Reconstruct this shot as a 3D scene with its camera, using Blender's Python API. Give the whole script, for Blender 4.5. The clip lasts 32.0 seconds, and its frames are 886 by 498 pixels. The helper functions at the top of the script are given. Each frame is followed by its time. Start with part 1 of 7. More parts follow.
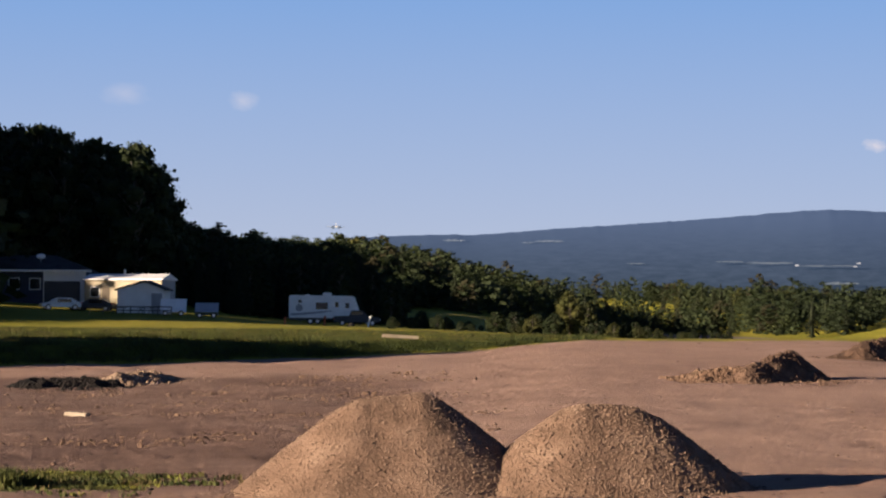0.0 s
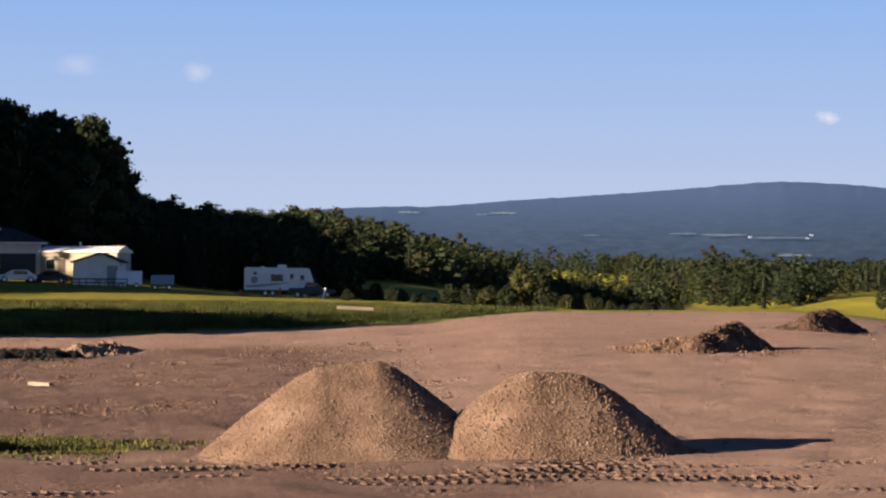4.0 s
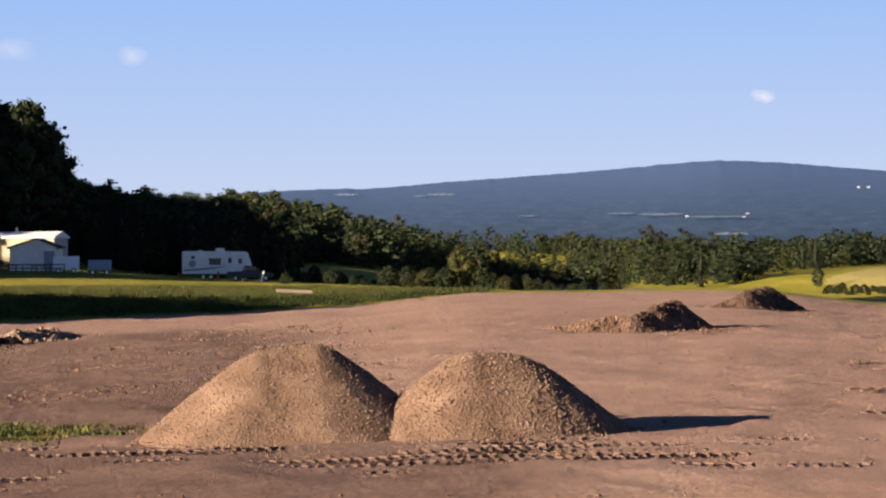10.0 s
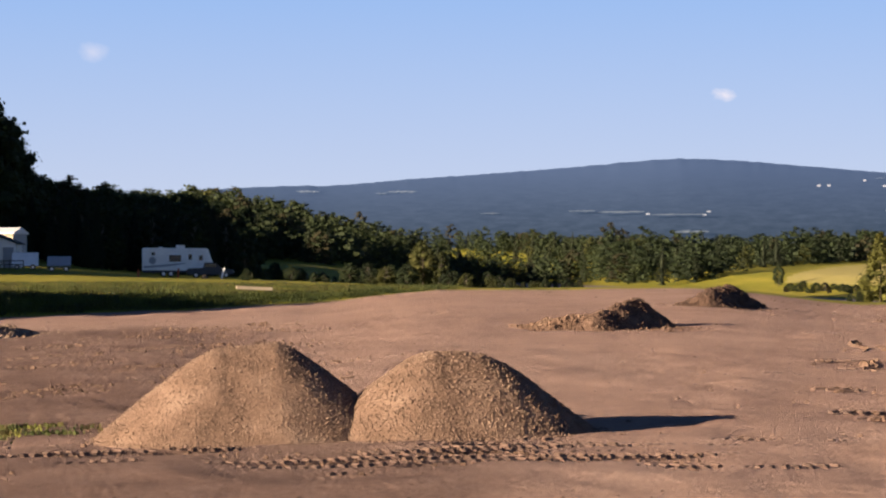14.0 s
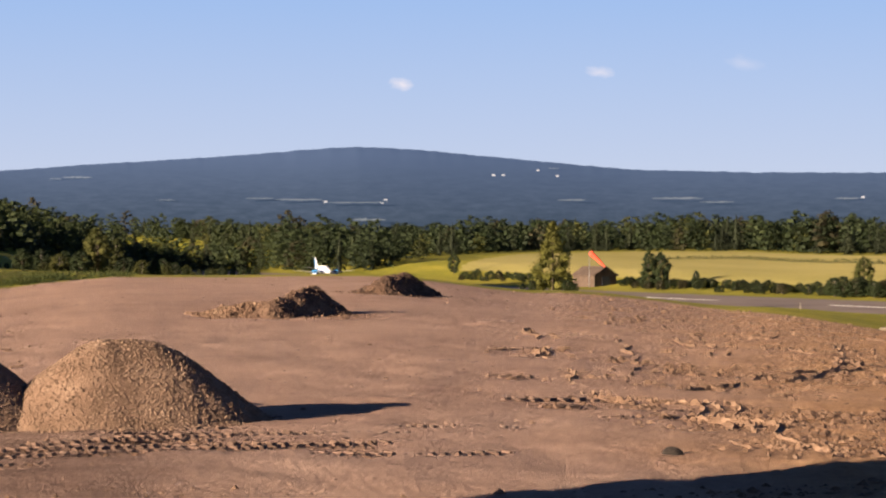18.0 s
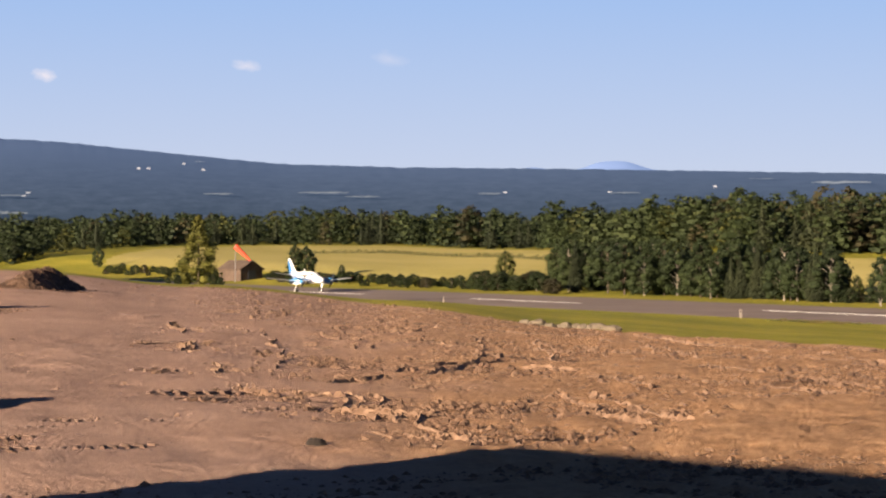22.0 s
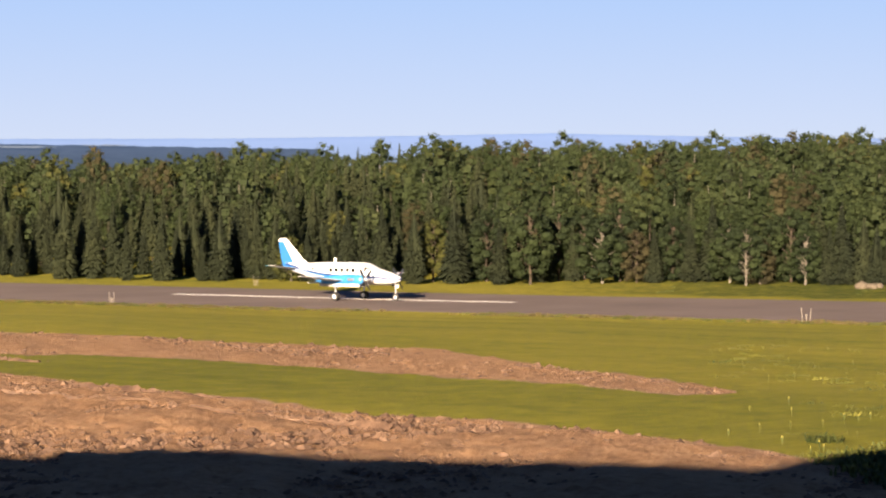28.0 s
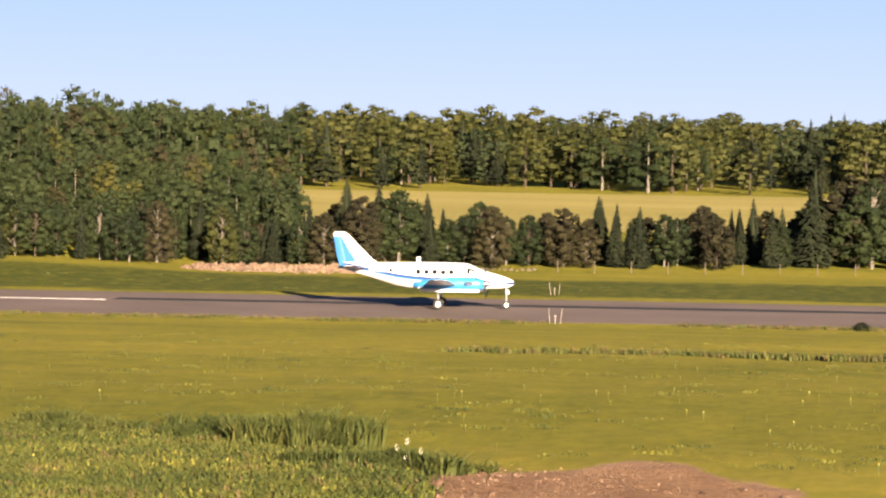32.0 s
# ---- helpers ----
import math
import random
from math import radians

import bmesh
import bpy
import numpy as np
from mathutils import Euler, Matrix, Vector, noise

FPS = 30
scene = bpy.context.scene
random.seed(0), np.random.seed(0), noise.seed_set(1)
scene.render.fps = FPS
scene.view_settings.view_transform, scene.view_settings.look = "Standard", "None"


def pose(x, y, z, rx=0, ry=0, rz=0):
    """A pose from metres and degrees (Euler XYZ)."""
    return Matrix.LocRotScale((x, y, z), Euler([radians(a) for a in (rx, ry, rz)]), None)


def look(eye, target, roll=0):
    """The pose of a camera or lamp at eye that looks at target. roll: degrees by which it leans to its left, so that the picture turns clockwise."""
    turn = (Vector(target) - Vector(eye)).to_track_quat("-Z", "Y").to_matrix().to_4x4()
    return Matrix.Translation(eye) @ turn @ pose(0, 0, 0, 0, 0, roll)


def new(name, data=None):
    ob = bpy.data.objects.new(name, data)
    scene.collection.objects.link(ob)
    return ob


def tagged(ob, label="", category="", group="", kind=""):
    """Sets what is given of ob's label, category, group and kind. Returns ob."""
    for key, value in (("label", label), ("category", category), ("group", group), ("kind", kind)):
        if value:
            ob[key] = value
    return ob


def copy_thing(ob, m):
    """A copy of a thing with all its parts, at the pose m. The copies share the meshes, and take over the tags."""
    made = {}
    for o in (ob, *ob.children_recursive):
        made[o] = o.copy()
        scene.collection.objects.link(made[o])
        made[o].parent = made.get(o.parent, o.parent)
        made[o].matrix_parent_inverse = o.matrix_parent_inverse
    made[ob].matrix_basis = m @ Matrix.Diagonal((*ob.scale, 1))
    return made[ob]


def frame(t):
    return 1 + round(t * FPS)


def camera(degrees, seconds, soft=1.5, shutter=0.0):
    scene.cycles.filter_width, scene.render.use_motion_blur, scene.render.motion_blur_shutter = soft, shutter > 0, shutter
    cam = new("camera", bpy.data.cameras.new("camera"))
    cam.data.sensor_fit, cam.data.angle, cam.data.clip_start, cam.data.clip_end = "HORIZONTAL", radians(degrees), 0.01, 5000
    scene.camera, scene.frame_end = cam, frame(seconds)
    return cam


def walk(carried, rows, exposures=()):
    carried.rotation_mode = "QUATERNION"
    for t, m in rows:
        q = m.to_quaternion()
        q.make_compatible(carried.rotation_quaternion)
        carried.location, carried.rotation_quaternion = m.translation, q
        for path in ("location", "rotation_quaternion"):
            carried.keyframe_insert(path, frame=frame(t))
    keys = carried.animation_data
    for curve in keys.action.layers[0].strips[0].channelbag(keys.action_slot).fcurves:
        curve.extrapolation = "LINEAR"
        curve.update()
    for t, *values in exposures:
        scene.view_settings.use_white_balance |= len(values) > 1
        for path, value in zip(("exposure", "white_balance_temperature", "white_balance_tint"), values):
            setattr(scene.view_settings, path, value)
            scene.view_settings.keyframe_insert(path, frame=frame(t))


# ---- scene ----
EYE = Vector((0.0, 0.0, 6.5))

# seconds, metres moved forward along the view, heading right of north, tilt, lean (degrees)
PATH = [
    (0, 1.46, 0.000, 1.907, -0.310),
    (0.5, 1.45, -0.004, 1.860, -0.332),
    (1, 1.18, 0.120, 1.739, -0.383),
    (1.5, 0.85, 0.288, 1.607, -0.364),
    (2, 0.50, 0.490, 1.493, -0.296),
    (2.5, 0.25, 0.687, 1.391, -0.349),
    (3, -0.04, 0.877, 1.308, -0.316),
    (3.5, -0.23, 1.042, 1.243, -0.285),
    (4, -0.42, 1.189, 1.182, -0.264),
    (4.5, -0.54, 1.319, 1.134, -0.219),
    (6.5, -0.60, 1.601, 1.012, -0.105),
    (7, -0.54, 1.616, 1.017, -0.143),
    (7.5, -0.50, 1.696, 1.015, -0.119),
    (8, -0.44, 1.838, 0.974, -0.043),
    (8.5, -0.48, 2.041, 0.883, 0.066),
    (9, -0.45, 2.281, 0.775, 0.239),
    (9.5, -0.46, 2.533, 0.709, 0.375),
    (10, -0.52, 2.793, 0.707, 0.348),
    (10.5, -0.47, 3.021, 0.705, 0.353),
    (11, -0.52, 3.223, 0.709, 0.319),
    (11.5, -0.50, 3.381, 0.703, 0.318),
    (12, -0.50, 3.507, 0.695, 0.338),
    (12.5, -0.47, 3.601, 0.656, 0.305),
    (13, -0.25, 3.609, 0.633, 0.343),
    (13.5, 0.02, 3.626, 0.626, 0.309),
    (15.5, 0.27, 5.877, 0.625, -0.002),
    (16, 0.23, 7.188, 0.529, 0.032),
    (16.5, 0.29, 8.537, 0.401, 0.047),
    (17, 0.23, 9.833, 0.325, 0.077),
    (17.5, 0.28, 11.041, 0.292, 0.081),
    (18, 0.36, 12.140, 0.293, 0.004),
    (18.5, 0.31, 13.112, 0.308, -0.009),
    (19, 0.29, 14.107, 0.316, -0.027),
    (19.5, 0.20, 15.158, 0.299, -0.064),
    (20, 0.14, 16.253, 0.280, -0.082),
    (20.5, 0.09, 17.402, 0.253, -0.079),
    (21, 0.02, 18.605, 0.221, -0.091),
    (21.5, -0.06, 19.897, 0.189, -0.072),
    (22, -0.10, 21.289, 0.142, -0.042),
    (22.5, -0.08, 22.781, 0.082, -0.012),
    (23, -0.09, 24.373, 0.014, 0.006),
    (23.5, -0.10, 26.064, -0.065, 0.016),
    (24, -0.06, 27.845, -0.151, 0.015),
    (24.5, -0.07, 29.699, -0.233, -0.007),
    (26.5, 0.06, 38.725, -0.548, -0.004),
    (27, 0.02, 42.191, -0.625, -0.037),
    (27.5, 0.04, 45.698, -0.684, 0.022),
    (28, 0.03, 49.211, -0.735, 0.126),
    (28.5, -0.01, 52.780, -0.788, 0.181),
    (29, -0.03, 56.704, -0.835, 0.226),
    (29.5, -0.00, 60.916, -0.902, 0.291),
    (30, -0.01, 65.115, -0.989, 0.367),
    (30.5, -0.04, 68.985, -1.017, 0.242),
    (31, -0.09, 72.537, -1.043, 0.015),
    (31.5, -0.08, 75.830, -1.017, -0.361),
    (32, -0.05, 78.824, -0.980, -0.959),
]


def bearing(az, r, z=0.0):
    """The place r metres from the camera's stand, az degrees right of north."""
    return Vector((r * math.sin(radians(az)), r * math.cos(radians(az)), z))


def view_row(t, forward, az, tilt, lean):
    m = pose(0, 0, 0, 90 + tilt, 0, -az) @ pose(0, 0, 0, 0, 0, -lean)
    away = bearing(az, forward)
    return t, Matrix.Translation(EYE + away) @ m


cam = camera(22.66, 32.0, soft=2.2)
walk(cam, [view_row(*row) for row in PATH], exposures=[(0.0, 1.76, 6500, 10), (2.0, 1.92, 6500, 10), (4.0, 1.95, 6500, 10), (7.0, 2.04, 6527, 10), (10.0, 2.1, 6553, 10), (13.0, 2.06, 6580, 10), (20.0, 2.05, 6850, 10), (24.0, 2.08, 6850, 10), (28.0, 2.24, 6850, 10), (30.0, 2.42, 6850, 10), (32.0, 2.4, 6850, 10)])

# ---- light ----
SUN_AZ, SUN_EL = 244.0, 13.0
world = bpy.data.worlds.new("sky")
scene.world = world
world.use_nodes = True
sky = world.node_tree.nodes.new("ShaderNodeTexSky")
sky.sky_type = "NISHITA"
sky.sun_disc = False
sky.sun_elevation, sky.sun_rotation = radians(SUN_EL), radians(SUN_AZ)
sky.air_density, sky.dust_density, sky.ozone_density = 0.9, 0.1, 5.0
background = world.node_tree.nodes["Background"]
background.inputs["Strength"].default_value = 0.0247
ways = world.node_tree.nodes.new("ShaderNodeSeparateXYZ")
world.node_tree.links.new(world.node_tree.nodes.new("ShaderNodeTexCoord").outputs["Generated"], ways.inputs[0])
air = world.node_tree.nodes.new("ShaderNodeValToRGB")
air.color_ramp.elements[0].color, air.color_ramp.elements[1].color = (0.62, 0.69, 0.89, 1.0), (0.235, 0.475, 0.95, 1.0)
air.color_ramp.elements[0].position, air.color_ramp.elements[1].position = 0.02, 0.17
air.color_ramp.elements.new(0.33).color = (0.028, 0.064, 0.19, 1.0)
world.node_tree.links.new(ways.outputs["Z"], air.inputs["Fac"])
bright = world.node_tree.nodes.new("ShaderNodeVectorMath")
bright.operation, bright.inputs[3].default_value = "SCALE", 9.6
world.node_tree.links.new(air.outputs["Color"], bright.inputs[0])
haze = world.node_tree.nodes.new("ShaderNodeMix")
haze.data_type, haze.inputs[0].default_value = "RGBA", 0.93
world.node_tree.links.new(bright.outputs[0], haze.inputs[7])
world.node_tree.links.new(sky.outputs["Color"], haze.inputs[6])
world.node_tree.links.new(haze.outputs[2], background.inputs["Color"])

lamp = bpy.data.lights.new("sun", "SUN")
lamp.energy, lamp.angle, lamp.color = 5.0, radians(0.5), (1.0, 0.79, 0.59)
sun = new("sun", lamp)
sun.matrix_world = look(bearing(SUN_AZ, 60, 60 * math.tan(radians(SUN_EL))), (0, 0, 0))

# ---- materials ----


def material(name, tones, scale=1.0, fine=12.0, rough=0.9, bump=0.3, bump_scale=0.05, metal=0.0, island=0.0, coords="Object", spec=0.3, piece=1.0):
    """A worn two-scale surface: tones are two or three base colours mixed by broad and fine noise."""
    m = bpy.data.materials.new(name)
    m.use_nodes = True
    nodes, links = m.node_tree.nodes, m.node_tree.links
    shader = nodes["Principled BSDF"]
    place = nodes.new("ShaderNodeTexCoord").outputs[coords]
    broad, grain = nodes.new("ShaderNodeTexNoise"), nodes.new("ShaderNodeTexNoise")
    broad.inputs["Scale"].default_value, broad.inputs["Detail"].default_value = scale, 5.0
    grain.inputs["Scale"].default_value, grain.inputs["Detail"].default_value = fine, 6.0
    grain.inputs["Roughness"].default_value = 0.65
    links.new(place, broad.inputs["Vector"])
    links.new(place, grain.inputs["Vector"])
    blend = nodes.new("ShaderNodeMath")
    blend.operation = "MULTIPLY_ADD"
    links.new(grain.outputs["Fac"], blend.inputs[0])
    blend.inputs[1].default_value = 0.55
    links.new(broad.outputs["Fac"], blend.inputs[2])
    value = blend.outputs[0]
    if island:
        geometry = nodes.new("ShaderNodeNewGeometry")
        info = nodes.new("ShaderNodeObjectInfo")
        add = nodes.new("ShaderNodeMath")
        add.operation = "MULTIPLY_ADD"
        links.new(geometry.outputs["Random Per Island"], add.inputs[0])
        add.inputs[1].default_value = piece
        links.new(info.outputs["Random"], add.inputs[2])
        more = nodes.new("ShaderNodeMath")
        more.operation = "MULTIPLY_ADD"
        links.new(add.outputs[0], more.inputs[0])
        more.inputs[1].default_value = island
        links.new(value, more.inputs[2])
        less = nodes.new("ShaderNodeMath")
        less.operation = "SUBTRACT"
        links.new(more.outputs[0], less.inputs[0])
        less.inputs[1].default_value = island
        value = less.outputs[0]
    ramp = nodes.new("ShaderNodeValToRGB")
    ramp.color_ramp.elements[0].position, ramp.color_ramp.elements[-1].position = 0.5, 1.05
    ramp.color_ramp.elements[0].color = (*tones[0], 1)
    ramp.color_ramp.elements[-1].color = (*tones[-1], 1)
    if len(tones) == 3:
        ramp.color_ramp.elements.new(0.77).color = (*tones[1], 1)
    links.new(value, ramp.inputs["Fac"])
    links.new(ramp.outputs["Color"], shader.inputs["Base Color"])
    shader.inputs["Roughness"].default_value = rough
    shader.inputs["Metallic"].default_value = metal
    shader.inputs["Specular IOR Level"].default_value = spec
    if bump:
        relief = nodes.new("ShaderNodeBump")
        relief.inputs["Strength"].default_value, relief.inputs["Distance"].default_value = bump, bump_scale
        links.new(grain.outputs["Fac"], relief.inputs["Height"])
        links.new(relief.outputs["Normal"], shader.inputs["Normal"])
    return m


def leaf_material(name, tones, scale, fine, rough):
    """Thin leaves that let part of the light through."""
    m = material(name, tones, scale, fine, rough, 0.9, 0.14, island=0.22, piece=0.5)
    nodes, links = m.node_tree.nodes, m.node_tree.links
    through_light, blend = nodes.new("ShaderNodeBsdfTranslucent"), nodes.new("ShaderNodeMixShader")
    blend.inputs["Fac"].default_value = 0.3
    colour = nodes["Principled BSDF"].inputs["Base Color"].links[0].from_socket
    links.new(colour, through_light.inputs["Color"])
    links.new(nodes["Principled BSDF"].outputs[0], blend.inputs[1])
    links.new(through_light.outputs[0], blend.inputs[2])
    links.new(blend.outputs[0], nodes["Material Output"].inputs["Surface"])
    return m


def plain(name, colour, rough=0.5, metal=0.0, spec=0.4):
    """Paint, glass and the like, with faint soiling."""
    dull = tuple(c * 0.82 for c in colour)
    return material(name, (dull, colour), 0.9, 9.0, rough, 0.04, 0.01, metal, spec=spec)


def ground_material():
    """Grass, with bare graded earth, ploughed soil and ripening crop where the cover says so."""
    m = bpy.data.materials.new("ground")
    m.use_nodes = True
    nodes, links = m.node_tree.nodes, m.node_tree.links
    shader = nodes["Principled BSDF"]
    shader.inputs["Roughness"].default_value, shader.inputs["Specular IOR Level"].default_value = 1.0, 0.1
    place = nodes.new("ShaderNodeTexCoord").outputs["Object"]

    def noise_at(scale, detail=6.0, rough=0.6, stretch=None):
        node = nodes.new("ShaderNodeTexNoise")
        node.inputs["Scale"].default_value, node.inputs["Detail"].default_value, node.inputs["Roughness"].default_value = scale, detail, rough
        if stretch:
            mapping = nodes.new("ShaderNodeMapping")
            mapping.inputs["Rotation"].default_value, mapping.inputs["Scale"].default_value = (0, 0, stretch[0]), (stretch[1], stretch[2], 1)
            links.new(place, mapping.inputs["Vector"])
            links.new(mapping.outputs["Vector"], node.inputs["Vector"])
        else:
            links.new(place, node.inputs["Vector"])
        return node.outputs["Fac"]

    def calc(kind, a, b=0.0, c=0.0):
        node = nodes.new("ShaderNodeMath")
        node.operation = kind
        for slot, v in zip(node.inputs, (a, b, c)):
            if isinstance(v, (int, float)):
                slot.default_value = v
            else:
                links.new(v, slot)
        return node.outputs[0]

    def tones(value, *stops):
        ramp = nodes.new("ShaderNodeValToRGB")
        els = ramp.color_ramp.elements
        els[0].position, els[0].color = stops[0][0], (*stops[0][1], 1)
        els[1].position, els[1].color = stops[-1][0], (*stops[-1][1], 1)
        for p, c in stops[1:-1]:
            els.new(p).color = (*c, 1)
        links.new(value, ramp.inputs["Fac"])
        return ramp.outputs["Color"]

    def mix(fac, a, b):
        node = nodes.new("ShaderNodeMix")
        node.data_type = "RGBA"
        links.new(fac, node.inputs[0])
        links.new(a, node.inputs[6])
        links.new(b, node.inputs[7])
        return node.outputs[2]

    def edge(weight, ragged, lo=0.4, hi=0.6):
        node = nodes.new("ShaderNodeMapRange")
        node.interpolation_type = "SMOOTHSTEP"
        node.inputs["From Min"].default_value, node.inputs["From Max"].default_value = lo, hi
        links.new(calc("ADD", weight, calc("MULTIPLY_ADD", ragged, 0.9, -0.45)), node.inputs["Value"])
        return node.outputs["Result"]

    cover = nodes.new("ShaderNodeVertexColor")
    cover.layer_name = "cover"
    split = nodes.new("ShaderNodeSeparateColor")
    links.new(cover.outputs["Color"], split.inputs["Color"])
    bare, crop, soil = split.outputs

    coarse, mid, tiny = noise_at(0.06), noise_at(0.9), noise_at(9.0, 8.0, 0.7)
    blades = noise_at(28.0, 4.0, 0.7)
    sweep = noise_at(0.16, 5.0, 0.62, (0.147, 0.9, 0.12))
    tufts = noise_at(3.4, 5.0, 0.65, (0.4, 0.6, 1.4))
    grass_v = calc("MULTIPLY_ADD", blades, 0.3, calc("MULTIPLY_ADD", tufts, 0.36, calc("MULTIPLY_ADD", mid, 0.3, calc("MULTIPLY_ADD", sweep, 0.5, calc("MULTIPLY_ADD", coarse, 0.2, -0.2)))))
    grass = tones(grass_v, (0.42, (0.076, 0.094, 0.0105)), (0.6, (0.164, 0.156, 0.017)), (0.8, (0.262, 0.22, 0.033)))
    lush = tones(calc("MULTIPLY_ADD", blades, 0.6, calc("MULTIPLY", mid, 0.5)), (0.38, (0.02, 0.034, 0.005)), (0.55, (0.05, 0.064, 0.009)), (0.75, (0.095, 0.098, 0.016)))
    # the cover's alpha holds lush grass and the shade painted along the bank's foot
    grass = mix(edge(cover.outputs["Alpha"], noise_at(0.8, 8.0, 0.7), 0.3, 0.7), grass, lush)
    crop_v = calc("MULTIPLY_ADD", noise_at(0.05, 4.0, 0.6, (0.15, 1.0, 0.15)), 0.6, calc("MULTIPLY", noise_at(1.3), 0.4))
    ripe = tones(crop_v, (0.3, (0.2, 0.178, 0.05)), (0.55, (0.295, 0.252, 0.085)), (0.75, (0.36, 0.305, 0.13)))
    dirt_v = calc("MULTIPLY_ADD", tiny, 0.5, calc("MULTIPLY_ADD", noise_at(0.35, 7.0, 0.65), 0.4, calc("MULTIPLY", noise_at(0.045), 0.35)))
    dirt = tones(dirt_v, (0.36, (0.1, 0.061, 0.048)), (0.57, (0.225, 0.145, 0.113)), (0.82, (0.315, 0.218, 0.172)))
    dark_dirt = tones(dirt_v, (0.38, (0.05, 0.031, 0.025)), (0.6, (0.13, 0.083, 0.066)), (0.82, (0.225, 0.157, 0.126)))
    dark_earth = nodes.new("ShaderNodeVertexColor")
    dark_earth.layer_name = "dark_earth"
    dirt = mix(edge(dark_earth.outputs["Color"], noise_at(0.22, 8.0, 0.7), 0.1, 0.9), dirt, dark_dirt)
    tilth_v = calc("MULTIPLY_ADD", tiny, 0.6, calc("MULTIPLY", noise_at(1.6, 7.0, 0.7), 0.55))
    tilth = tones(tilth_v, (0.34, (0.106, 0.057, 0.029)), (0.55, (0.268, 0.155, 0.085)), (0.78, (0.395, 0.25, 0.147)))

    earth_f = edge(calc("MAXIMUM", bare, soil), noise_at(0.7, 8.0, 0.7))
    soil_f = edge(soil, noise_at(0.2, 8.0, 0.75), 0.1, 0.9)
    crop_f = edge(crop, noise_at(0.15), 0.45, 0.55)
    colour = mix(earth_f, mix(crop_f, grass, ripe), mix(soil_f, dirt, tilth))
    links.new(colour, shader.inputs["Base Color"])

    height = calc("MULTIPLY_ADD", noise_at(0.9, 6.0, 0.6), 0.7, calc("MULTIPLY_ADD", noise_at(4.5, 8.0, 0.7), 0.42, calc("MULTIPLY", tiny, 0.22)))
    relief = nodes.new("ShaderNodeBump")
    relief.inputs["Distance"].default_value = 0.3
    links.new(calc("ADD", calc("MULTIPLY_ADD", earth_f, 0.35, 0.35), calc("MULTIPLY", calc("MULTIPLY", soil_f, earth_f), 0.15)), relief.inputs["Strength"])
    links.new(height, relief.inputs["Height"])
    links.new(relief.outputs["Normal"], shader.inputs["Normal"])
    return m


GROUND = ground_material()
GRAVEL = material("gravel", ((0.06, 0.036, 0.023), (0.138, 0.086, 0.058), (0.195, 0.131, 0.093)), 1.2, 22.0, 0.95, 0.7, 0.03)
PEBBLE = material("pebble", ((0.07, 0.043, 0.028), (0.135, 0.086, 0.059), (0.2, 0.138, 0.1)), 3.0, 14.0, 0.9, 0.3, 0.02, island=0.14)
CLOD = material("clod", ((0.05, 0.028, 0.018), (0.112, 0.067, 0.043), (0.19, 0.122, 0.082)), 3.0, 14.0, 1.0, 0.6, 0.03, island=0.25)
ASPHALT = material("asphalt", ((0.094, 0.07, 0.061), (0.15, 0.114, 0.098)), 0.12, 5.0, 0.9, 0.3, 0.01)
PAINT_WHITE = material("runway_paint", ((0.5, 0.48, 0.44), (0.78, 0.76, 0.72)), 0.8, 9.0, 0.7, 0.1, 0.005)
TAR = material("tar", ((0.009, 0.0084, 0.0084), (0.018, 0.0165, 0.015)), 0.5, 6.0, 0.8, 0.1, 0.005)
ROCK = material("rock", ((0.0528, 0.0421, 0.03), (0.111, 0.0915, 0.067)), 1.5, 9.0, 0.9, 0.6, 0.06, island=0.2)
BARK = material("bark", ((0.0252, 0.0189, 0.0134), (0.0672, 0.0525, 0.0378)), 2.0, 14.0, 1.0, 0.6, 0.03)
BIRCH = material("pale_bark", ((0.075, 0.063, 0.048), (0.165, 0.15, 0.126)), 2.0, 10.0, 0.9, 0.3, 0.02)
NEEDLES = leaf_material("needles", ((0.01024, 0.01577, 0.00639), (0.02217, 0.02942, 0.01151), (0.03752, 0.04434, 0.01705)), 0.16, 4.5, 0.8)
LEAVES = leaf_material("leaves", ((0.00893, 0.01705, 0.00427), (0.01980, 0.03168, 0.00791), (0.03502, 0.04619, 0.01239)), 0.16, 4.5, 0.75)
LEAVES_PALE = leaf_material("pale_leaves", ((0.02217, 0.02814, 0.00469), (0.04605, 0.05116, 0.00896), (0.07675, 0.07334, 0.01577)), 0.16, 4.5, 0.75)
LEAVES_BROWN = leaf_material("brown_leaves", ((0.01621, 0.01493, 0.00555), (0.03156, 0.02857, 0.01066), (0.04861, 0.04178, 0.01621)), 0.16, 4.5, 0.8)
LEAVES_GOLD = leaf_material("golden_leaves", ((0.05, 0.053, 0.009), (0.1, 0.098, 0.016), (0.15, 0.135, 0.028)), 0.16, 4.5, 0.75)
BLADES = material("grass_blades", ((0.014, 0.024, 0.0034), (0.034, 0.045, 0.0066), (0.066, 0.068, 0.013)), 0.6, 4.0, 0.8, 0.0, island=0.22)
BLADES_MID = material("meadow_blades", ((0.028, 0.038, 0.0046), (0.07, 0.078, 0.0095), (0.12, 0.115, 0.019)), 0.4, 3.0, 0.85, 0.0, island=0.25)
BLACK_EARTH = material("black_earth", ((0.0045, 0.004, 0.004), (0.016, 0.012, 0.01)), 2.0, 9.0, 1.0, 0.6, 0.05, island=0.25)
RUBBLE = material("pale_rubble", ((0.075, 0.048, 0.032), (0.16, 0.106, 0.072), (0.26, 0.19, 0.138)), 3.0, 12.0, 0.95, 0.4, 0.03, island=0.3)
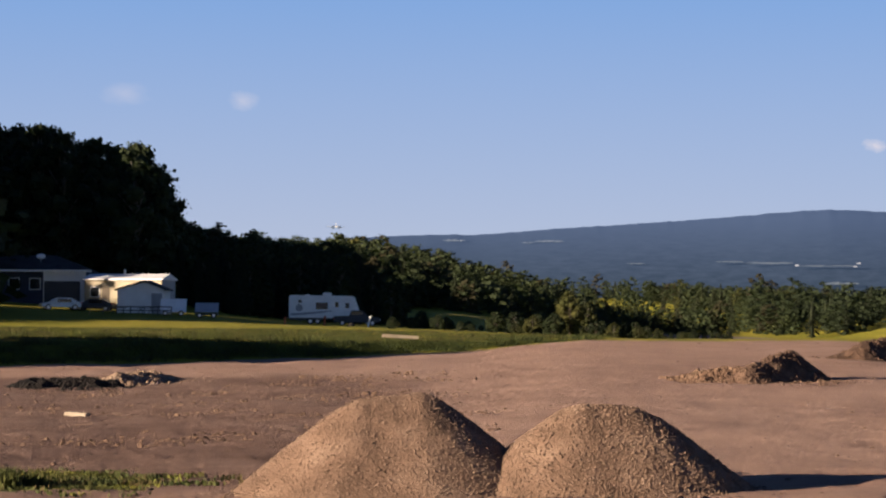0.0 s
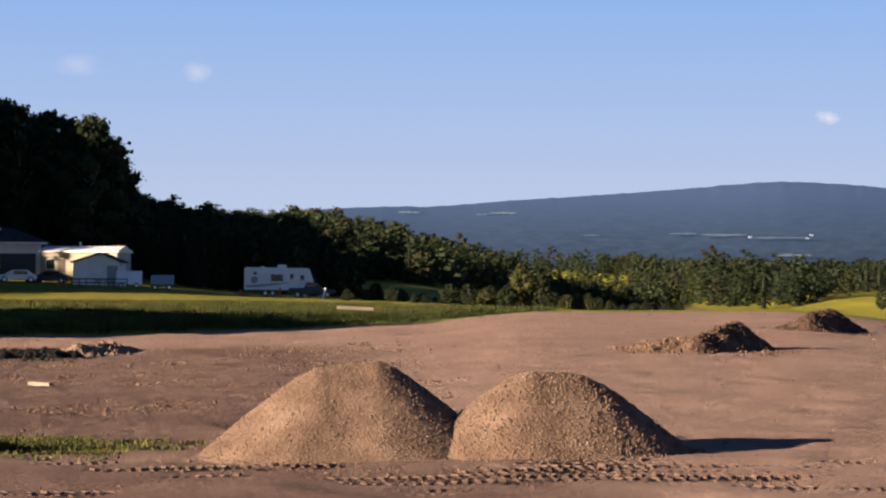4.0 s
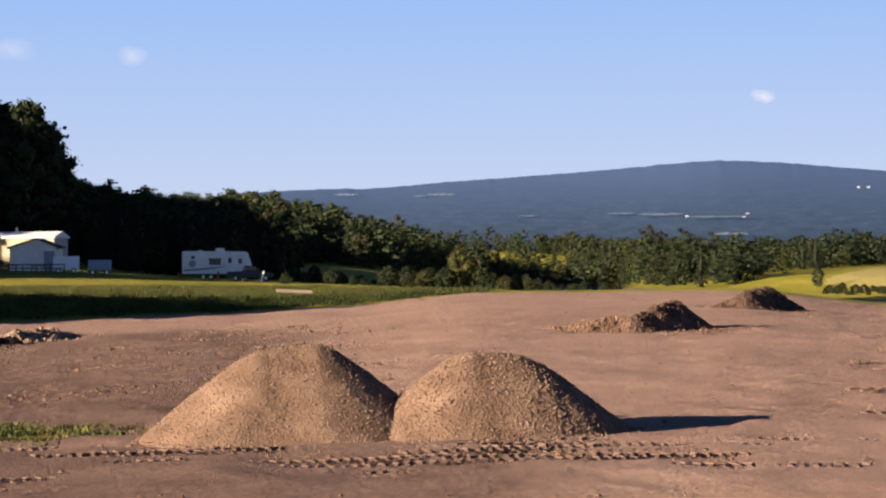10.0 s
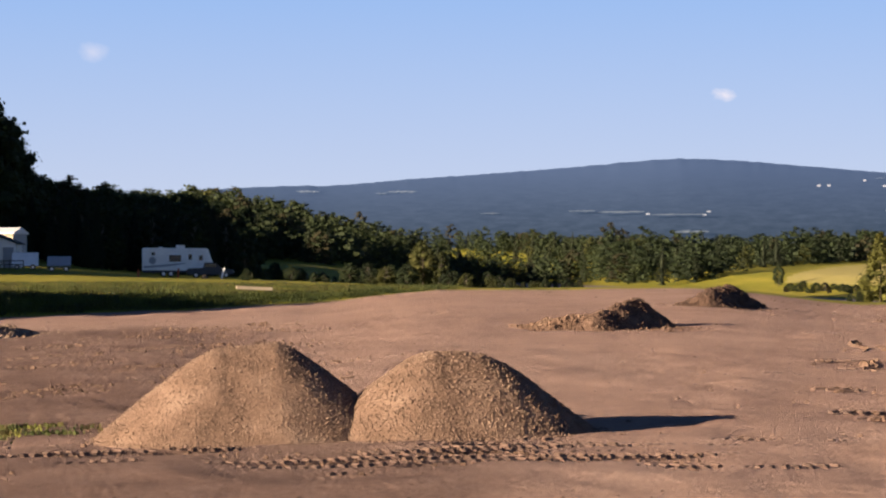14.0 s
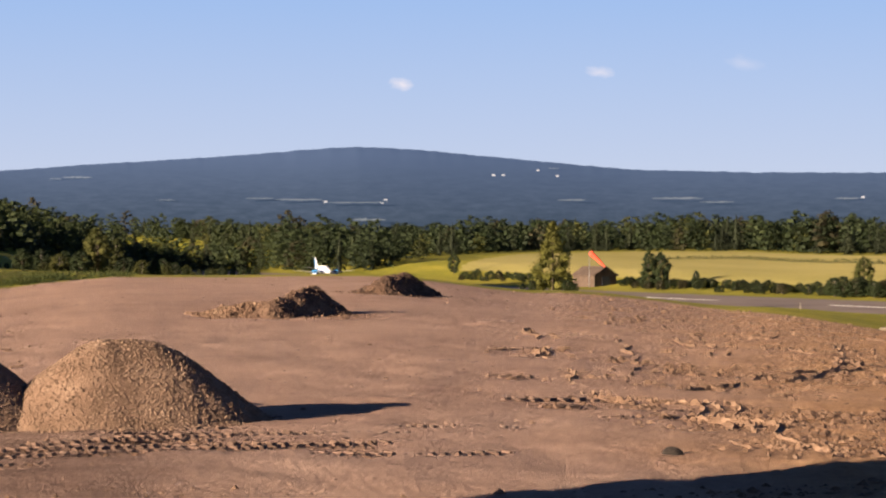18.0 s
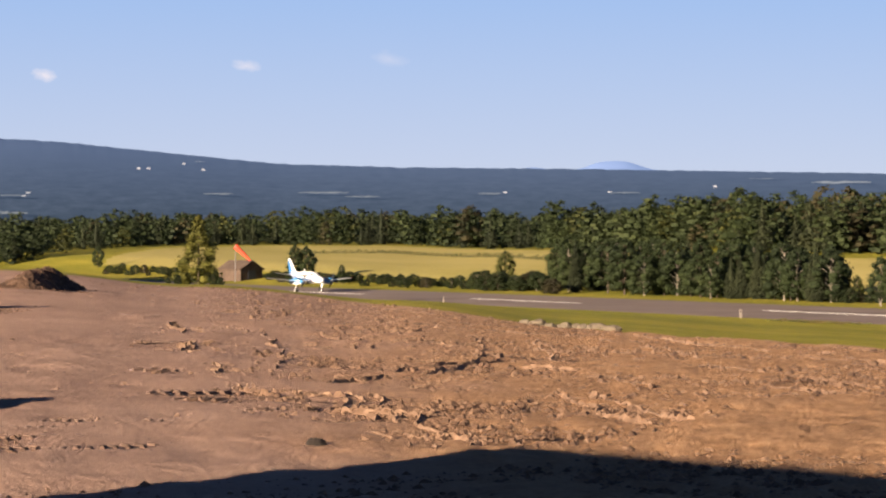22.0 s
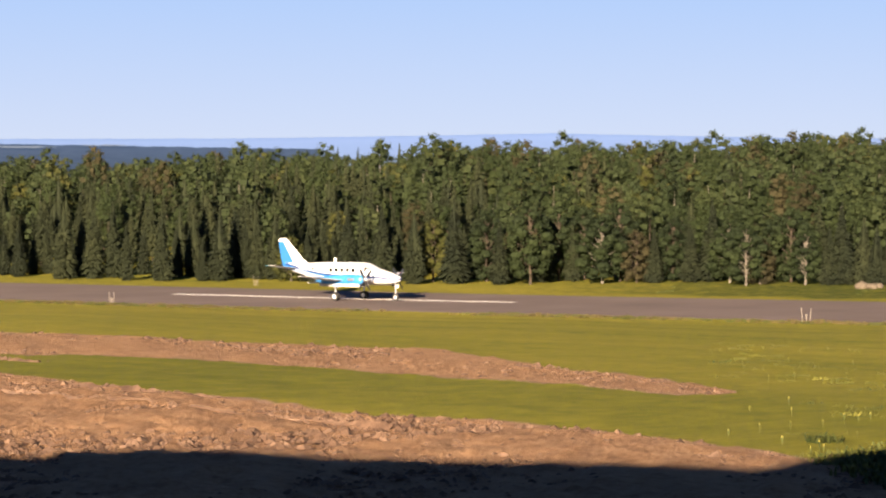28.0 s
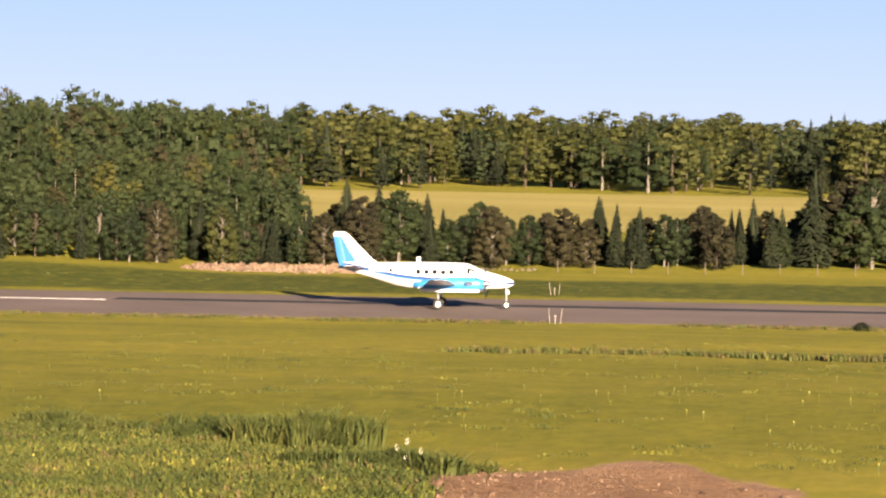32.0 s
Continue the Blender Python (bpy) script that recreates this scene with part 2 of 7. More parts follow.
PLANK = material("pale_plank", ((0.2, 0.16, 0.12), (0.3, 0.25, 0.19)), 1.5, 9.0, 0.9, 0.2, 0.01)
BLADES_DRY = material("dry_blades", ((0.042, 0.0338, 0.0096), (0.081, 0.0621, 0.0216)), 0.6, 4.0, 0.85, 0.0, island=0.3)
WHITE = plain("white_paint", (0.82, 0.82, 0.8), 0.35)
CREAM = material("cream_siding", ((0.298, 0.25, 0.173), (0.374, 0.326, 0.24)), 0.5, 6.0, 0.7, 0.1, 0.01)
GREY = plain("grey_paint", (0.32, 0.33, 0.35), 0.5)
DARK = plain("dark_paint", (0.03, 0.034, 0.045), 0.4)
NAVY = plain("navy_siding", (0.03, 0.036, 0.06), 0.7)
SHINGLE = material("shingle", ((0.0173, 0.0181, 0.0216), (0.0432, 0.0432, 0.0475)), 0.8, 7.0, 0.95, 0.4, 0.02)
GLASS_DARK = plain("dark_glass", (0.012, 0.014, 0.018), 0.08, spec=0.6)
RUBBER = plain("rubber", (0.02, 0.02, 0.02), 0.85)
STEEL = plain("steel", (0.5, 0.5, 0.52), 0.3, 0.9)
WOOD_GREY = material("weathered_wood", ((0.0518, 0.041, 0.0324), (0.121, 0.0994, 0.0778)), 0.8, 9.0, 0.95, 0.4, 0.02)
ORANGE = plain("orange", (0.42, 0.1, 0.035), 0.6)
RED_FABRIC = plain("red_fabric", (0.85, 0.09, 0.05), 0.8)
BLUE = plain("blue_paint", (0.03, 0.3, 0.62), 0.3)
TIN = material("tin_roof", ((0.55, 0.55, 0.56), (0.75, 0.75, 0.76)), 0.6, 5.0, 0.5, 0.1, 0.01, 0.2)
# darker than the dirt, its tone standing in for shade between the treads
TREAD_SHADE = material("tread_shade_earth", ((0.045, 0.028, 0.021), (0.125, 0.078, 0.059)), 3.0, 14.0, 1.0, 0.6, 0.03, island=0.2)
BARN_WOOD = material("old_barn_boards", ((0.035, 0.024, 0.018), (0.085, 0.06, 0.048)), 0.8, 9.0, 0.95, 0.4, 0.02)
HEAP_EARTH = material("heap_earth", ((0.042, 0.024, 0.0155), (0.084, 0.049, 0.033), (0.13, 0.085, 0.058)), 2.0, 11.0, 1.0, 0.8, 0.06, island=0.3)
RED_SOIL = material("red_soil", ((0.05, 0.026, 0.016), (0.12, 0.063, 0.042), (0.19, 0.11, 0.078)), 0.8, 7.0, 1.0, 0.6, 0.05, island=0.2)
SPECK = plain("yellow_petals", (0.26, 0.22, 0.04), 0.8)
STAKE = plain("stake_paint", (0.2, 0.175, 0.15), 0.7)
PETAL = plain("petals", (0.85, 0.82, 0.68), 0.7)


# ---- mesh helpers ----


def part(name, bm, mat, parent=None, label="", smooth=False):
    """Links a bmesh as one mesh object, under parent if given."""
    data = bpy.data.meshes.new(name)
    if smooth:
        for face in bm.faces:
            face.smooth = True
    bm.to_mesh(data)
    bm.free()
    data.materials.append(mat)
    ob = new(name, data)
    ob.parent = parent
    if label:
        ob["label"] = label
    return ob


def empty(name, m, label, category, group=""):
    ob = new(name)
    ob.matrix_world = m
    return tagged(ob, label, category, group)


def box(bm, x0, x1, y0, y1, z0, z1, m=None, bevel=0.0):
    made = bmesh.ops.create_cube(bm, size=1.0)["verts"]
    bmesh.ops.transform(bm, verts=made, matrix=Matrix.Translation(((x0 + x1) / 2, (y0 + y1) / 2, (z0 + z1) / 2)) @ Matrix.Diagonal((x1 - x0, y1 - y0, z1 - z0, 1)))
    if bevel:
        edges = list({e for v in made for e in v.link_edges})
        made = list({v for f in bmesh.ops.bevel(bm, geom=edges, offset=bevel, segments=2, affect="EDGES")["faces"] for v in f.verts} | {v for v in made if v.is_valid})
    if m:
        bmesh.ops.transform(bm, verts=made, matrix=m)
    return made


def boxes(*dims, bevel=0.0):
    bm = bmesh.new()
    for d in dims:
        box(bm, *d, bevel=bevel)
    return bm


def rod(bm, a, b, r0, r1=None, sides=8):
    """A tapered round bar from a to b."""
    a, b = Vector(a), Vector(b)
    turn = (b - a).to_track_quat("Z", "Y").to_matrix().to_4x4()
    bmesh.ops.create_cone(bm, cap_ends=True, segments=sides, radius1=r0, radius2=r0 if r1 is None else r1, depth=(b - a).length,
                          matrix=Matrix.Translation((a + b) / 2) @ turn)
    return bm


def loft(bm, rings, close=True):
    """Skins rings of equal count of points."""
    loops = [[bm.verts.new(p) for p in ring] for ring in rings]
    n = len(loops[0])
    for a, b in zip(loops, loops[1:]):
        for i in range(n):
            bm.faces.new((a[i], a[(i + 1) % n], b[(i + 1) % n], b[i]))
    if close:
        bm.faces.new(loops[0][::-1])
        bm.faces.new(loops[-1])
    bmesh.ops.recalc_face_normals(bm, faces=bm.faces)
    return bm


def prism(bm, outline, axis, a, b):
    """Extrudes a closed outline of (u, v) along the named axis from a to b."""
    def at(u, v, w):
        return {"x": (w, u, v), "y": (u, w, v), "z": (u, v, w)}[axis]
    return loft(bm, [[at(u, v, a) for u, v in outline], [at(u, v, b) for u, v in outline]])


def mesh_from(name, verts, faces, mats, index=None, smooth=False):
    """A mesh object from arrays; faces all have the same number of corners."""
    verts, faces = np.asarray(verts, np.float32), np.asarray(faces, np.int32)
    data = bpy.data.meshes.new(name)
    n, k = faces.shape
    data.vertices.add(len(verts))
    data.vertices.foreach_set("co", verts.ravel())
    data.loops.add(n * k)
    data.loops.foreach_set("vertex_index", faces.ravel())
    data.polygons.add(n)
    data.polygons.foreach_set("loop_start", np.arange(0, n * k, k, dtype=np.int32))
    if index is not None:
        data.polygons.foreach_set("material_index", np.asarray(index, np.int32))
    data.polygons.foreach_set("use_smooth", np.full(n, smooth))
    for mat in mats:
        data.materials.append(mat)
    data.update(calc_edges=True)
    return data


def scatter(name, kinds, places, label, category):
    """Joins copies of small models, (verts, faces, face materials), into one object of kind stuff. A place: which model, x, y, z, turn, size, height."""
    mats = []
    vs, fs, ms, base = [], [], [], 0
    for k, x, y, z, turn, size, tall in places:
        v, f, mi = kinds[k]
        c, s = math.cos(turn) * size, math.sin(turn) * size
        w = np.empty_like(v)
        w[:, 0], w[:, 1], w[:, 2] = v[:, 0] * c - v[:, 1] * s + x, v[:, 0] * s + v[:, 1] * c + y, v[:, 2] * tall + z
        for mat in mi[1]:
            if mat not in mats:
                mats.append(mat)
        vs.append(w)
        fs.append(f + base)
        ms.append(np.array([mats.index(mat) for mat in mi[1]])[mi[0]])
        base += len(v)
    ob = new(name, mesh_from(name, np.concatenate(vs), np.concatenate(fs), mats, np.concatenate(ms)))
    return tagged(ob, label, category, kind="stuff")

# ---- the lie of the land ----
REACH = (20, 40, 80, 140, 160, 220, 300, 450, 700, 1000)
COLUMNS = {}


def column(az, *heights):
    """Heights of the land along one bearing, at the distances in REACH."""
    COLUMNS[az] = heights


column(-180, 3.7, 3.7, 3.7, 4.0, 4.0, 4.5, 5, 8, 12, 15)
column(-58, 3.7, 3.7, 3.7, 3.9, 4.1, 4.8, 8, 16, 30, 40)
# unseen western hill, raised here to shade the grove and the hillside
column(-42, 3.7, 3.7, 3.7, 3.9, 4.4, 12, 46, 92, 112, 115)
column(-26, 3.7, 3.7, 3.7, 3.9, 4.2, 7, 28, 68, 90, 98)
column(-14, 3.7, 3.6, 3.6, 3.95, 4.2, 4.8, 9.5, 20, 30, 40)
column(-8, 3.7, 3.6, 3.6, 4.1, 4.25, 4.8, 7.6, 15, 26, 25)
column(-3, 3.7, 3.65, 3.8, 4.3, 4.5, 5.0, 5.5, 10, 21, 23)
column(0, 3.7, 3.65, 3.9, 4.6, 4.8, 5.1, 5.1, 8.5, 19, 21)
column(4, 3.7, 3.75, 4.2, 5.3, 5.4, 5.0, 4.3, 3.6, 13.5, 18)
column(10, 3.7, 3.75, 4.2, 5.3, 5.45, 5.1, 4.4, 3.3, 8.5, 10.5)
column(15, 3.7, 3.7, 4.0, 4.4, 4.1, 3.5, 2.5, 4.5, 9.5, 12)
column(20, 3.7, 3.65, 3.8, 3.5, 3.0, 2, 1, 5, 10.0, 14)
column(25, 3.7, 3.6, 3.5, 2.4, 2.0, 1.2, 0.8, 7.0, 9, 13)
column(30, 3.7, 3.6, 3.4, 1.8, 1.4, 0.8, 0.8, 9, 10, 13)
column(37, 3.7, 3.5, 3.1, 1.3, 1.0, 0.6, 4.0, 9, 10, 12)
column(50, 3.7, 3.4, 2.5, 0.7, 0.4, 1.0, 6.5, 11.5, 12, 12)
column(60, 3.7, 3.3, 2.3, 0.3, 0.2, 1.4, 8, 12, 12, 12)
column(67, 3.6, 3.2, 2.2, 0.1, 0.2, 1.8, 10.5, 15, 14, 12)
column(75, 3.6, 3.2, 2.1, 0.0, 0.2, 0.7, 4.5, 12.4, 24, 18)
column(100, 3.6, 3.2, 2.1, 0.0, 0.2, 0.7, 4.5, 12.4, 24, 18)
column(180, 3.7, 3.7, 3.7, 4.0, 4.0, 4.5, 5, 8, 12, 15)

AZ_KEYS = np.array(sorted(COLUMNS))
AZ_TABLE = np.array([COLUMNS[a] for a in AZ_KEYS], float)
RUN_SLOPE, RUN_X, RUN_HALF = 0.147, 150.0, 15.5
RUN_LEN = math.hypot(1.0, RUN_SLOPE)


def runway_z(y):
    return np.interp(y, (-400, 120, 200, 282, 340, 400, 450, 520, 620, 900), (-0.2, 0.05, 0.42, 0.75, 0.9, 1.15, 1.75, 2.65, 3.3, 3.6))


def runway_side(x, y):
    """Metres right of the runway's centre line, as seen from the camera beyond it."""
    return (np.asarray(x, float) - RUN_X + RUN_SLOPE * np.asarray(y, float)) / RUN_LEN


def smooth_step(a, b, v):
    u = np.clip((np.asarray(v, float) - a) / (b - a), 0, 1)
    return u * u * (3 - 2 * u)


def land(x, y):
    """Height of the ground, for numbers or arrays."""
    x, y = np.asarray(x, float), np.asarray(y, float)
    r, az = np.hypot(x, y), np.degrees(np.arctan2(x, y))
    lr = np.log(np.clip(r, REACH[0], REACH[-1]))
    logs = np.log(np.array(REACH, float))
    j = np.clip(np.searchsorted(logs, lr, side="right") - 1, 0, len(REACH) - 2)
    v = (lr - logs[j]) / (logs[j + 1] - logs[j])
    i = np.clip(np.searchsorted(AZ_KEYS, az, side="right") - 1, 0, len(AZ_KEYS) - 2)
    u = (az - AZ_KEYS[i]) / (AZ_KEYS[i + 1] - AZ_KEYS[i])
    u = u * u * (3 - 2 * u)
    low = AZ_TABLE[i, j] * (1 - v) + AZ_TABLE[i, j + 1] * v
    high = AZ_TABLE[i + 1, j] * (1 - v) + AZ_TABLE[i + 1, j + 1] * v
    z = low * (1 - u) + high * u
    # the cut bank behind the bare ground
    z = z + np.interp(az, (-180, -60, -40, -14, -8, -3, 0, 4, 5), (0, 0, 1.3, 1.35, 1.3, 0.95, 0.6, 0.1, 0)) * smooth_step(1.0, 5.0, r - np.interp(az, PAD_AZ, PAD_FAR))
    # the valley falls away behind the woods
    z = z * (1 - smooth_step(1000, 2200, r)) - 40 * smooth_step(1000, 2200, r)
    # the runway's level bed
    side = np.abs(runway_side(x, y))
    along = smooth_step(-400, -250, y) * (1 - smooth_step(780, 900, y))
    bed = (1 - smooth_step(RUN_HALF + 3, RUN_HALF + 32, side)) * along
    z = z * (1 - bed) + (runway_z(y) + 0.012 * np.clip(runway_side(x, y), -20, 25) - 0.03) * bed
    return z


def worn_weight(r, az):
    """A patch of turf worn down to the soil, near the flowers."""
    far = np.interp(az, (77, 82.5, 83.5, 85.2, 86.5, 88.5), (26.0, 26.2, 27.2, 27.2, 25.2, 24.8))
    return np.clip(0.5 + (far - r) / 3.2, 0, 1) * smooth_step(10, 18, r) * smooth_step(77.2, 79.2, az) * (1 - smooth_step(87, 90, az))


def pad_weight(x, y):
    """Bare graded earth: 1 well inside, 0 outside."""
    r, az = np.hypot(x, y), np.degrees(np.arctan2(x, y))
    far = np.interp(az, PAD_AZ, PAD_FAR)
    w = np.clip(0.5 + (far - r) / np.maximum(far * 0.06, 1.0), 0, 1)
    w = w * smooth_step(-95, -80, az) * (1 - smooth_step(60, 75, az)) * smooth_step(9, 20, r)
    # a weedy corner left of the gravel
    weeds = np.clip(1.3 - np.hypot((x + 7.4) / 2.8, (y - 41.6) / 3.0), 0, 1)
    return np.maximum(w * (1 - weeds), worn_weight(r, az))


PAD_AZ = (-60, -14, -8, -3, 0, 4, 10, 15, 18, 20, 22, 25, 28, 30, 32.5, 34, 35.2, 36.1, 38.3, 40.7, 43.6, 46.5, 49.4, 52.4, 55.3, 58, 62, 70)
PAD_FAR = (120, 124, 130, 137, 142, 150, 152, 150, 140, 128, 118, 103, 86, 78, 76, 74, 55, 50, 44.2, 41.6, 37.8, 35.2, 34.0, 32.4, 30.6, 28.6, 23.5, 10)


def tilled(x, y):
    """Looser, redder earth towards the runway's near side."""
    r, az = np.hypot(x, y), np.degrees(np.arctan2(x, y))
    far = np.interp(az, PAD_AZ, PAD_FAR)
    return np.maximum(worn_weight(r, az), np.clip(0.5 + (far - r) / np.maximum(far * 0.06, 1.0), 0, 1) * smooth_step(9, 20, r) * smooth_step(10, 29, az) * (1 - smooth_step(60, 75, az)))


def earth(x, y):
    return np.maximum(pad_weight(x, y), np.maximum(tilled(x, y), soil_weight(x, y)))


def lush_weight(x, y):
    """Lusher, darker grass close to the camera and on the far lawn; the cut bank's foot is darkened to stand in for its
    shade.
    """
    r, az = np.hypot(x, y), np.degrees(np.arctan2(x, y))
    near = np.interp(az, (50, 58, 62, 68, 73, 76, 78, 80, 90), (24, 27, 30, 31.5, 30, 28, 25.5, 22, 20))
    bank = r - np.interp(az, PAD_AZ, PAD_FAR)
    # dark tone along the bank's foot, in place of cast shade
    bank_shade = smooth_step(0.5, 3, bank) * (1 - smooth_step(2.5, 9, bank)) * (1 - smooth_step(-1, 5, az))
    side = runway_side(x, y)
    lawn = 0.62 * smooth_step(RUN_HALF, RUN_HALF + 2, side) * (1 - smooth_step(45, 55, side)) * smooth_step(40, 60, az)
    return np.maximum(np.maximum(np.clip(0.5 + (near - r) / 3.0, 0, 1) * smooth_step(50, 56, az) * smooth_step(8, 18, r), bank_shade), lawn)


def soil_weight(x, y):
    """The loose strip of turned soil out on the grass."""
    r, az = np.hypot(x, y), np.degrees(np.arctan2(x, y))
    top = np.interp(az, (32, 35, 38, 40.7, 43.6, 46.5, 49.1, 50.9, 52.4, 55.3, 57), (76, 74, 67.5, 66, 64.6, 64, 63, 55.4, 52, 46.4, 42))
    low = np.interp(az, (32, 35, 38, 40.7, 43.6, 46.5, 49.4, 52.4, 55.3, 57), (56, 54, 54.5, 54, 52, 49.5, 44.7, 42.5, 40.8, 41.6))
    return np.clip(0.5 + np.minimum(top - r, r - low) / 2.5, 0, 1) * smooth_step(31, 33, az) * (1 - smooth_step(56.4, 57.6, az))


FIELD_AZ, FIELD_FAR = (9, 9.9, 10.6, 11.5, 13, 14.2, 17, 20, 24, 28, 32, 36), (190, 225, 300, 430, 560, 640, 670, 640, 520, 415, 385, 370)
TREES_AZ, TREES_FROM = (8, 10, 11, 12, 14, 20, 24, 28, 32, 36), (600, 525, 560, 610, 690, 640, 520, 415, 385, 370)


def crop_weight(x, y):
    """Fields of ripening grain."""
    r, az = np.hypot(x, y), np.degrees(np.arctan2(x, y))
    side = runway_side(x, y)
    far = np.interp(az, FIELD_AZ, FIELD_FAR)
    one = smooth_step(8.6, 9.4, az) * (1 - smooth_step(36, 37, az)) * (1 - smooth_step(far - 8, far, r)) * smooth_step(30, 38, side)
    two = smooth_step(74, 75, az) * (1 - smooth_step(110, 112, az)) * smooth_step(285, 300, r) * (1 - smooth_step(398, 403, r))
    return np.clip(np.maximum(one, two), 0, 1)


def damp_weight(x, y):
    """Darker earth: the dug-over ground west of the gravel and the wheel-worn strip before it."""
    r, az = np.hypot(x, y), np.degrees(np.arctan2(x, y))
    dug = smooth_step(2.0, -4.0, az) * smooth_step(36, 42, r) * (1 - smooth_step(92, 118, r))
    worn_strip = (1 - smooth_step(36.6, 38.5, r)) * smooth_step(11, 2, az)
    return np.maximum(dug, 0.85 * worn_strip)


def build_ground():
    az = np.concatenate([np.arange(-180, -16, 4.0), np.arange(-16, 60, 0.14), np.arange(60, 94, 0.3), np.arange(94, 180, 4.0)])
    r = np.concatenate([[0.0, 4, 8, 12, 15, 18], 20 * np.exp(np.arange(0, 2.1, 0.0062)), 165 * 1.022 ** np.arange(0, 160)])
    A, R = np.meshgrid(np.radians(az), r)
    x, y = R * np.sin(A), R * np.cos(A)
    z = land(x, y)
    bare = pad_weight(x, y)
    soil = np.maximum(soil_weight(x, y), tilled(x, y))
    lumps = np.array([noise.noise(Vector((a * 0.25, b * 0.25, 0.0))) + 0.5 * noise.noise(Vector((a * 0.8, b * 0.8, 3.0)))
                      for a, b in zip(x.ravel(), y.ravel())]).reshape(x.shape)
    crumbs = np.zeros_like(x)
    near = (R < 150) & (R > 19) & (A > -0.3) & (A < 1.6) & (np.maximum(bare, soil) > 0.3)
    west = 1 - 0.8 * smooth_step(0.05, -0.03, A[near])
    crumbs[near] = [0.6 * u * noise.noise(Vector((a * 1.9, b * 1.9, 9.0))) + 0.55 * max(0.0, noise.noise(Vector((a * 4.2, b * 4.2, 2.0)))) for a, b, u in zip(x[near], y[near], west)]
    fade = 1 - smooth_step(200, 500, R)
    calm = 1 - 0.85 * worn_weight(R, np.degrees(A))
    z = z + calm * crumbs * (0.02 + 0.085 * soil * smooth_step(0.2, 0.34, A) + 0.14 * smooth_step(0.02, -0.05, A) * smooth_step(40, 46, R)) * (1 - 0.5 * smooth_step(70, 140, R))
    z = z + calm * lumps * fade * (0.05 + 0.07 * np.maximum(bare, soil)) * smooth_step(14, 20, R) * (1 - np.clip(1.5 - np.abs(runway_side(x, y)) / (RUN_HALF + 4), 0, 1))
    n = len(az)
    verts = np.stack([x, y, z], -1).reshape(-1, 3)
    i, j = np.meshgrid(np.arange(len(r) - 1), np.arange(n), indexing="ij")
    k = (j + 1) % n
    faces = np.stack([i * n + j, i * n + k, (i + 1) * n + k, (i + 1) * n + j], -1).reshape(-1, 4)[:, ::-1]
    data = mesh_from("ground", verts, faces, [GROUND], smooth=True)
    layer = data.color_attributes.new("cover", "FLOAT_COLOR", "POINT")
    colours = np.stack([bare, crop_weight(x, y), soil, lush_weight(x, y)], -1).reshape(-1, 4)
    layer.data.foreach_set("color", colours.astype(np.float32).ravel())
    layer = data.color_attributes.new("dark_earth", "FLOAT_COLOR", "POINT")
    dark_rows = np.repeat(damp_weight(x, y).reshape(-1, 1), 4, 1)
    layer.data.foreach_set("color", dark_rows.astype(np.float32).ravel())
    return tagged(new("ground", data), "bare graded brown earth running into mown grass and grain fields", "ground", kind="structure")


build_ground()


def on_runway(y, side):
    """A place on the runway, side metres to the far side of its centre."""
    x = RUN_X - RUN_SLOPE * y + side / RUN_LEN
    yy = y + side * RUN_SLOPE / RUN_LEN
    return x, yy, float(runway_z(yy)) + 0.012 * side


def strip(name, y0, y1, s0, s1, lift, mat, step=6.0, skirt=0.0):
    ys = np.linspace(y0, y1, max(2, int(abs(y1 - y0) / step)))
    verts, faces = [], []
    for y in ys:
        for s, out in ((s0, -skirt), (s1, skirt)):
            x, yy, z = on_runway(y, s)
            foot = on_runway(y, s + out)
            verts += [(x, yy, z + lift), (foot[0], foot[1], foot[2] - 0.04 - 0.05 * skirt)]
    for i in range(len(ys) - 1):
        a, b = 4 * i, 4 * i + 4
        faces += [(a, b, b + 2, a + 2), (a + 1, b + 1, b, a), (a + 2, b + 2, b + 3, a + 3)]
    ob = new(name, mesh_from(name, verts, [f[::-1] for f in faces], [mat]))
    return ob


runway = tagged(strip("runway", -300, 820, -12.8, 12.8, 0.012, ASPHALT, skirt=0.7), "long grey-brown asphalt runway crossing the grass", "runway", kind="structure")
for y0, y1 in ((330, 300), (270, 244), (210, 176), (143, 109), (76, 51.8)):
    drift = float(np.interp((y0 + y1) / 2, (60, 125, 190, 260), (2.1, 1.3, 0.2, -1.2)))
    mark = strip("centre_stripe", y0, y1, drift - 0.45, drift + 0.45, 0.02, PAINT_WHITE)
    mark.parent = runway
seam = strip("tar_seam", 51.4, -300, 2.4, 5.0, 0.02, TAR)
seam.parent = runway


# ---- far hills ----


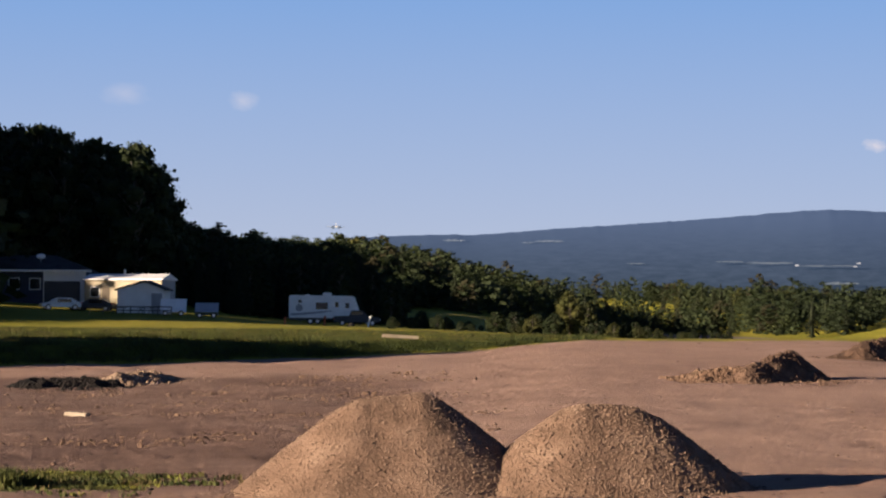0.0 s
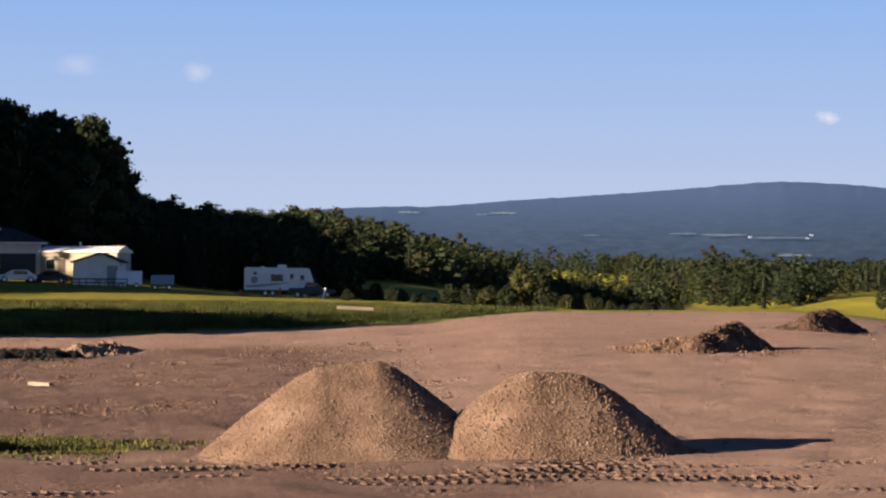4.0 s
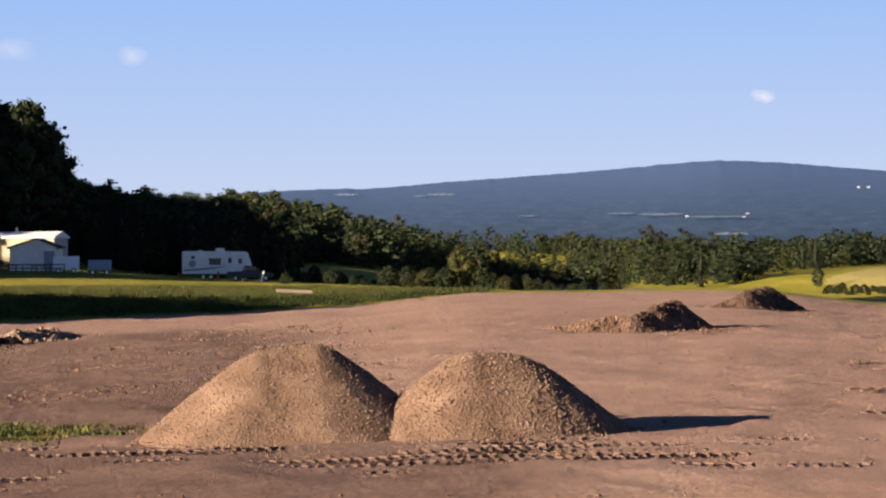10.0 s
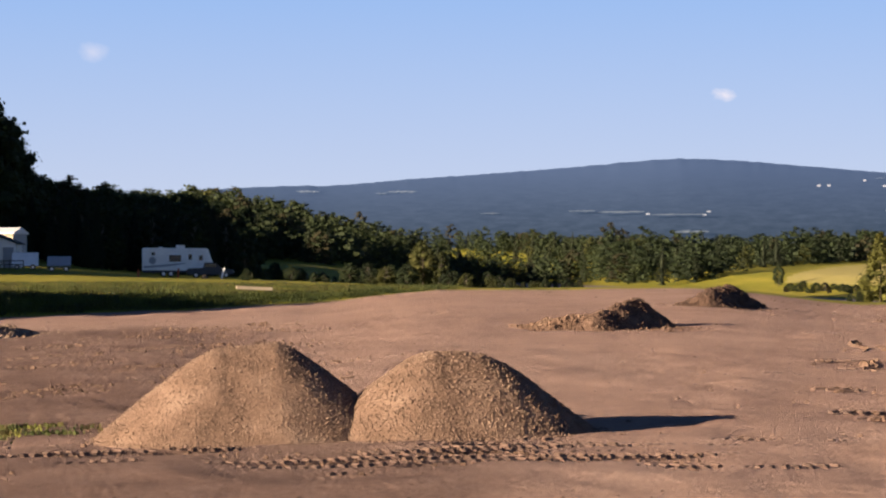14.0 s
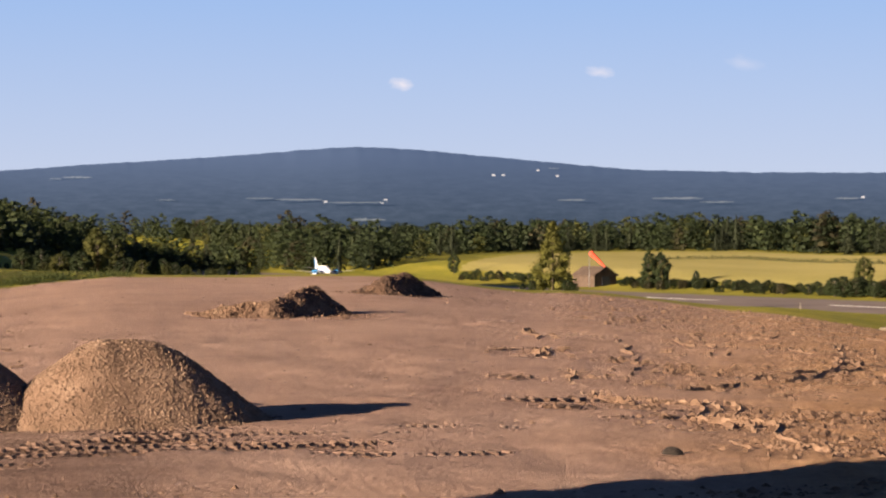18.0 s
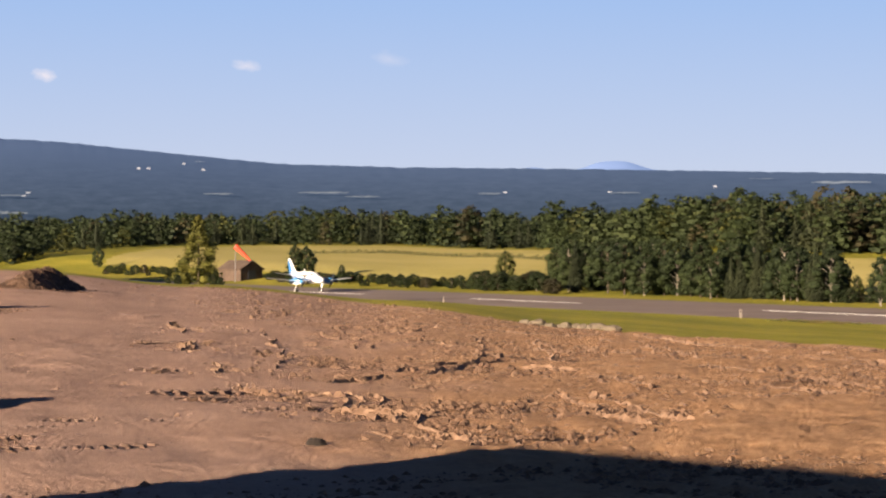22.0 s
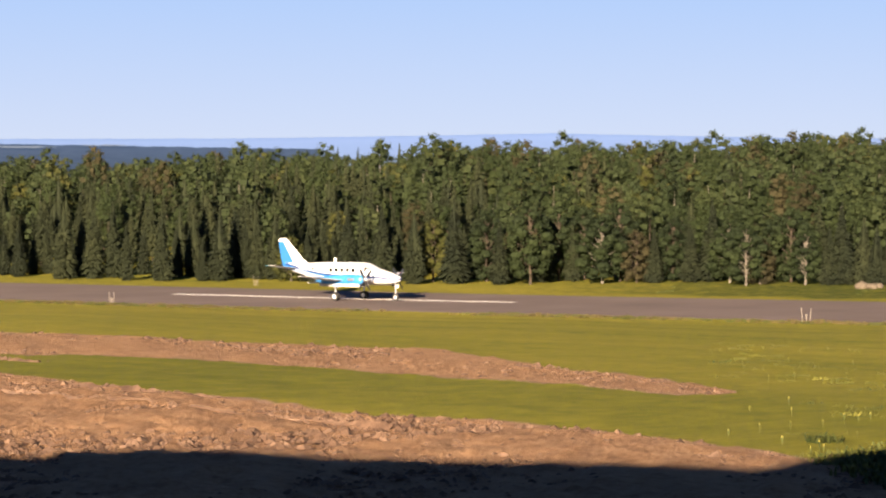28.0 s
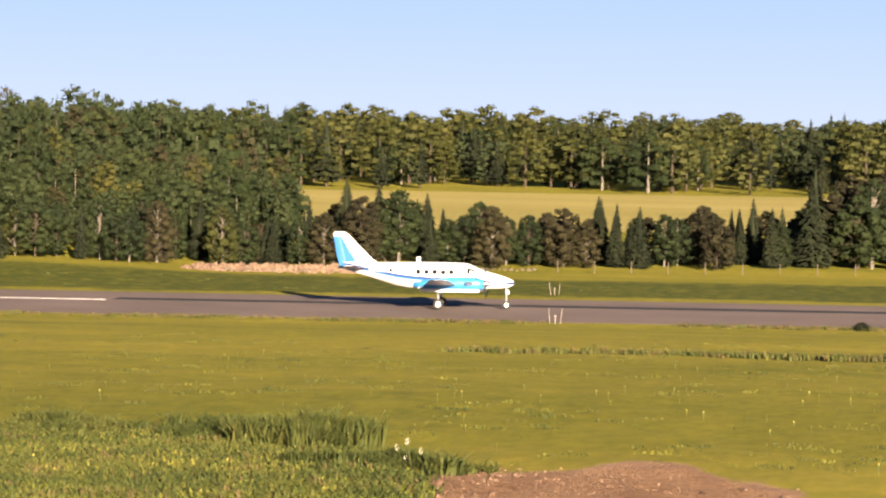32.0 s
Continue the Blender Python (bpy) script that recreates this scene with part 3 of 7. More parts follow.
def hill_material(name, low, high, fields):
    """Far wooded hills, fields and walls, with the distance haze put into colour and glow."""
    m = bpy.data.materials.new(name)
    m.use_nodes = True
    nodes, links = m.node_tree.nodes, m.node_tree.links
    shader = nodes["Principled BSDF"]
    place = nodes.new("ShaderNodeTexCoord").outputs["Object"]
    mapping = nodes.new("ShaderNodeMapping")
    mapping.inputs["Scale"].default_value = (0.7, 0.7, 2.8)
    # spread the pattern over bearings, so that the gentle slope does not squeeze it
    flat, unit, wide, rise = (nodes.new("ShaderNodeVectorMath") for _ in range(4))
    flat.operation, unit.operation, wide.operation, rise.operation = "MULTIPLY", "NORMALIZE", "SCALE", "MULTIPLY_ADD"
    flat.inputs[1].default_value, wide.inputs[3].default_value, rise.inputs[1].default_value = (1, 1, 0), 3000.0, (0, 0, 1)
    links.new(place, flat.inputs[0])
    links.new(flat.outputs[0], unit.inputs[0])
    links.new(unit.outputs[0], wide.inputs[0])
    links.new(place, rise.inputs[0])
    links.new(wide.outputs[0], rise.inputs[2])
    links.new(rise.outputs[0], mapping.inputs["Vector"])
    speck = nodes.new("ShaderNodeTexNoise")
    speck.inputs["Scale"].default_value, speck.inputs["Detail"].default_value, speck.inputs["Roughness"].default_value = 0.06, 10.0, 0.72
    links.new(mapping.outputs["Vector"], speck.inputs["Vector"])
    ramp = nodes.new("ShaderNodeValToRGB")
    ramp.color_ramp.elements[0].position, ramp.color_ramp.elements[1].position = 0.35, 0.7
    ramp.color_ramp.elements[0].color, ramp.color_ramp.elements[1].color = (*low, 1), (*high, 1)
    links.new(speck.outputs["Fac"], ramp.inputs["Fac"])
    # haze put into the colour: bluer and lighter up the higher, farther slopes
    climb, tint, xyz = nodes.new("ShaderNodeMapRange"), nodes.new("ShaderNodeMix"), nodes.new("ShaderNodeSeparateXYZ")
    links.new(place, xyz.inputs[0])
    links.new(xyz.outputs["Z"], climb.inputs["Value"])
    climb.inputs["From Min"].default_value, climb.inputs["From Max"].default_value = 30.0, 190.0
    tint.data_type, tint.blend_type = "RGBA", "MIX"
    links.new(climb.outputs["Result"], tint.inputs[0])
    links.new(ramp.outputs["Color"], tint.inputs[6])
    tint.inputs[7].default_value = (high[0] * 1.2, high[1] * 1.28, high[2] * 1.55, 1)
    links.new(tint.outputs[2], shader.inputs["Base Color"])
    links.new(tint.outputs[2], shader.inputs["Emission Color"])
    # the glow stands in for haze; fields is its strength
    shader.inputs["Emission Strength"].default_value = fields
    shader.inputs["Roughness"].default_value, shader.inputs["Specular IOR Level"].default_value = 1.0, 0.0
    return m


HILL_HAZE_BLUE = hill_material("haze_blue_hill", (0.0095, 0.016, 0.0255), (0.0225, 0.032, 0.048), 0.58)
HILL_HAZE_PALE = hill_material("haze_pale_hill", (0.045, 0.064, 0.105), (0.055, 0.076, 0.115), 0.7)
# clearings and farm walls glow as well, in place of haze and sunlight
FAR_FIELD_HAZED = hill_material("far_field_hazed", (0.045, 0.055, 0.066), (0.066, 0.076, 0.084), 0.5)
FAR_WALL_GLOW = hill_material("far_wall_glow", (0.11, 0.115, 0.13), (0.13, 0.135, 0.15), 0.75)


def ridge(name, az0, az1, crest, r0, r1, el0, mat, rough, label, seed):
    """A range of hills: crest gives the skyline's height in degrees along the bearings."""
    az = np.arange(az0, az1 + 0.01, 0.08)
    top = np.interp(az, [c[0] for c in crest], [c[1] for c in crest])
    soft = np.hanning(9)
    top = np.convolve(np.pad(top, 4, "edge"), soft / soft.sum(), "valid")
    ragged = np.array([rough * noise.fractal(Vector((a * 2.2, seed, 0.0)), 0.7, 2.0, 5) for a in az])
    rows = 18
    verts = []
    for k in range(rows):
        u = k / (rows - 1)
        r = r0 + (r1 - r0) * u
        el = el0 + (top - el0) * u ** 0.8 + ragged * u ** 9
        a = np.radians(az)
        bumps = np.array([(1 - u) * u * 22 * noise.fractal(Vector((q * 0.35, u * 5, seed)), 0.9, 2.0, 4) for q in az])
        verts.append(np.stack([r * np.sin(a), r * np.cos(a), 6.5 + r * np.tan(np.radians(el)) + bumps * 0.05], -1))
    a = np.radians(az)
    verts.append(verts[-1] * np.array([1.02, 1.02, 1.0]))
    verts.append(np.stack([(r1 + 300) * np.sin(a), (r1 + 150) * np.cos(a), np.full_like(a, -40)], -1))
    n = len(az)
    i, j = np.meshgrid(np.arange(rows + 1), np.arange(n - 1), indexing="ij")
    faces = np.stack([i * n + j, i * n + j + 1, (i + 1) * n + j + 1, (i + 1) * n + j], -1).reshape(-1, 4)
    ob = new(name, mesh_from(name, np.concatenate(verts), faces[:, ::-1], [mat], smooth=True))
    return tagged(ob, label, "hill", kind="structure")


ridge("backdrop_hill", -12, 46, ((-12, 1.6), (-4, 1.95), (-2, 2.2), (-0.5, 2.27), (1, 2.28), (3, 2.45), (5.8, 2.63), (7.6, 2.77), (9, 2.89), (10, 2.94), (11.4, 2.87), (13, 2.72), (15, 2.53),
      (17, 2.34), (20, 2.26), (25, 2.21), (30, 2.12), (36, 2.0), (46, 1.86)), 2400, 4000, 0.2, HILL_HAZE_BLUE, 0.02, "long wooded hill, coloured blue for the haze", 1.0)
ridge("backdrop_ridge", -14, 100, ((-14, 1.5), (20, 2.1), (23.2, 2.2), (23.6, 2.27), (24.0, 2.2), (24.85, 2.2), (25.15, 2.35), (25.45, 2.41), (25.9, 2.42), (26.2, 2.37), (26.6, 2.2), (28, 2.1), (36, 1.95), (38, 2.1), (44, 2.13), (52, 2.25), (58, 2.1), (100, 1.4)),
      4100, 4500, 0.4, HILL_HAZE_PALE, 0.01, "farthest ridge along the horizon, coloured pale for the haze", 5.0)


def far_fields():
    """Clearings and farmsteads on the far slopes."""
    rng = np.random.default_rng(3)
    for az, el, wide, tall, r in ((0.3, 2.13, 0.6, 0.07, 3650), (2.75, 2.12, 0.75, 0.06, 3620), (2.2, 2.08, 0.3, 0.05, 3600), (7.4, 1.6, 0.7, 0.05, 2950), (8.4, 1.57, 1.2, 0.06, 2940), (9.9, 1.5, 1.6, 0.045, 2900), (5.0, 1.55, 0.5, 0.04, 2950), (10.2, 1.05, 0.9, 0.08, 2650),
                                  (15.5, 1.56, 0.8, 0.05, 2930), (18.2, 1.6, 1.3, 0.06, 2950), (19.2, 1.5, 0.9, 0.05, 2900), (22.5, 1.58, 0.6, 0.05, 2950), (15.0, 2.38, 0.3, 0.04, 3800), (26, 1.6, 0.8, 0.05, 2950), (31.5, 1.85, 1.5, 0.08, 3300), (34.5, 1.9, 1.8, 0.08, 3400),
                                  (38.5, 1.9, 1.6, 0.06, 3500), (40.5, 1.95, 1.2, 0.05, 3600), (29.5, 1.95, 0.8, 0.03, 3500)):
        top = float(np.interp(az, (-4, 0, 5, 9.5, 12, 15, 20, 30, 46), (1.9, 2.25, 2.55, 3.0, 2.85, 2.52, 2.28, 2.12, 1.9)))
        r = 2400 + 1600 * min(1.0, max(0.0, (el - 0.2) / (top - 0.2))) ** 1.25 - 40
        n = 12
        verts = []
        for k, s in ((0, -1), (1, 1)):
            for i in range(n):
                a = az + wide * (i / (n - 1) - 0.5)
                e = el + s * tall * (0.25 + 0.4 * rng.random()) * math.sin(math.pi * (0.06 + 0.88 * i / (n - 1))) ** 0.5
                verts.append(bearing(a, r + s * 12, 6.5 + r * math.tan(radians(e))))
        faces = [(i, i + 1, n + i + 1, n + i) for i in range(n - 1)]
        tagged(new("backdrop_field", mesh_from("backdrop_field", verts, faces, [FAR_FIELD_HAZED])), "pale clearing on the far wooded slope, haze in its colour", "field", kind="structure")
    for az, el in ((10.65, 1.55), (13.45, 2.2), (13.7, 2.2), (15.1, 2.17), (22.9, 1.6), (14.6, 2.32), (28.3, 1.75), (10.55, 1.47), (9.1, 1.5), (25.6, 1.6)):
        top = float(np.interp(az, (-4, 0, 5, 9.5, 12, 15, 20, 30, 46), (1.9, 2.25, 2.55, 2.9, 2.82, 2.52, 2.26, 2.12, 1.86)))
        far = 2400 + 1600 * min(1.0, max(0.0, (el - 0.2) / (top - 0.2))) ** 1.25 - 12
        p = bearing(az, far)
        bm = bmesh.new()
        bmesh.ops.create_cube(bm, size=1.0, matrix=Matrix.Diagonal((5.5, 4, 3.4, 1)))
        ob = tagged(part("backdrop_farmhouse", bm, FAR_WALL_GLOW), "tiny farmhouse on the far slope, glowing white", "house", kind="structure")
        ob.matrix_world = pose(p.x, p.y, 6.5 + far * math.tan(radians(el)), 0, 0, -az)


far_fields()

# ---- trees ----


def fan(base, tip, width, sag, rng):
    """Four corners of a drooping spray from base to tip."""
    mid = (base + tip) / 2
    way = tip - base
    across = np.array([-way[1], way[0], 0.0])
    across = across / (np.linalg.norm(across) + 1e-6) * width
    lift = np.array([0, 0, -sag])
    k = 0.1 * rng.random()
    return [base, mid + across + lift + way * k, tip, mid - across + lift - way * k]


def trunk_arrays(h, r, lean=0.0, sides=6, limbs=()):
    """A tapered trunk and limbs as quads."""
    v, f = [], []

    def tube(a, b, ra, rb):
        a, b = np.array(a, float), np.array(b, float)
        base = len(v)
        for p, q in ((a, ra), (b, rb)):
            for i in range(sides):
                t = 2 * math.pi * i / sides
                v.append((p[0] + q * math.cos(t), p[1] + q * math.sin(t), p[2]))
        for i in range(sides):
            f.append((base + i, base + (i + 1) % sides, base + sides + (i + 1) % sides, base + sides + i))
    tube((0, 0, -0.3), (lean * 0.5, 0, h * 0.5), r, r * 0.65)
    tube((lean * 0.5, 0, h * 0.5), (lean, 0, h), r * 0.65, r * 0.12)
    for a, b, q in limbs:
        tube(a, b, q, q * 0.3)
    return np.array(v, float), np.array(f)


def lump(centre, radius, rng, fine):
    """The dark heart of a lobe of leaves: an uneven rounded block of quads."""
    n = 2 if fine else 1
    v, f, known = [], [], {}
    for axis in range(3):
        for s in (-1, 1):
            grid = {}
            for i in range(n + 1):
                for j in range(n + 1):
                    p = [0.0, 0.0, 0.0]
                    p[axis], p[(axis + 1) % 3], p[(axis + 2) % 3] = s, 2 * i / n - 1, 2 * j / n - 1
                    key = tuple(p)
                    if key not in known:
                        known[key] = len(v)
                        d = np.array(p) / np.linalg.norm(p)
                        v.append(centre + d * radius * rng.uniform(0.8, 1.15) * np.array([1, 1, 0.85]))
                    grid[i, j] = known[key]
            for i in range(n):
                for j in range(n):
                    q = (grid[i, j], grid[i + 1, j], grid[i + 1, j + 1], grid[i, j + 1])
                    f.append(q if s > 0 else q[::-1])
    return v, f


def spruce_arrays(seed, h=12.0, levels=24, per=9, spread=2.3, bare=0.06, ragged=0.3, least=0.05):
    """A conifer's crown: whorls of drooping sprays round a dark heart."""
    rng = np.random.default_rng(seed)
    v, f = [], []
    rings = 6
    for i in range(rings):
        u = bare + (0.97 - bare) * i / (rings - 1)
        q = 0.34 * spread * (1 - u) ** 0.85 * (0.6 if i == 0 else 1)
        v += [np.array([q * rng.uniform(0.8, 1.2) * math.cos(k * 1.0472), q * rng.uniform(0.8, 1.2) * math.sin(k * 1.0472), h * u]) for k in range(6)]
    for i in range(rings - 1):
        f += [(6 * i + k, 6 * i + (k + 1) % 6, 6 * i + 6 + (k + 1) % 6, 6 * i + 6 + k) for k in range(6)]
    for i in range(levels):
        u = bare + (1 - bare) * ((i + rng.random() * 0.6) / levels) ** 0.82
        z, reach = h * u, spread * (1 - u) ** 0.85 * (1 - 0.5 * max(0, 0.12 - (u - bare)) / 0.12) + least
        for k in range(max(4, int(per * (1.15 - 0.5 * u)))):
            t = 2 * math.pi * (k + rng.random()) / per
            q = reach * (1 - ragged + 1.5 * ragged * rng.random())
            way = np.array([math.cos(t), math.sin(t), 0.0])
            base = way * q * 0.2 + np.array([0, 0, z + 0.1 * q])
            tip = way * q + np.array([0, 0, z - rng.uniform(0.15, 0.42) * q - 0.1 + 0.45 * max(0.0, u - 0.7)])
            b = len(v)
            v += fan(base, tip, 0.15 * q + 0.06, 0.1 * q + 0.03, rng)
            f.append((b, b + 1, b + 2, b + 3))
            side = np.array([-way[1], way[0], 0]) * (0.35 * q) * (1 if rng.random() > 0.5 else -1)
            b = len(v)
            v += fan(base + way * q * 0.3, base + way * q * 0.55 + side + np.array([0, 0, -0.45 * q - 0.05]), 0.13 * q + 0.05, 0.06 * q, rng)
            f.append((b, b + 1, b + 2, b + 3))
    b = len(v)
    v += [np.array(p) for p in ((0.05, 0, h * 0.93), (0, 0.05, h * 0.93), (0, 0, h * 1.02), (-0.05, -0.04, h * 0.93))]
    f.append((b, b + 1, b + 2, b + 3))
    return np.array(v, float), np.array(f)


def broadleaf_arrays(seed, h=12.0, spread=3.0, lobes=11, leaves=90, size=0.42, low=0.2, domed=False, fine=False, cone=False):
    """A broadleaf crown: lobes of many small leaf clumps round dark hearts, with gaps between them."""
    rng = np.random.default_rng(seed)
    v, f, limbs = [], [], []
    for k in range(lobes):
        u = (k + 0.5) / lobes
        z = h * (low + (0.9 - low) * u)
        wide = spread * (math.sin(math.pi * (0.3 + 0.56 * u)) if domed else math.sin(math.pi * min(0.97, 0.22 + 0.72 * u)) ** 0.8)
        if cone:
            wide = spread * (1.02 - u) ** 0.75
        t = k * 2.4 + rng.random()
        out = wide * (0.45 + 0.33 * rng.random())
        c = np.array([math.cos(t) * out, math.sin(t) * out, z])
        if k == lobes - 1:
            c[:2] *= 0.3
        q = (0.3 + 0.26 * rng.random()) * wide * (10 / (lobes + 4)) ** 0.33 + 0.28
        limbs.append(((0, 0, max(0.2 * h, z - 0.16 * h)), tuple(c), 0.05 + 0.004 * h))
        hv, hf = lump(c, q * 0.66, rng, fine)
        f += [tuple(i + len(v) for i in face) for face in hf]
        v += hv
        for _ in range(leaves):
            d = rng.normal(size=3)
            d /= np.linalg.norm(d)
            p = c + d * q * (0.6 + 0.6 * rng.random()) * np.array([1, 1, 0.85])
            n = d + 0.6 * rng.normal(size=3)
            n /= np.linalg.norm(n)
            a = np.cross(n, rng.normal(size=3))
            a /= np.linalg.norm(a)
            e = np.cross(n, a)
            s = size * (0.6 + 0.8 * rng.random())
            b = len(v)
            v += [p + a * s, p + e * s * (0.5 + 0.4 * rng.random()), p - a * s * (0.6 + 0.4 * rng.random()), p - e * s * 0.7 - n * s * 0.2]
            f.append((b, b + 1, b + 2, b + 3))
    return np.array(v, float), np.array(f), limbs


def tree_model(kind, seed, leaf, near=2):
    """Crown and trunk arrays of one tree; near: 2 close by, 1 in the woods, 0 far off."""
    rng = np.random.default_rng(seed + 99)
    if kind == "spruce":
        crown = spruce_arrays(seed, 12, (9, 20, 40)[near], (5, 7, 12)[near], 1.9 + 0.7 * rng.random(), 0.03 if rng.random() > 0.3 else 0.14)
        trunk = trunk_arrays(11.6, 0.17)
        bark = BARK
    else:
        v, f, limbs = broadleaf_arrays(seed, 12, 2.8 + rng.random(), (8, 14, 34)[near], (18, 38, 62)[near], (0.72, 0.4, 0.18)[near], 0.04 + 0.1 * rng.random(), fine=near == 2)
        crown, trunk = (v, f), trunk_arrays(10.5, 0.2, 0.3 * rng.random(), 6, limbs if near == 2 else ())
        bark = BIRCH if seed % 2 == 1 and near == 2 else BARK
    return crown, trunk, leaf, bark


def joined(model):
    (cv, cf), (tv, tf), leaf, bark = model
    return np.concatenate([cv, tv]), np.concatenate([cf, tf + len(cv)]), (np.concatenate([np.zeros(len(cf), int), np.ones(len(tf), int)]), [leaf, bark])


NEAR = {"spruce": [tree_model("spruce", s, NEEDLES) for s in range(4)],
        "leafy": [tree_model("leafy", s, LEAVES) for s in range(10, 14)],
        "pale": [tree_model("leafy", s, LEAVES_PALE) for s in range(20, 22)],
        "brown": [tree_model("leafy", s, LEAVES_BROWN) for s in range(30, 32)]}


def wood_models(lobes, leaves, size, low, levels, per, trunk):
    """Nine trees for dense woods: three conifers, four green, one pale and one brown leafy tree."""
    models = []
    for seed in range(40, 43):
        v, f = spruce_arrays(seed, 12, levels, per, 2.2 + 0.25 * (seed % 3), low * 0.8, 0.35, 0.06 if trunk else 0.12)
        models.append((v, f, NEEDLES, 11.6))
    for i, leaf in enumerate((LEAVES, LEAVES, LEAVES, LEAVES, LEAVES_PALE, LEAVES_BROWN)):
        v, f, _ = broadleaf_arrays(50 + i, 11.0 + 0.7 * (i % 3), 2.2 + 0.3 * (i % 4), lobes, leaves, size, low, True)
        models.append((v, f, leaf, 8.5 + 0.01 * (i % 3 == 0)))
    out = []
    for v, f, leaf, high in models:
        tv, tf = trunk_arrays(high, 0.16) if trunk else (np.zeros((0, 3)), np.zeros((0, 4), int))
        out.append(joined(((v, f), (tv, tf), leaf, BIRCH if high > 8.5 and high < 9 else BARK)))
    return out


MID, DEEP, FAR = wood_models(28, 38, 0.14, 0.18, 28, 10, True), wood_models(24, 30, 0.155, 0.13, 24, 9, True), wood_models(14, 20, 0.27, 0.06, 18, 7, False)
TREE_MESHES = {}


def tree(kind, which, x, y, size, label, tall=1.0, group="", wide=1.0):
    """One tree of its own: a trunk and a crown."""
    key = kind, which
    if key not in TREE_MESHES:
        (cv, cf), (tv, tf), leaf, bark = NEAR[kind][which]
        TREE_MESHES[key] = mesh_from("crown", cv, cf, [leaf]), mesh_from("trunk", tv, tf, [bark])
    thing = new("shrub" if size < 0.38 else {"spruce": "spruce", "pale": "poplar", "olive": "conifer"}.get(kind, "tree"))
    crown, trunk = (new(n, d) for n, d in zip(("crown", "trunk"), TREE_MESHES[key]))
    crown.parent = trunk.parent = thing
    thing.matrix_world = pose(x, y, float(land(x, y)) - 0.1, 0, 0, random.uniform(0, 360))
    thing.scale = size * wide, size * wide, size * tall
    return tagged(thing, label, "tree", group)


WOODS_EDGE = ((20, 26), (27, 22), (32, 21), (37, 20), (45, 23), (50, 28), (58, 30), (63, 40), (68, 52), (72, 62), (76, 70), (80, 74), (92, 78))


def woods_edge(az):
    return float(np.interp(az, [a for a, _ in WOODS_EDGE], [s for _, s in WOODS_EDGE]))


def wood_point(az, deep):
    """A place deep metres behind the edge of the woods across the runway, on a bearing."""
    ta = math.tan(radians(az))
    side = woods_edge(az) + deep
    y = (RUN_X + side * RUN_LEN) / (ta + RUN_SLOPE)
    return ta * y, y


rng = np.random.default_rng(7)
LABELS = {"spruce": "tall dark green spruce at the edge of the woods", "leafy": "tall green leafy tree at the edge of the woods",
          "pale": "young yellow-green poplar at the edge of the woods", "brown": "rusty brown thin-leaved tree at the edge of the woods"}


def edge_trees():
    """The front of the woods beyond the runway, tree by tree."""
    az = 34.8
    while az < 73.4:
        r = 155 / math.cos(radians(az - 81.6))
        kind = "spruce" if rng.random() < np.interp(az, (34, 48, 52, 62, 66, 72), (0.95, 0.92, 0.5, 0.6, 0.5, 0.1)) else str(rng.choice(["leafy", "leafy", "leafy", "pale", "brown"]))
        x, y = wood_point(az, rng.uniform(0, 9))
        size = {"spruce": rng.uniform(0.36, 0.66), "leafy": rng.uniform(0.42, 0.64), "pale": rng.uniform(0.32, 0.5), "brown": rng.uniform(0.36, 0.52)}[kind]
        tree(kind, int(rng.integers(len(NEAR[kind]))), x, y, size, LABELS[kind], rng.uniform(0.9, 1.15), "trees at the edge of the woods", 1.2)
        az += math.degrees(rng.uniform(0.8, 1.8) / r)


def forest(name, spots, label, models):
    return scatter(name, models, spots, label, "woods")


def woods_behind():
    """The deep woods behind that edge, up to the skyline."""
    front, back = [], []
    for _ in range(2450):
        az = rng.uniform(34.5, 75)
        deep = 10 + rng.uniform(2, 290) * rng.random() ** 0.5
        x, y = wood_point(az, deep)
        r = math.hypot(x, y)
        if az < 35.0 or (73.6 + 0.4 * math.sin(r) < az and 275 < r < 405) or az > 75:
            continue
        u = rng.random()
        k = int(rng.integers(0, 3)) if u < np.interp(az, (30, 48, 56, 70, 92), (0.7, 0.5, 0.3, 0.1, 0.05)) + (0.3 if deep < 45 and az < 52 else 0) - (0.38 if deep > 90 else 0) else int(rng.choice([3, 4, 5, 6, 3, 4, 5, 6, 3, 4, 5, 6, 7, 8]))
        size = rng.uniform(0.65, 0.95) * (0.72 + 0.28 * min(1.0, deep / 60)) * (float(np.interp(az, (67.5, 69, 71, 75), (1.04, 1.12, 1.3, 1.35))) if az > 67.5 and deep > 70 else 1)
        (front if deep < 34 else back).append((k, x, y, float(land(x, y)) - 0.2, rng.uniform(0, 6.3), size * (1.2 if k > 2 else 1.05), size * rng.uniform(0.85, 1.15) * (1 if k > 2 else 0.86)))
    forest("woods", front, "front ranks of dense mixed woods of spruce and leafy trees", MID)
    forest("woods", back, "dense mixed woods of spruce and leafy trees", DEEP)


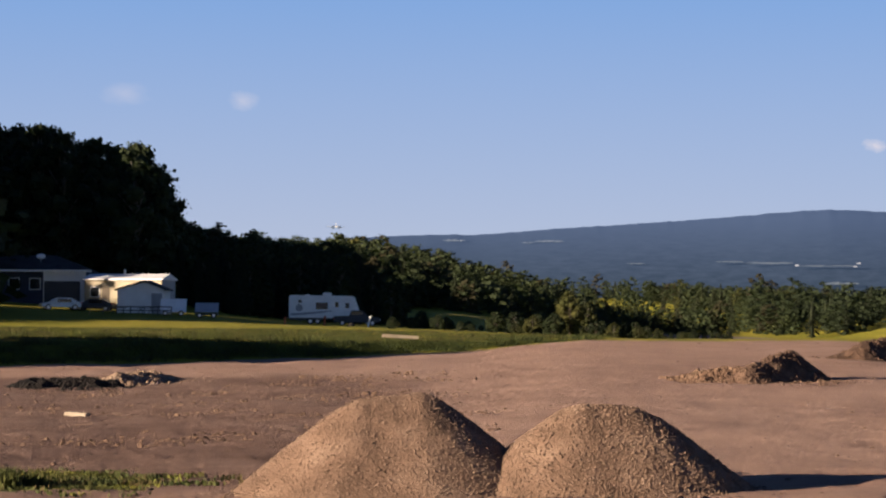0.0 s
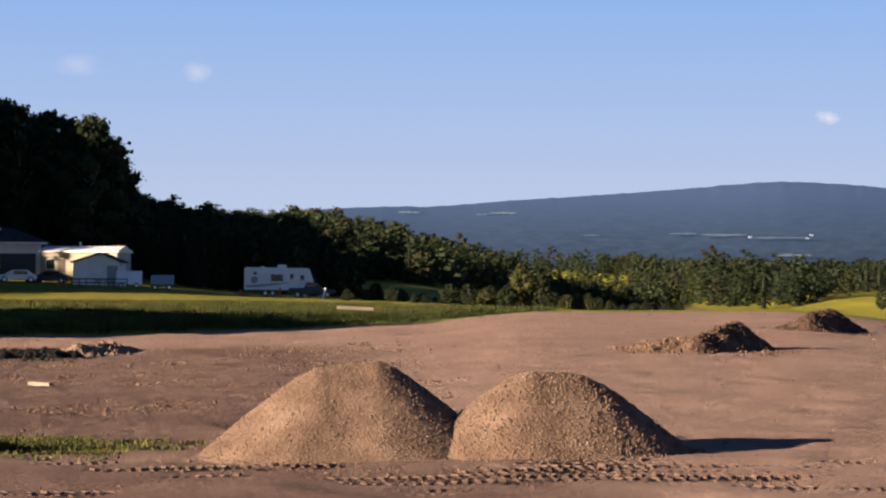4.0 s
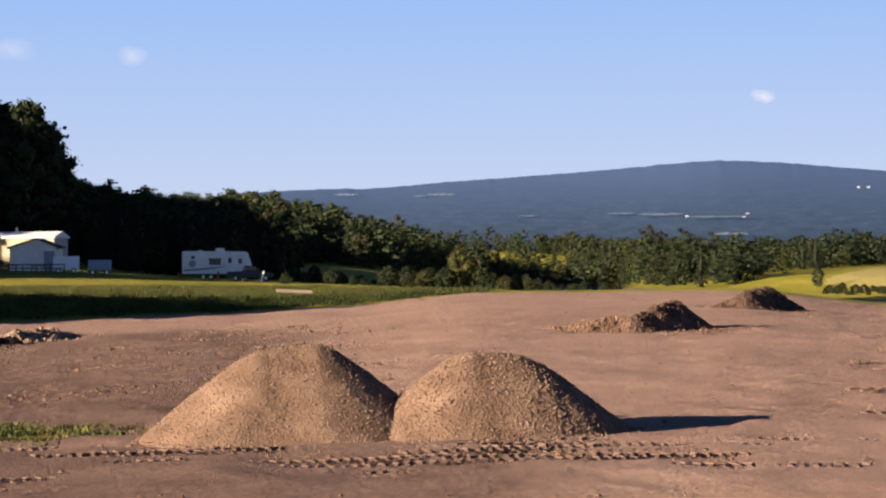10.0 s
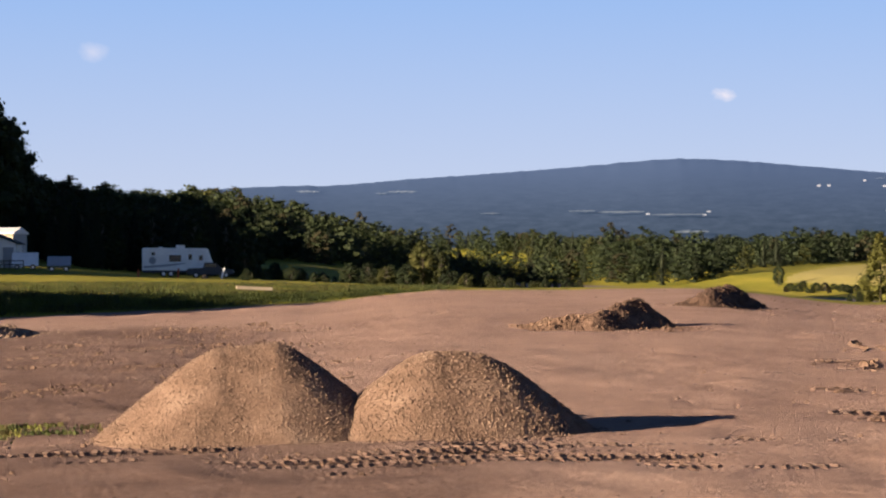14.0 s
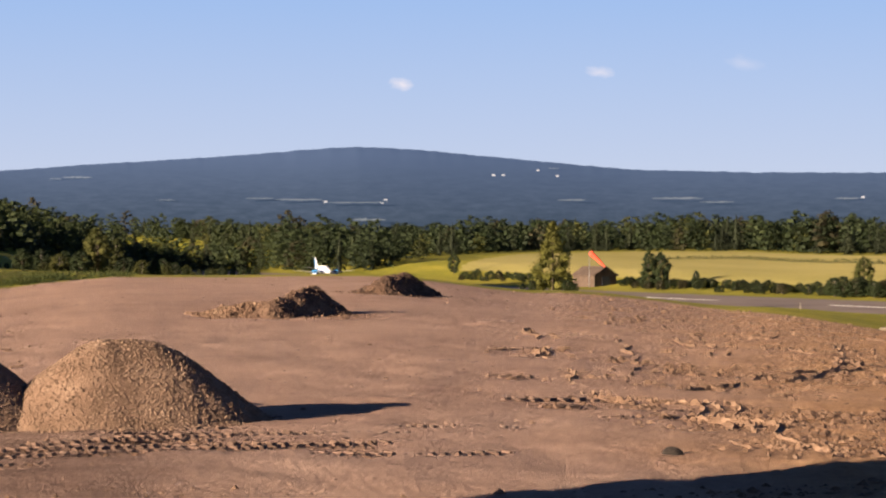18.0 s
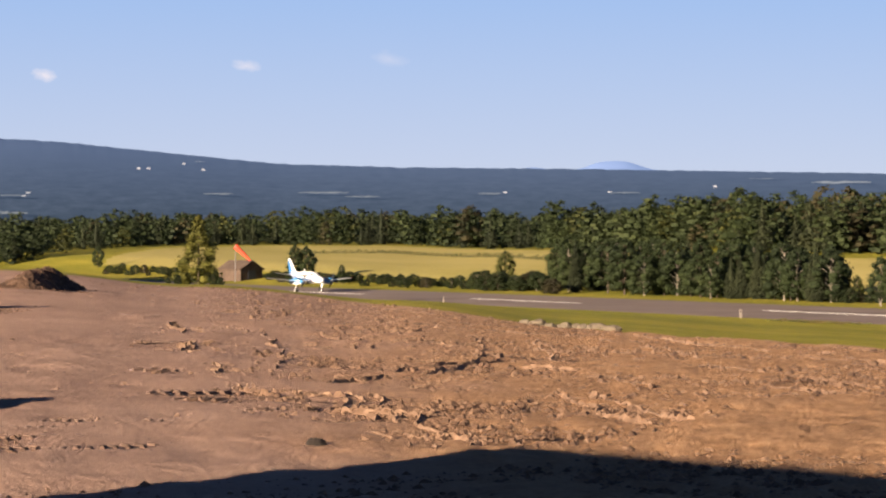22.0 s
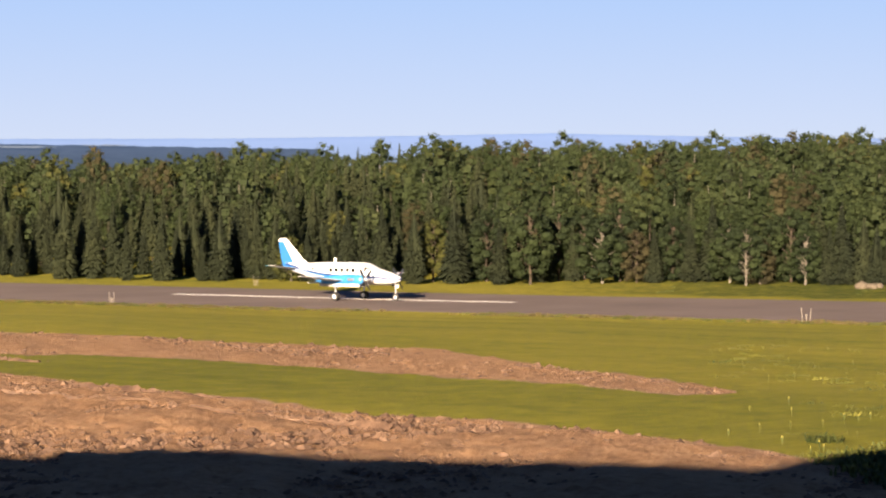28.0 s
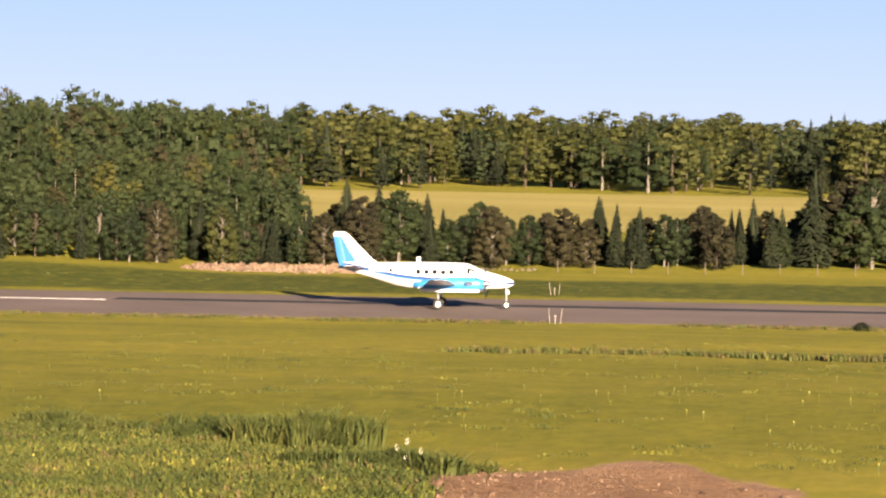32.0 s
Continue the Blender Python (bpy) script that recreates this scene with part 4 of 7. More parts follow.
def ring_woods(name, count, az0, az1, r0, r1, share, scale, label, keep=None, rising=False, leafy=(3, 4, 5, 6, 3, 4, 5, 6, 3, 4, 5, 6, 7, 8), models=None, wide=1.7):
    spots = []
    while len(spots) < count:
        az, r = rng.uniform(az0, az1), r0 + (r1 - r0) * rng.random() ** 0.8
        p = bearing(az, r)
        if keep and not keep(az, r):
            continue
        k = int(rng.integers(0, 3)) if rng.random() < share else int(rng.choice(leafy))
        size = scale * rng.uniform(0.7, 1.15) * (1 + 0.4 * noise.noise(Vector((p.x * 0.025, p.y * 0.025, 2.0)))) * float(np.interp(az, (-9, -7, -1.5, 0.5), (1.12, 1.32, 1.3, 1.0)))
        size = min(size, 1.5 * scale if az < 1 else 1.2 * scale)
        size *= 1 + 0.08 * (rising and p.dot(Vector((-0.438, 0.899, 0))) > 258)
        spots.append((k, p.x, p.y, float(land(p.x, p.y)) - 0.3, rng.uniform(0, 6.3), size * (wide if k > 2 else 1.25), size * rng.uniform(0.8, 1.05) * (1 if k > 2 else 0.85)))
    return forest(name, spots, label, models or FAR)


edge_trees()
woods_behind()
ring_woods("hillside_woods", 2600, -13, 9, 310, 900, 0.25, 0.78, "dark wooded hillside in evening shade",
           lambda az, r: r > np.interp(az, (-16, -8, -3, 0, 3, 4.5, 5.5, 9), (430, 430, 420, 420, 470, 590, 655, 570)))
ring_woods("valley_woods", 2200, 8, 37, 370, 1000, 0.3, 0.95, "belt of mixed woods behind the grain field",
           lambda az, r: r > np.interp(az, TREES_AZ, TREES_FROM) + 6 and runway_side(*bearing(az, r).xy) > (60 if az > 13 else 14))
ring_woods("valley_woods", 420, 23.5, 38, 372, 520, 0.2, 0.86, "leafy woods closing the field beyond the runway",
           lambda az, r: r > np.interp(az, TREES_AZ, TREES_FROM) + 2 and runway_side(*bearing(az, r).xy) > 60)
ring_woods("far_woods", 1050, 70.5, 93, 404, 660, 0.4, 1.2, "mixed woods behind the far field", leafy=(3, 6, 7, 7, 7), models=DEEP)

# a low hedge that parts the grain field
forest("hedge", [(int(rng.integers(3, 7)), *bearing(a, float(np.interp(a, (17.5, 20, 22.4, 24.2), (535, 525, 450, 405)))).xy, float(land(*bearing(a, float(np.interp(a, (17.5, 20, 22.4, 24.2), (535, 525, 450, 405)))).xy)) - 0.1,
                 rng.uniform(0, 6.3), rng.uniform(0.12, 0.2), rng.uniform(0.05, 0.1)) for a in np.arange(17.5, 24.2, 0.06)], "low dark hedge between two grain fields", FAR)

# the tall dark grove beside the houses, and the wood behind the camper
# its western end, out of view, is added to shade the rest
for az in np.arange(-24, -6.6, 0.28):
    p = bearing(az + rng.uniform(-0.2, 0.2), rng.uniform(296, 345))
    kind = "leafy"
    tree(kind, int(rng.integers(len(NEAR[kind]))), p.x, p.y, rng.uniform(0.93, 1.04) * float(np.interp(az, (-20, -12, -9, -8, -7.4, -6.9, -6.6), (2.0, 2.1, 2.02, 1.98, 1.75, 1.35, 1.1))), "tall dark tree in the shaded grove behind the houses", group="grove behind the houses")
for az in np.arange(-7.2, -0.9, 0.12):
    p = bearing(az + rng.uniform(-0.1, 0.1), rng.uniform(285, 315))
    kind = str(rng.choice(["leafy", "spruce", "spruce"]))
    tree(kind, int(rng.integers(len(NEAR[kind]))), p.x, p.y, rng.uniform(0.6, 0.85) * (0.7 if az > -1.6 else 1), "dark shaded tree behind the camper", group="trees behind the camper")
# unseen wood added to cast shade, open where the mobile home stays lit
ring_woods("shading_wood", 900, -62, -12.8, 225, 345, 0.3, 1.75, "unseen tall wood added west of the houses for its shade",
           lambda az, r: not 243.5 < bearing(az, r).dot(Vector((-0.438, 0.899, 0))) < 261, True)

# unseen tall trees added beside the navy house, to shade the row behind the camper
for i in range(15):
    d, x = 260.5 + 32 * i / 14, -74 - 5 * (i % 3)
    y = (d + 0.438 * x) / 0.899
    tree("leafy", i % 4, x, y, rng.uniform(1.5, 1.75), "unseen tall dark tree added beside the navy house for its shade", group="trees beside the navy house")
# three more, also out of view, to shade the camper
for d, x in ((236.5, -84), (240, -88), (243, -84)):
    tree("leafy", int(d) % 4, x, (d + 0.438 * x) / 0.899, 1.8, "unseen tall dark tree added beside the navy house for its shade", group="trees beside the navy house")

# unseen tall trees added west of the bare ground, so that their shade falls along the bank
for s, wide in ((52, 0), (60, 1.5), (68, -1.5), (78, 0.5)):
    tree("leafy", int(s) % 4, -22.5 - 0.899 * s - 0.438 * wide, 128.6 - 0.438 * s + 0.899 * wide, 1.75, "unseen tall leafy tree added west of the bare ground for its shade", group="trees west of the bare ground")

# shrubs beyond the bare ground
for az in np.arange(-1.4, 7.4, 0.14):
    p = bearing(az + rng.uniform(-0.1, 0.1), rng.uniform(215, 290))
    kind = str(rng.choice(["leafy", "leafy", "leafy", "pale"]))
    tagged(tree(kind, int(rng.integers(len(NEAR[kind]))), p.x, p.y, rng.uniform(0.07, 0.26) + float(np.interp(az, (1, 3, 4.5, 6), (0, 0.12, 0.08, 0))) * rng.random() - float(np.interp(az, (4, 6), (0, 0.06))) * rng.random(), "low scrubby bush beyond the bare ground", 0.8, "scrub", 1.5), category="shrub")
p = bearing(3.28, 222)
tagged(tree("pale", 0, p.x, p.y, 0.5, "bright yellow-green bush beyond the bare ground", 0.85), category="shrub")
p = bearing(3.75, 228)
tagged(tree("pale", 1, p.x, p.y, 0.34, "yellow-green bush beyond the bare ground"), category="shrub")

# along the far side of the runway, in front of the grain
for kind, which, az, deep, size, tall, label in (
        ("leafy", 0, 12.42, 3, 0.46, 1.0, "lone round dark tree before the grain field"), 
        ("leafy", 2, 17.45, -3, 0.62, 1.0, "dark bushy tree beside the runway"), ("leafy", 1, 17.75, -1, 0.58, 1.0, "dark bushy tree beside the runway"),
        ("leafy", 3, 18.66, -3, 0.32, 1.0, "round shrub beside the runway"), ("pale", 0, 22.9, 6, 0.5, 1.0, "yellowish young tree before the grain")):
    x, y = wood_point(az, deep)
    tree(kind, which, x, y, size, label, tall)
for az in np.concatenate([np.arange(12.6, 24.2, 0.11), np.arange(31.4, 34.9, 0.16)]):
    if abs(az - 16.1) < 0.6:
        continue
    x, y = wood_point(az, rng.uniform(-5, 3) if az < 24.5 else rng.uniform(0, 6))
    kind = str(rng.choice(["leafy", "brown", "leafy", "leafy"]))
    size = rng.uniform(0.12, 0.24) if az < 22 or az > 31 else rng.uniform(0.2, 0.4)
    tagged(tree(kind, int(rng.integers(len(NEAR[kind]))), x, y, size, "low green bush along the runway's far side", 0.75, "hedge along the runway", 1.7), category="shrub")
for az in np.arange(24.2, 31.4, 0.085):
    x, y = wood_point(az, rng.uniform(0, 16))
    kind = str(rng.choice(["leafy", "leafy", "leafy", "spruce"]))
    tree(kind, int(rng.integers(len(NEAR[kind]))), x, y, rng.uniform(0.42, 0.72), "dark mixed tree in the copse by the runway", 1.0, "copse by the runway", 1.2)
for az, size in ((31.5, 0.42), (31.9, 0.3), (32.5, 0.5), (32.8, 0.46), (33.5, 0.44), (33.75, 0.4), (34.0, 0.42), (34.3, 0.5), (34.6, 0.55)):
    x, y = wood_point(az, 4)
    tree("leafy" if size > 0.37 else "pale", int(az * 10) % 2, x, y, size, "bushy tree standing in the gap before the field", 1.0, "trees in the gap")

# the mixed row before the second field
for az in np.arange(73.2, 93, 0.2):
    x, y = wood_point(az + rng.uniform(-0.15, 0.15), rng.uniform(0, 16))
    kind = "spruce" if az > 86 and rng.random() < 0.45 else str(rng.choice(["brown", "spruce", "leafy", "spruce", "brown", "leafy"]))
    tree(kind, int(rng.integers(len(NEAR[kind]))), x, y, (rng.uniform(0.4, 0.52) if rng.random() < 0.8 else rng.uniform(0.54, 0.62)) * (1.6 if az > 88.3 else 1.3 if 76.2 < az < 78.6 else 1), "mixed young tree in the row before the far field", 0.95, "tree row before the far field", 1.25)

cv, cf, limbs = broadleaf_arrays(5, 12, 3.3, 38, 90, 0.17, 0.03, cone=True, fine=True)
NEAR["olive"] = [((cv, cf), trunk_arrays(11.0, 0.17), LEAVES_GOLD, BARK)]
p = bearing(14.98, 262)
tree("olive", 0, p.x, p.y, 0.76, "broad yellow-green conifer before the old barn", 1.0, "", 1.3)
for az, r, size in ((14.45, 258, 0.14), (15.35, 256, 0.16), (15.55, 254, 0.12), (14.2, 262, 0.1)):
    p = bearing(az, r)
    tagged(tree("leafy", int(r) % 4, p.x, p.y, size, "low dark bush at the conifer's foot", 0.8, "", 1.5), category="shrub")

# ---- heaps ----


def mound(name, ridge_a, ridge_b, high, slope, roughness, mat, seed, label, stones=0, stone_mat=None, stone_size=0.04, flat=0.35, rise=0.07):
    """A tipped heap: a rounded ridge from a to b with sides at the angle of repose."""
    rng = np.random.default_rng(seed)
    a, b = np.array(ridge_a, float), np.array(ridge_b, float)
    c = (a + b) / 2
    z0 = float(land(*c))

    def height(x, y):
        p = np.stack([x, y], -1) - a
        t = np.clip((p @ (b - a)) / max(1e-6, (b - a) @ (b - a)), 0, 1)
        d = np.linalg.norm(p - t[..., None] * (b - a), axis=-1)
        d = np.sqrt(d * d + flat * flat) - flat
        bumps = np.array([noise.fractal(Vector((u * 1.1, v * 1.1, seed)), 0.8, 2.0, 5) for u, v in zip(x.ravel(), y.ravel())]).reshape(x.shape)
        return high * (1 - rise + rise * t) - slope * d + roughness * bumps * 0.6
    n, rings = 150, 56
    reach = high / slope + np.linalg.norm(b - a) / 2 + 0.7
    th, u = np.meshgrid(np.linspace(0, 2 * math.pi, n, endpoint=False), np.linspace(0, 1, rings))
    x, y = c[0] + reach * u * np.cos(th), c[1] + reach * u * np.sin(th)
    h = height(x, y)
    z = land(x, y) + np.maximum(h, -0.12)
    verts = np.stack([x - c[0], y - c[1], z - z0], -1).reshape(-1, 3)
    i, j = np.meshgrid(np.arange(rings - 1), np.arange(n), indexing="ij")
    k = (j + 1) % n
    faces = np.stack([i * n + j, i * n + k, (i + 1) * n + k, (i + 1) * n + j], -1).reshape(-1, 4)[:, ::-1]
    thing = tagged(new(name), label, "heap")
    thing.location = c[0], c[1], z0
    body = new("heap_body", mesh_from("heap_body", verts, faces, [mat], smooth=True))
    body.parent = thing
    if stones:
        spots = []
        while len(spots) < stones:
            t, q = rng.uniform(0, 2 * math.pi), reach * math.sqrt(rng.random())
            px, py = c[0] + q * math.cos(t), c[1] + q * math.sin(t)
            hh = float(height(np.array([px]), np.array([py]))[0])
            if hh < -0.05 and rng.random() > 0.12:
                continue
            size = stone_size * min(2.4, rng.lognormal(0, 0.45))
            spots.append((int(rng.integers(len(STONES))), px - c[0], py - c[1], float(land(px, py)) - z0 + max(hh, 0) - size * 0.12, rng.uniform(0, 6.3), size, size))
        loose = scatter("rubble", [(v, f, (m[0], [stone_mat])) for v, f, m in STONES], spots, "", "")
        loose.parent = thing
    return thing


def stone_model(seed, mat):
    rng = np.random.default_rng(seed)
    v = np.array([(1, 0, 0), (0.3, 0.9, 0.1), (-0.8, 0.5, 0), (-0.7, -0.6, 0.1), (0.4, -0.9, 0), (0.3, 0.2, 0.75), (-0.3, -0.1, 0.7)], float) * rng.uniform(0.75, 1.25, (7, 3))
    f = np.array([(0, 1, 5), (1, 6, 5), (1, 2, 6), (2, 3, 6), (3, 4, 6), (4, 5, 6), (4, 0, 5)])
    return v, f, (np.zeros(len(f), int), [mat])


STONES = [stone_model(s, PEBBLE) for s in range(5)]
x, y = wood_point(61.0, 7.0)
mound("eroded_bank", (x, y), (x + 0.4, y - 0.8), 1.1, 0.8, 0.5, RED_SOIL, 33, "bare orange soil of a slumped bank under the trees", 500, RED_SOIL, 0.12, 0.4)

mound("gravel_heap", (-1.3, 39.2), (-0.45, 39.35), 1.66, 0.83, 0.05, GRAVEL, 3, "large tan gravel heap tipped on bare earth", 13000, PEBBLE, 0.0145, 0.42)
mound("gravel_heap", (2.4, 38.95), (3.1, 39.0), 1.35, 0.8, 0.06, GRAVEL, 8, "coarse tan gravel heap beside the larger one", 13000, PEBBLE, 0.019, 0.5, -0.03)
p, q = bearing(7.1, 86.0), bearing(8.3, 87.0)
mound("earth_heap", p.xy, q.xy, 0.5, 0.45, 0.34, HEAP_EARTH, 12, "low ragged heap of brown earth and rubble", 2200, CLOD, 0.06, 0.3)
p, q = bearing(7.75, 84.6), bearing(8.8, 87.6)
mound("earth_heap", p.xy, q.xy, 1.12, 0.85, 0.22, HEAP_EARTH, 14, "steep dark heap of brown earth", 1400, HEAP_EARTH, 0.05, 0.2, 0.45)
p, q = bearing(10.6, 110.4), bearing(11.15, 113.6)
mound("earth_heap", p.xy, q.xy, 1.05, 0.62, 0.26, HEAP_EARTH, 17, "small dark heap of earth at the edge of the bare ground", 1300, HEAP_EARTH, 0.06, 0.25, 0.25)
# the black earth stands in for the shaded face of a dirt bank
p, q = bearing(-10.4, 93.5), bearing(-8.7, 94)
mound("earth_heap", p.xy, q.xy, 0.4, 0.5, 0.35, BLACK_EARTH, 21, "low earth heap, coloured black for a shaded bank face", 1500, BLACK_EARTH, 0.06, 0.2)
p, q = bearing(-8.2, 97), bearing(-7.3, 101)
mound("rubble_heap", p.xy, q.xy, 0.4, 0.4, 0.4, RUBBLE, 25, "low scattered heap of pale broken rubble", 900, RUBBLE, 0.07, 0.3)
p, q = bearing(6.55, 87.4), bearing(7.3, 88.2)
mound("rubble_heap", p.xy, q.xy, 0.24, 0.3, 0.3, RUBBLE, 27, "low trailing heap of pale earth and rubble", 900, CLOD, 0.06, 0.3)


def clods():
    """Loose lumps and stones strewn over the bare ground."""
    rng = np.random.default_rng(31)
    spots = []
    while len(spots) < 60000:
        az = rng.uniform(-12, 60) if rng.random() < 0.96 else rng.uniform(77, 90)
        r = 18 * math.exp(rng.random() * 2.15)
        x, y = bearing(az, r).xy
        rough = noise.noise(Vector((x * 0.12, y * 0.12, 7.0)))
        heavy = smooth_step(12, 18, az) * 0.9 + (0.85 if az < 1.5 and 43 < r < 105 else 0) + (0.4 if az < 14 and r < 38 else 0)
        if earth(x, y) < 0.5 or rng.random() > 0.07 + heavy * (0.55 + 1.3 * rough) + 0.25 * rough:
            continue
        size = (0.016 + (0.016 if az > 10 else 0.008) * min(1.0, heavy)) * min(3.6, rng.lognormal(0, 0.62)) * (0.45 + 0.55 * min(1.0, r / 55) + r / 120)
        spots.append((int(rng.integers(len(STONES))), x, y, float(land(x, y)) - 0.02, rng.uniform(0, 6.3), size, size * 0.8))
    return scatter("clods", [(v, f, (m[0], [CLOD])) for v, f, m in STONES], spots, "loose brown clods and stones strewn over bare earth", "clods")


clods()


def worn_patch():
    """Crumbled soil and stones where the turf is worn away."""
    rng = np.random.default_rng(44)
    spots = []
    while len(spots) < 2600:
        x, y = bearing(rng.uniform(77.5, 89), rng.uniform(20, 28)).xy
        if tilled(x, y) < 0.4 or noise.noise(Vector((x * 0.9, y * 0.9, 0))) < -0.25:
            continue
        size = 0.012 * min(3.2, rng.lognormal(0, 0.65))
        spots.append((int(rng.integers(len(STONES))), x, y, float(land(x, y)), rng.uniform(0, 6.3), size, size * 0.9))
    return scatter("loose_soil", [(v, f, (m[0], [CLOD])) for v, f, m in STONES], spots, "crumbled brown soil on a worn patch of turf", "clods")


worn_patch()


def furrows():
    """Crumbled ridges that the machines' blades and wheels have left."""
    rng = np.random.default_rng(63)
    lines = (((20.4, 82), (20.5, 64)), ((14.4, 80), (14.8, 60), (16.1, 45.3), (18.1, 40.2)), ((14.9, 78), (15.3, 60), (16.6, 46)), ((17.9, 66), (19.1, 46.2)), ((18, 76), (19.2, 62)), ((20.4, 82), (22.9, 62)), ((22.5, 62), (20.8, 57)), ((23, 84), (24.6, 66)), ((22.1, 77), (22.4, 62), (21.9, 55.5), (20.9, 51.6)), ((23.7, 74.6), (24.3, 59)), ((23.3, 56.3), (24.8, 55.3), (26.4, 47.7)), ((23.6, 57.6), (25.2, 55.6), (26.8, 48.8)),
             ((18.5, 80), (19.7, 60)), ((19.3, 45), (21.9, 32)), ((18.9, 45.4), (21.1, 32)), ((19.9, 44.6), (22.8, 32.4)), ((17.3, 42.2), (19.3, 45), (23.1, 54)), ((24.3, 45.6), (27.1, 36)), ((25.2, 46), (28.2, 36.4)),
             ((18, 137), (20.5, 111), (22.7, 87)), ((-10, 62), (-6, 72), (-3.2, 66)), ((-10, 56), (-5.5, 58), (-4, 52)), ((-9, 80), (-4, 86), (0, 80)), ((-10, 50), (-6.4, 48)), ((-9, 70), (-5, 78), (-1, 92)),
             ((-5.2, 60), (-5.5, 64)), ((-2.2, 60), (-2.4, 65)), ((-5.8, 60.4), (-6.1, 63.4)), ((28, 60), (36, 46), (44, 38)), ((26, 84), (31, 66), (36, 56)), ((30, 50), (40, 38), (48, 32)), ((31, 70), (34, 60), (39, 50)))
    lines = list(lines) + [((16.5, 46), (21.5, 39)), ((15.6, 49.5), (19.6, 41))]
    for _ in range(46):
        az, r = rng.uniform(-11, 1.5), 43 * math.exp(0.9 * rng.random())
        lines.append(((az, r), (az + rng.uniform(0.6, 3.0), r * rng.uniform(0.97, 1.1))))
    spots = []
    for line in lines:
        fine = 0.5 if line[0][0] < 2 else 1.0
        pts = [bearing(*p) for p in line]
        for a, b in zip(pts, pts[1:]):
            way = (b - a)
            across = Vector((-way.y, way.x, 0)).normalized()
            for i in range(int(way.length / 0.045)):
                u = rng.random()
                p = a + way * u
                gap = noise.noise(Vector((p.x * 0.5, p.y * 0.5, 3.0)))
                if gap < -0.15:
                    continue
                p = p + across * (0.5 * noise.noise(Vector((p.x * 0.35, p.y * 0.35, 1.0))) + rng.normal(0, 0.07))
                size = rng.uniform(0.022, 0.06) * (1 + gap) * fine
                spots.append((int(rng.integers(len(STONES))), p.x, p.y, float(land(p.x, p.y)) - 0.01, rng.uniform(0, 6.3), size, size * rng.uniform(0.6, 1.1)))
    return scatter("furrows", [(v, f, (m[0], [CLOD])) for v, f, m in STONES], spots, "crumbled ridges of earth left by wheels and blades", "clods")


def ruts():
    """Crumbled ridges pushed up beside the wheel ruts of the tilled ground."""
    rng = np.random.default_rng(64)
    lines = (((14.4, 80), (14.8, 60), (16.1, 45.3), (18.1, 40.2)), ((14.45, 66), (14.6, 60), (14.9, 56)), ((18, 76), (19.2, 62)), ((20.4, 82), (20.9, 70), (22.9, 62), (22.5, 58), (20.8, 55), (18.2, 47)),
             ((23, 84), (24.6, 66)), ((22.1, 77), (22.4, 62), (21.9, 55.5), (20.9, 51.6)), ((23.7, 74.6), (24.3, 59)), ((23.3, 56.3), (24.8, 55.3), (26.4, 47.7)), ((23.6, 57.6), (25.2, 55.6), (26.8, 48.8)),
             ((18.5, 80), (19.7, 60)), ((18.6, 45), (21.2, 32)), ((18.2, 45.4), (20.4, 32)), ((19.2, 44.6), (22.1, 32.4)), ((24.3, 45.6), (27.1, 36)), ((25.2, 46), (28.2, 36.4)),
             ((28, 60), (36, 46), (44, 38)), ((26, 84), (31, 66), (36, 56)), ((30, 50), (40, 38), (48, 32)), ((31, 70), (34, 60), (39, 50)), ((16.6, 72), (17.2, 60), (17.0, 52)), ((27, 70), (29, 58)), ((25.4, 78), (27.2, 66)))
    verts, faces = [], []
    for line in lines:
        pts = [bearing(*p) for p in line]
        for a, b in zip(pts, pts[1:]):
            way = b - a
            across = Vector((-way.y, way.x, 0)).normalized()
            n = max(2, int(way.length / 0.16))
            for i in range(n + 1):
                p = a + way * (i / n)
                p = p + across * 0.45 * noise.noise(Vector((p.x * 0.4, p.y * 0.4, 1.0)))
                gap = max(0.0, 0.7 + 0.7 * noise.noise(Vector((p.x * 0.45, p.y * 0.45, 3.0))))
                high, wide = 0.085 * gap * rng.uniform(0.3, 1.6), 0.05 + 0.07 * gap * rng.uniform(0.6, 1.4)
                z = float(land(p.x, p.y)) - 0.01
                k = len(verts)
                verts += [p + across * wide + Vector((0, 0, z - 0.04)), p + across * rng.uniform(-0.03, 0.03) + Vector((0, 0, z + high)), p - across * wide + Vector((0, 0, z - 0.04))]
                if i:
                    faces += [(k - 3, k - 2, k + 1, k), (k - 2, k - 1, k + 2, k + 1)]
    ob = new("ruts", mesh_from("ruts", verts, faces, [CLOD]))
    return tagged(ob, "crumbled earth ridges pushed up along wheel ruts", "tracks", kind="stuff")


furrows()
ruts()


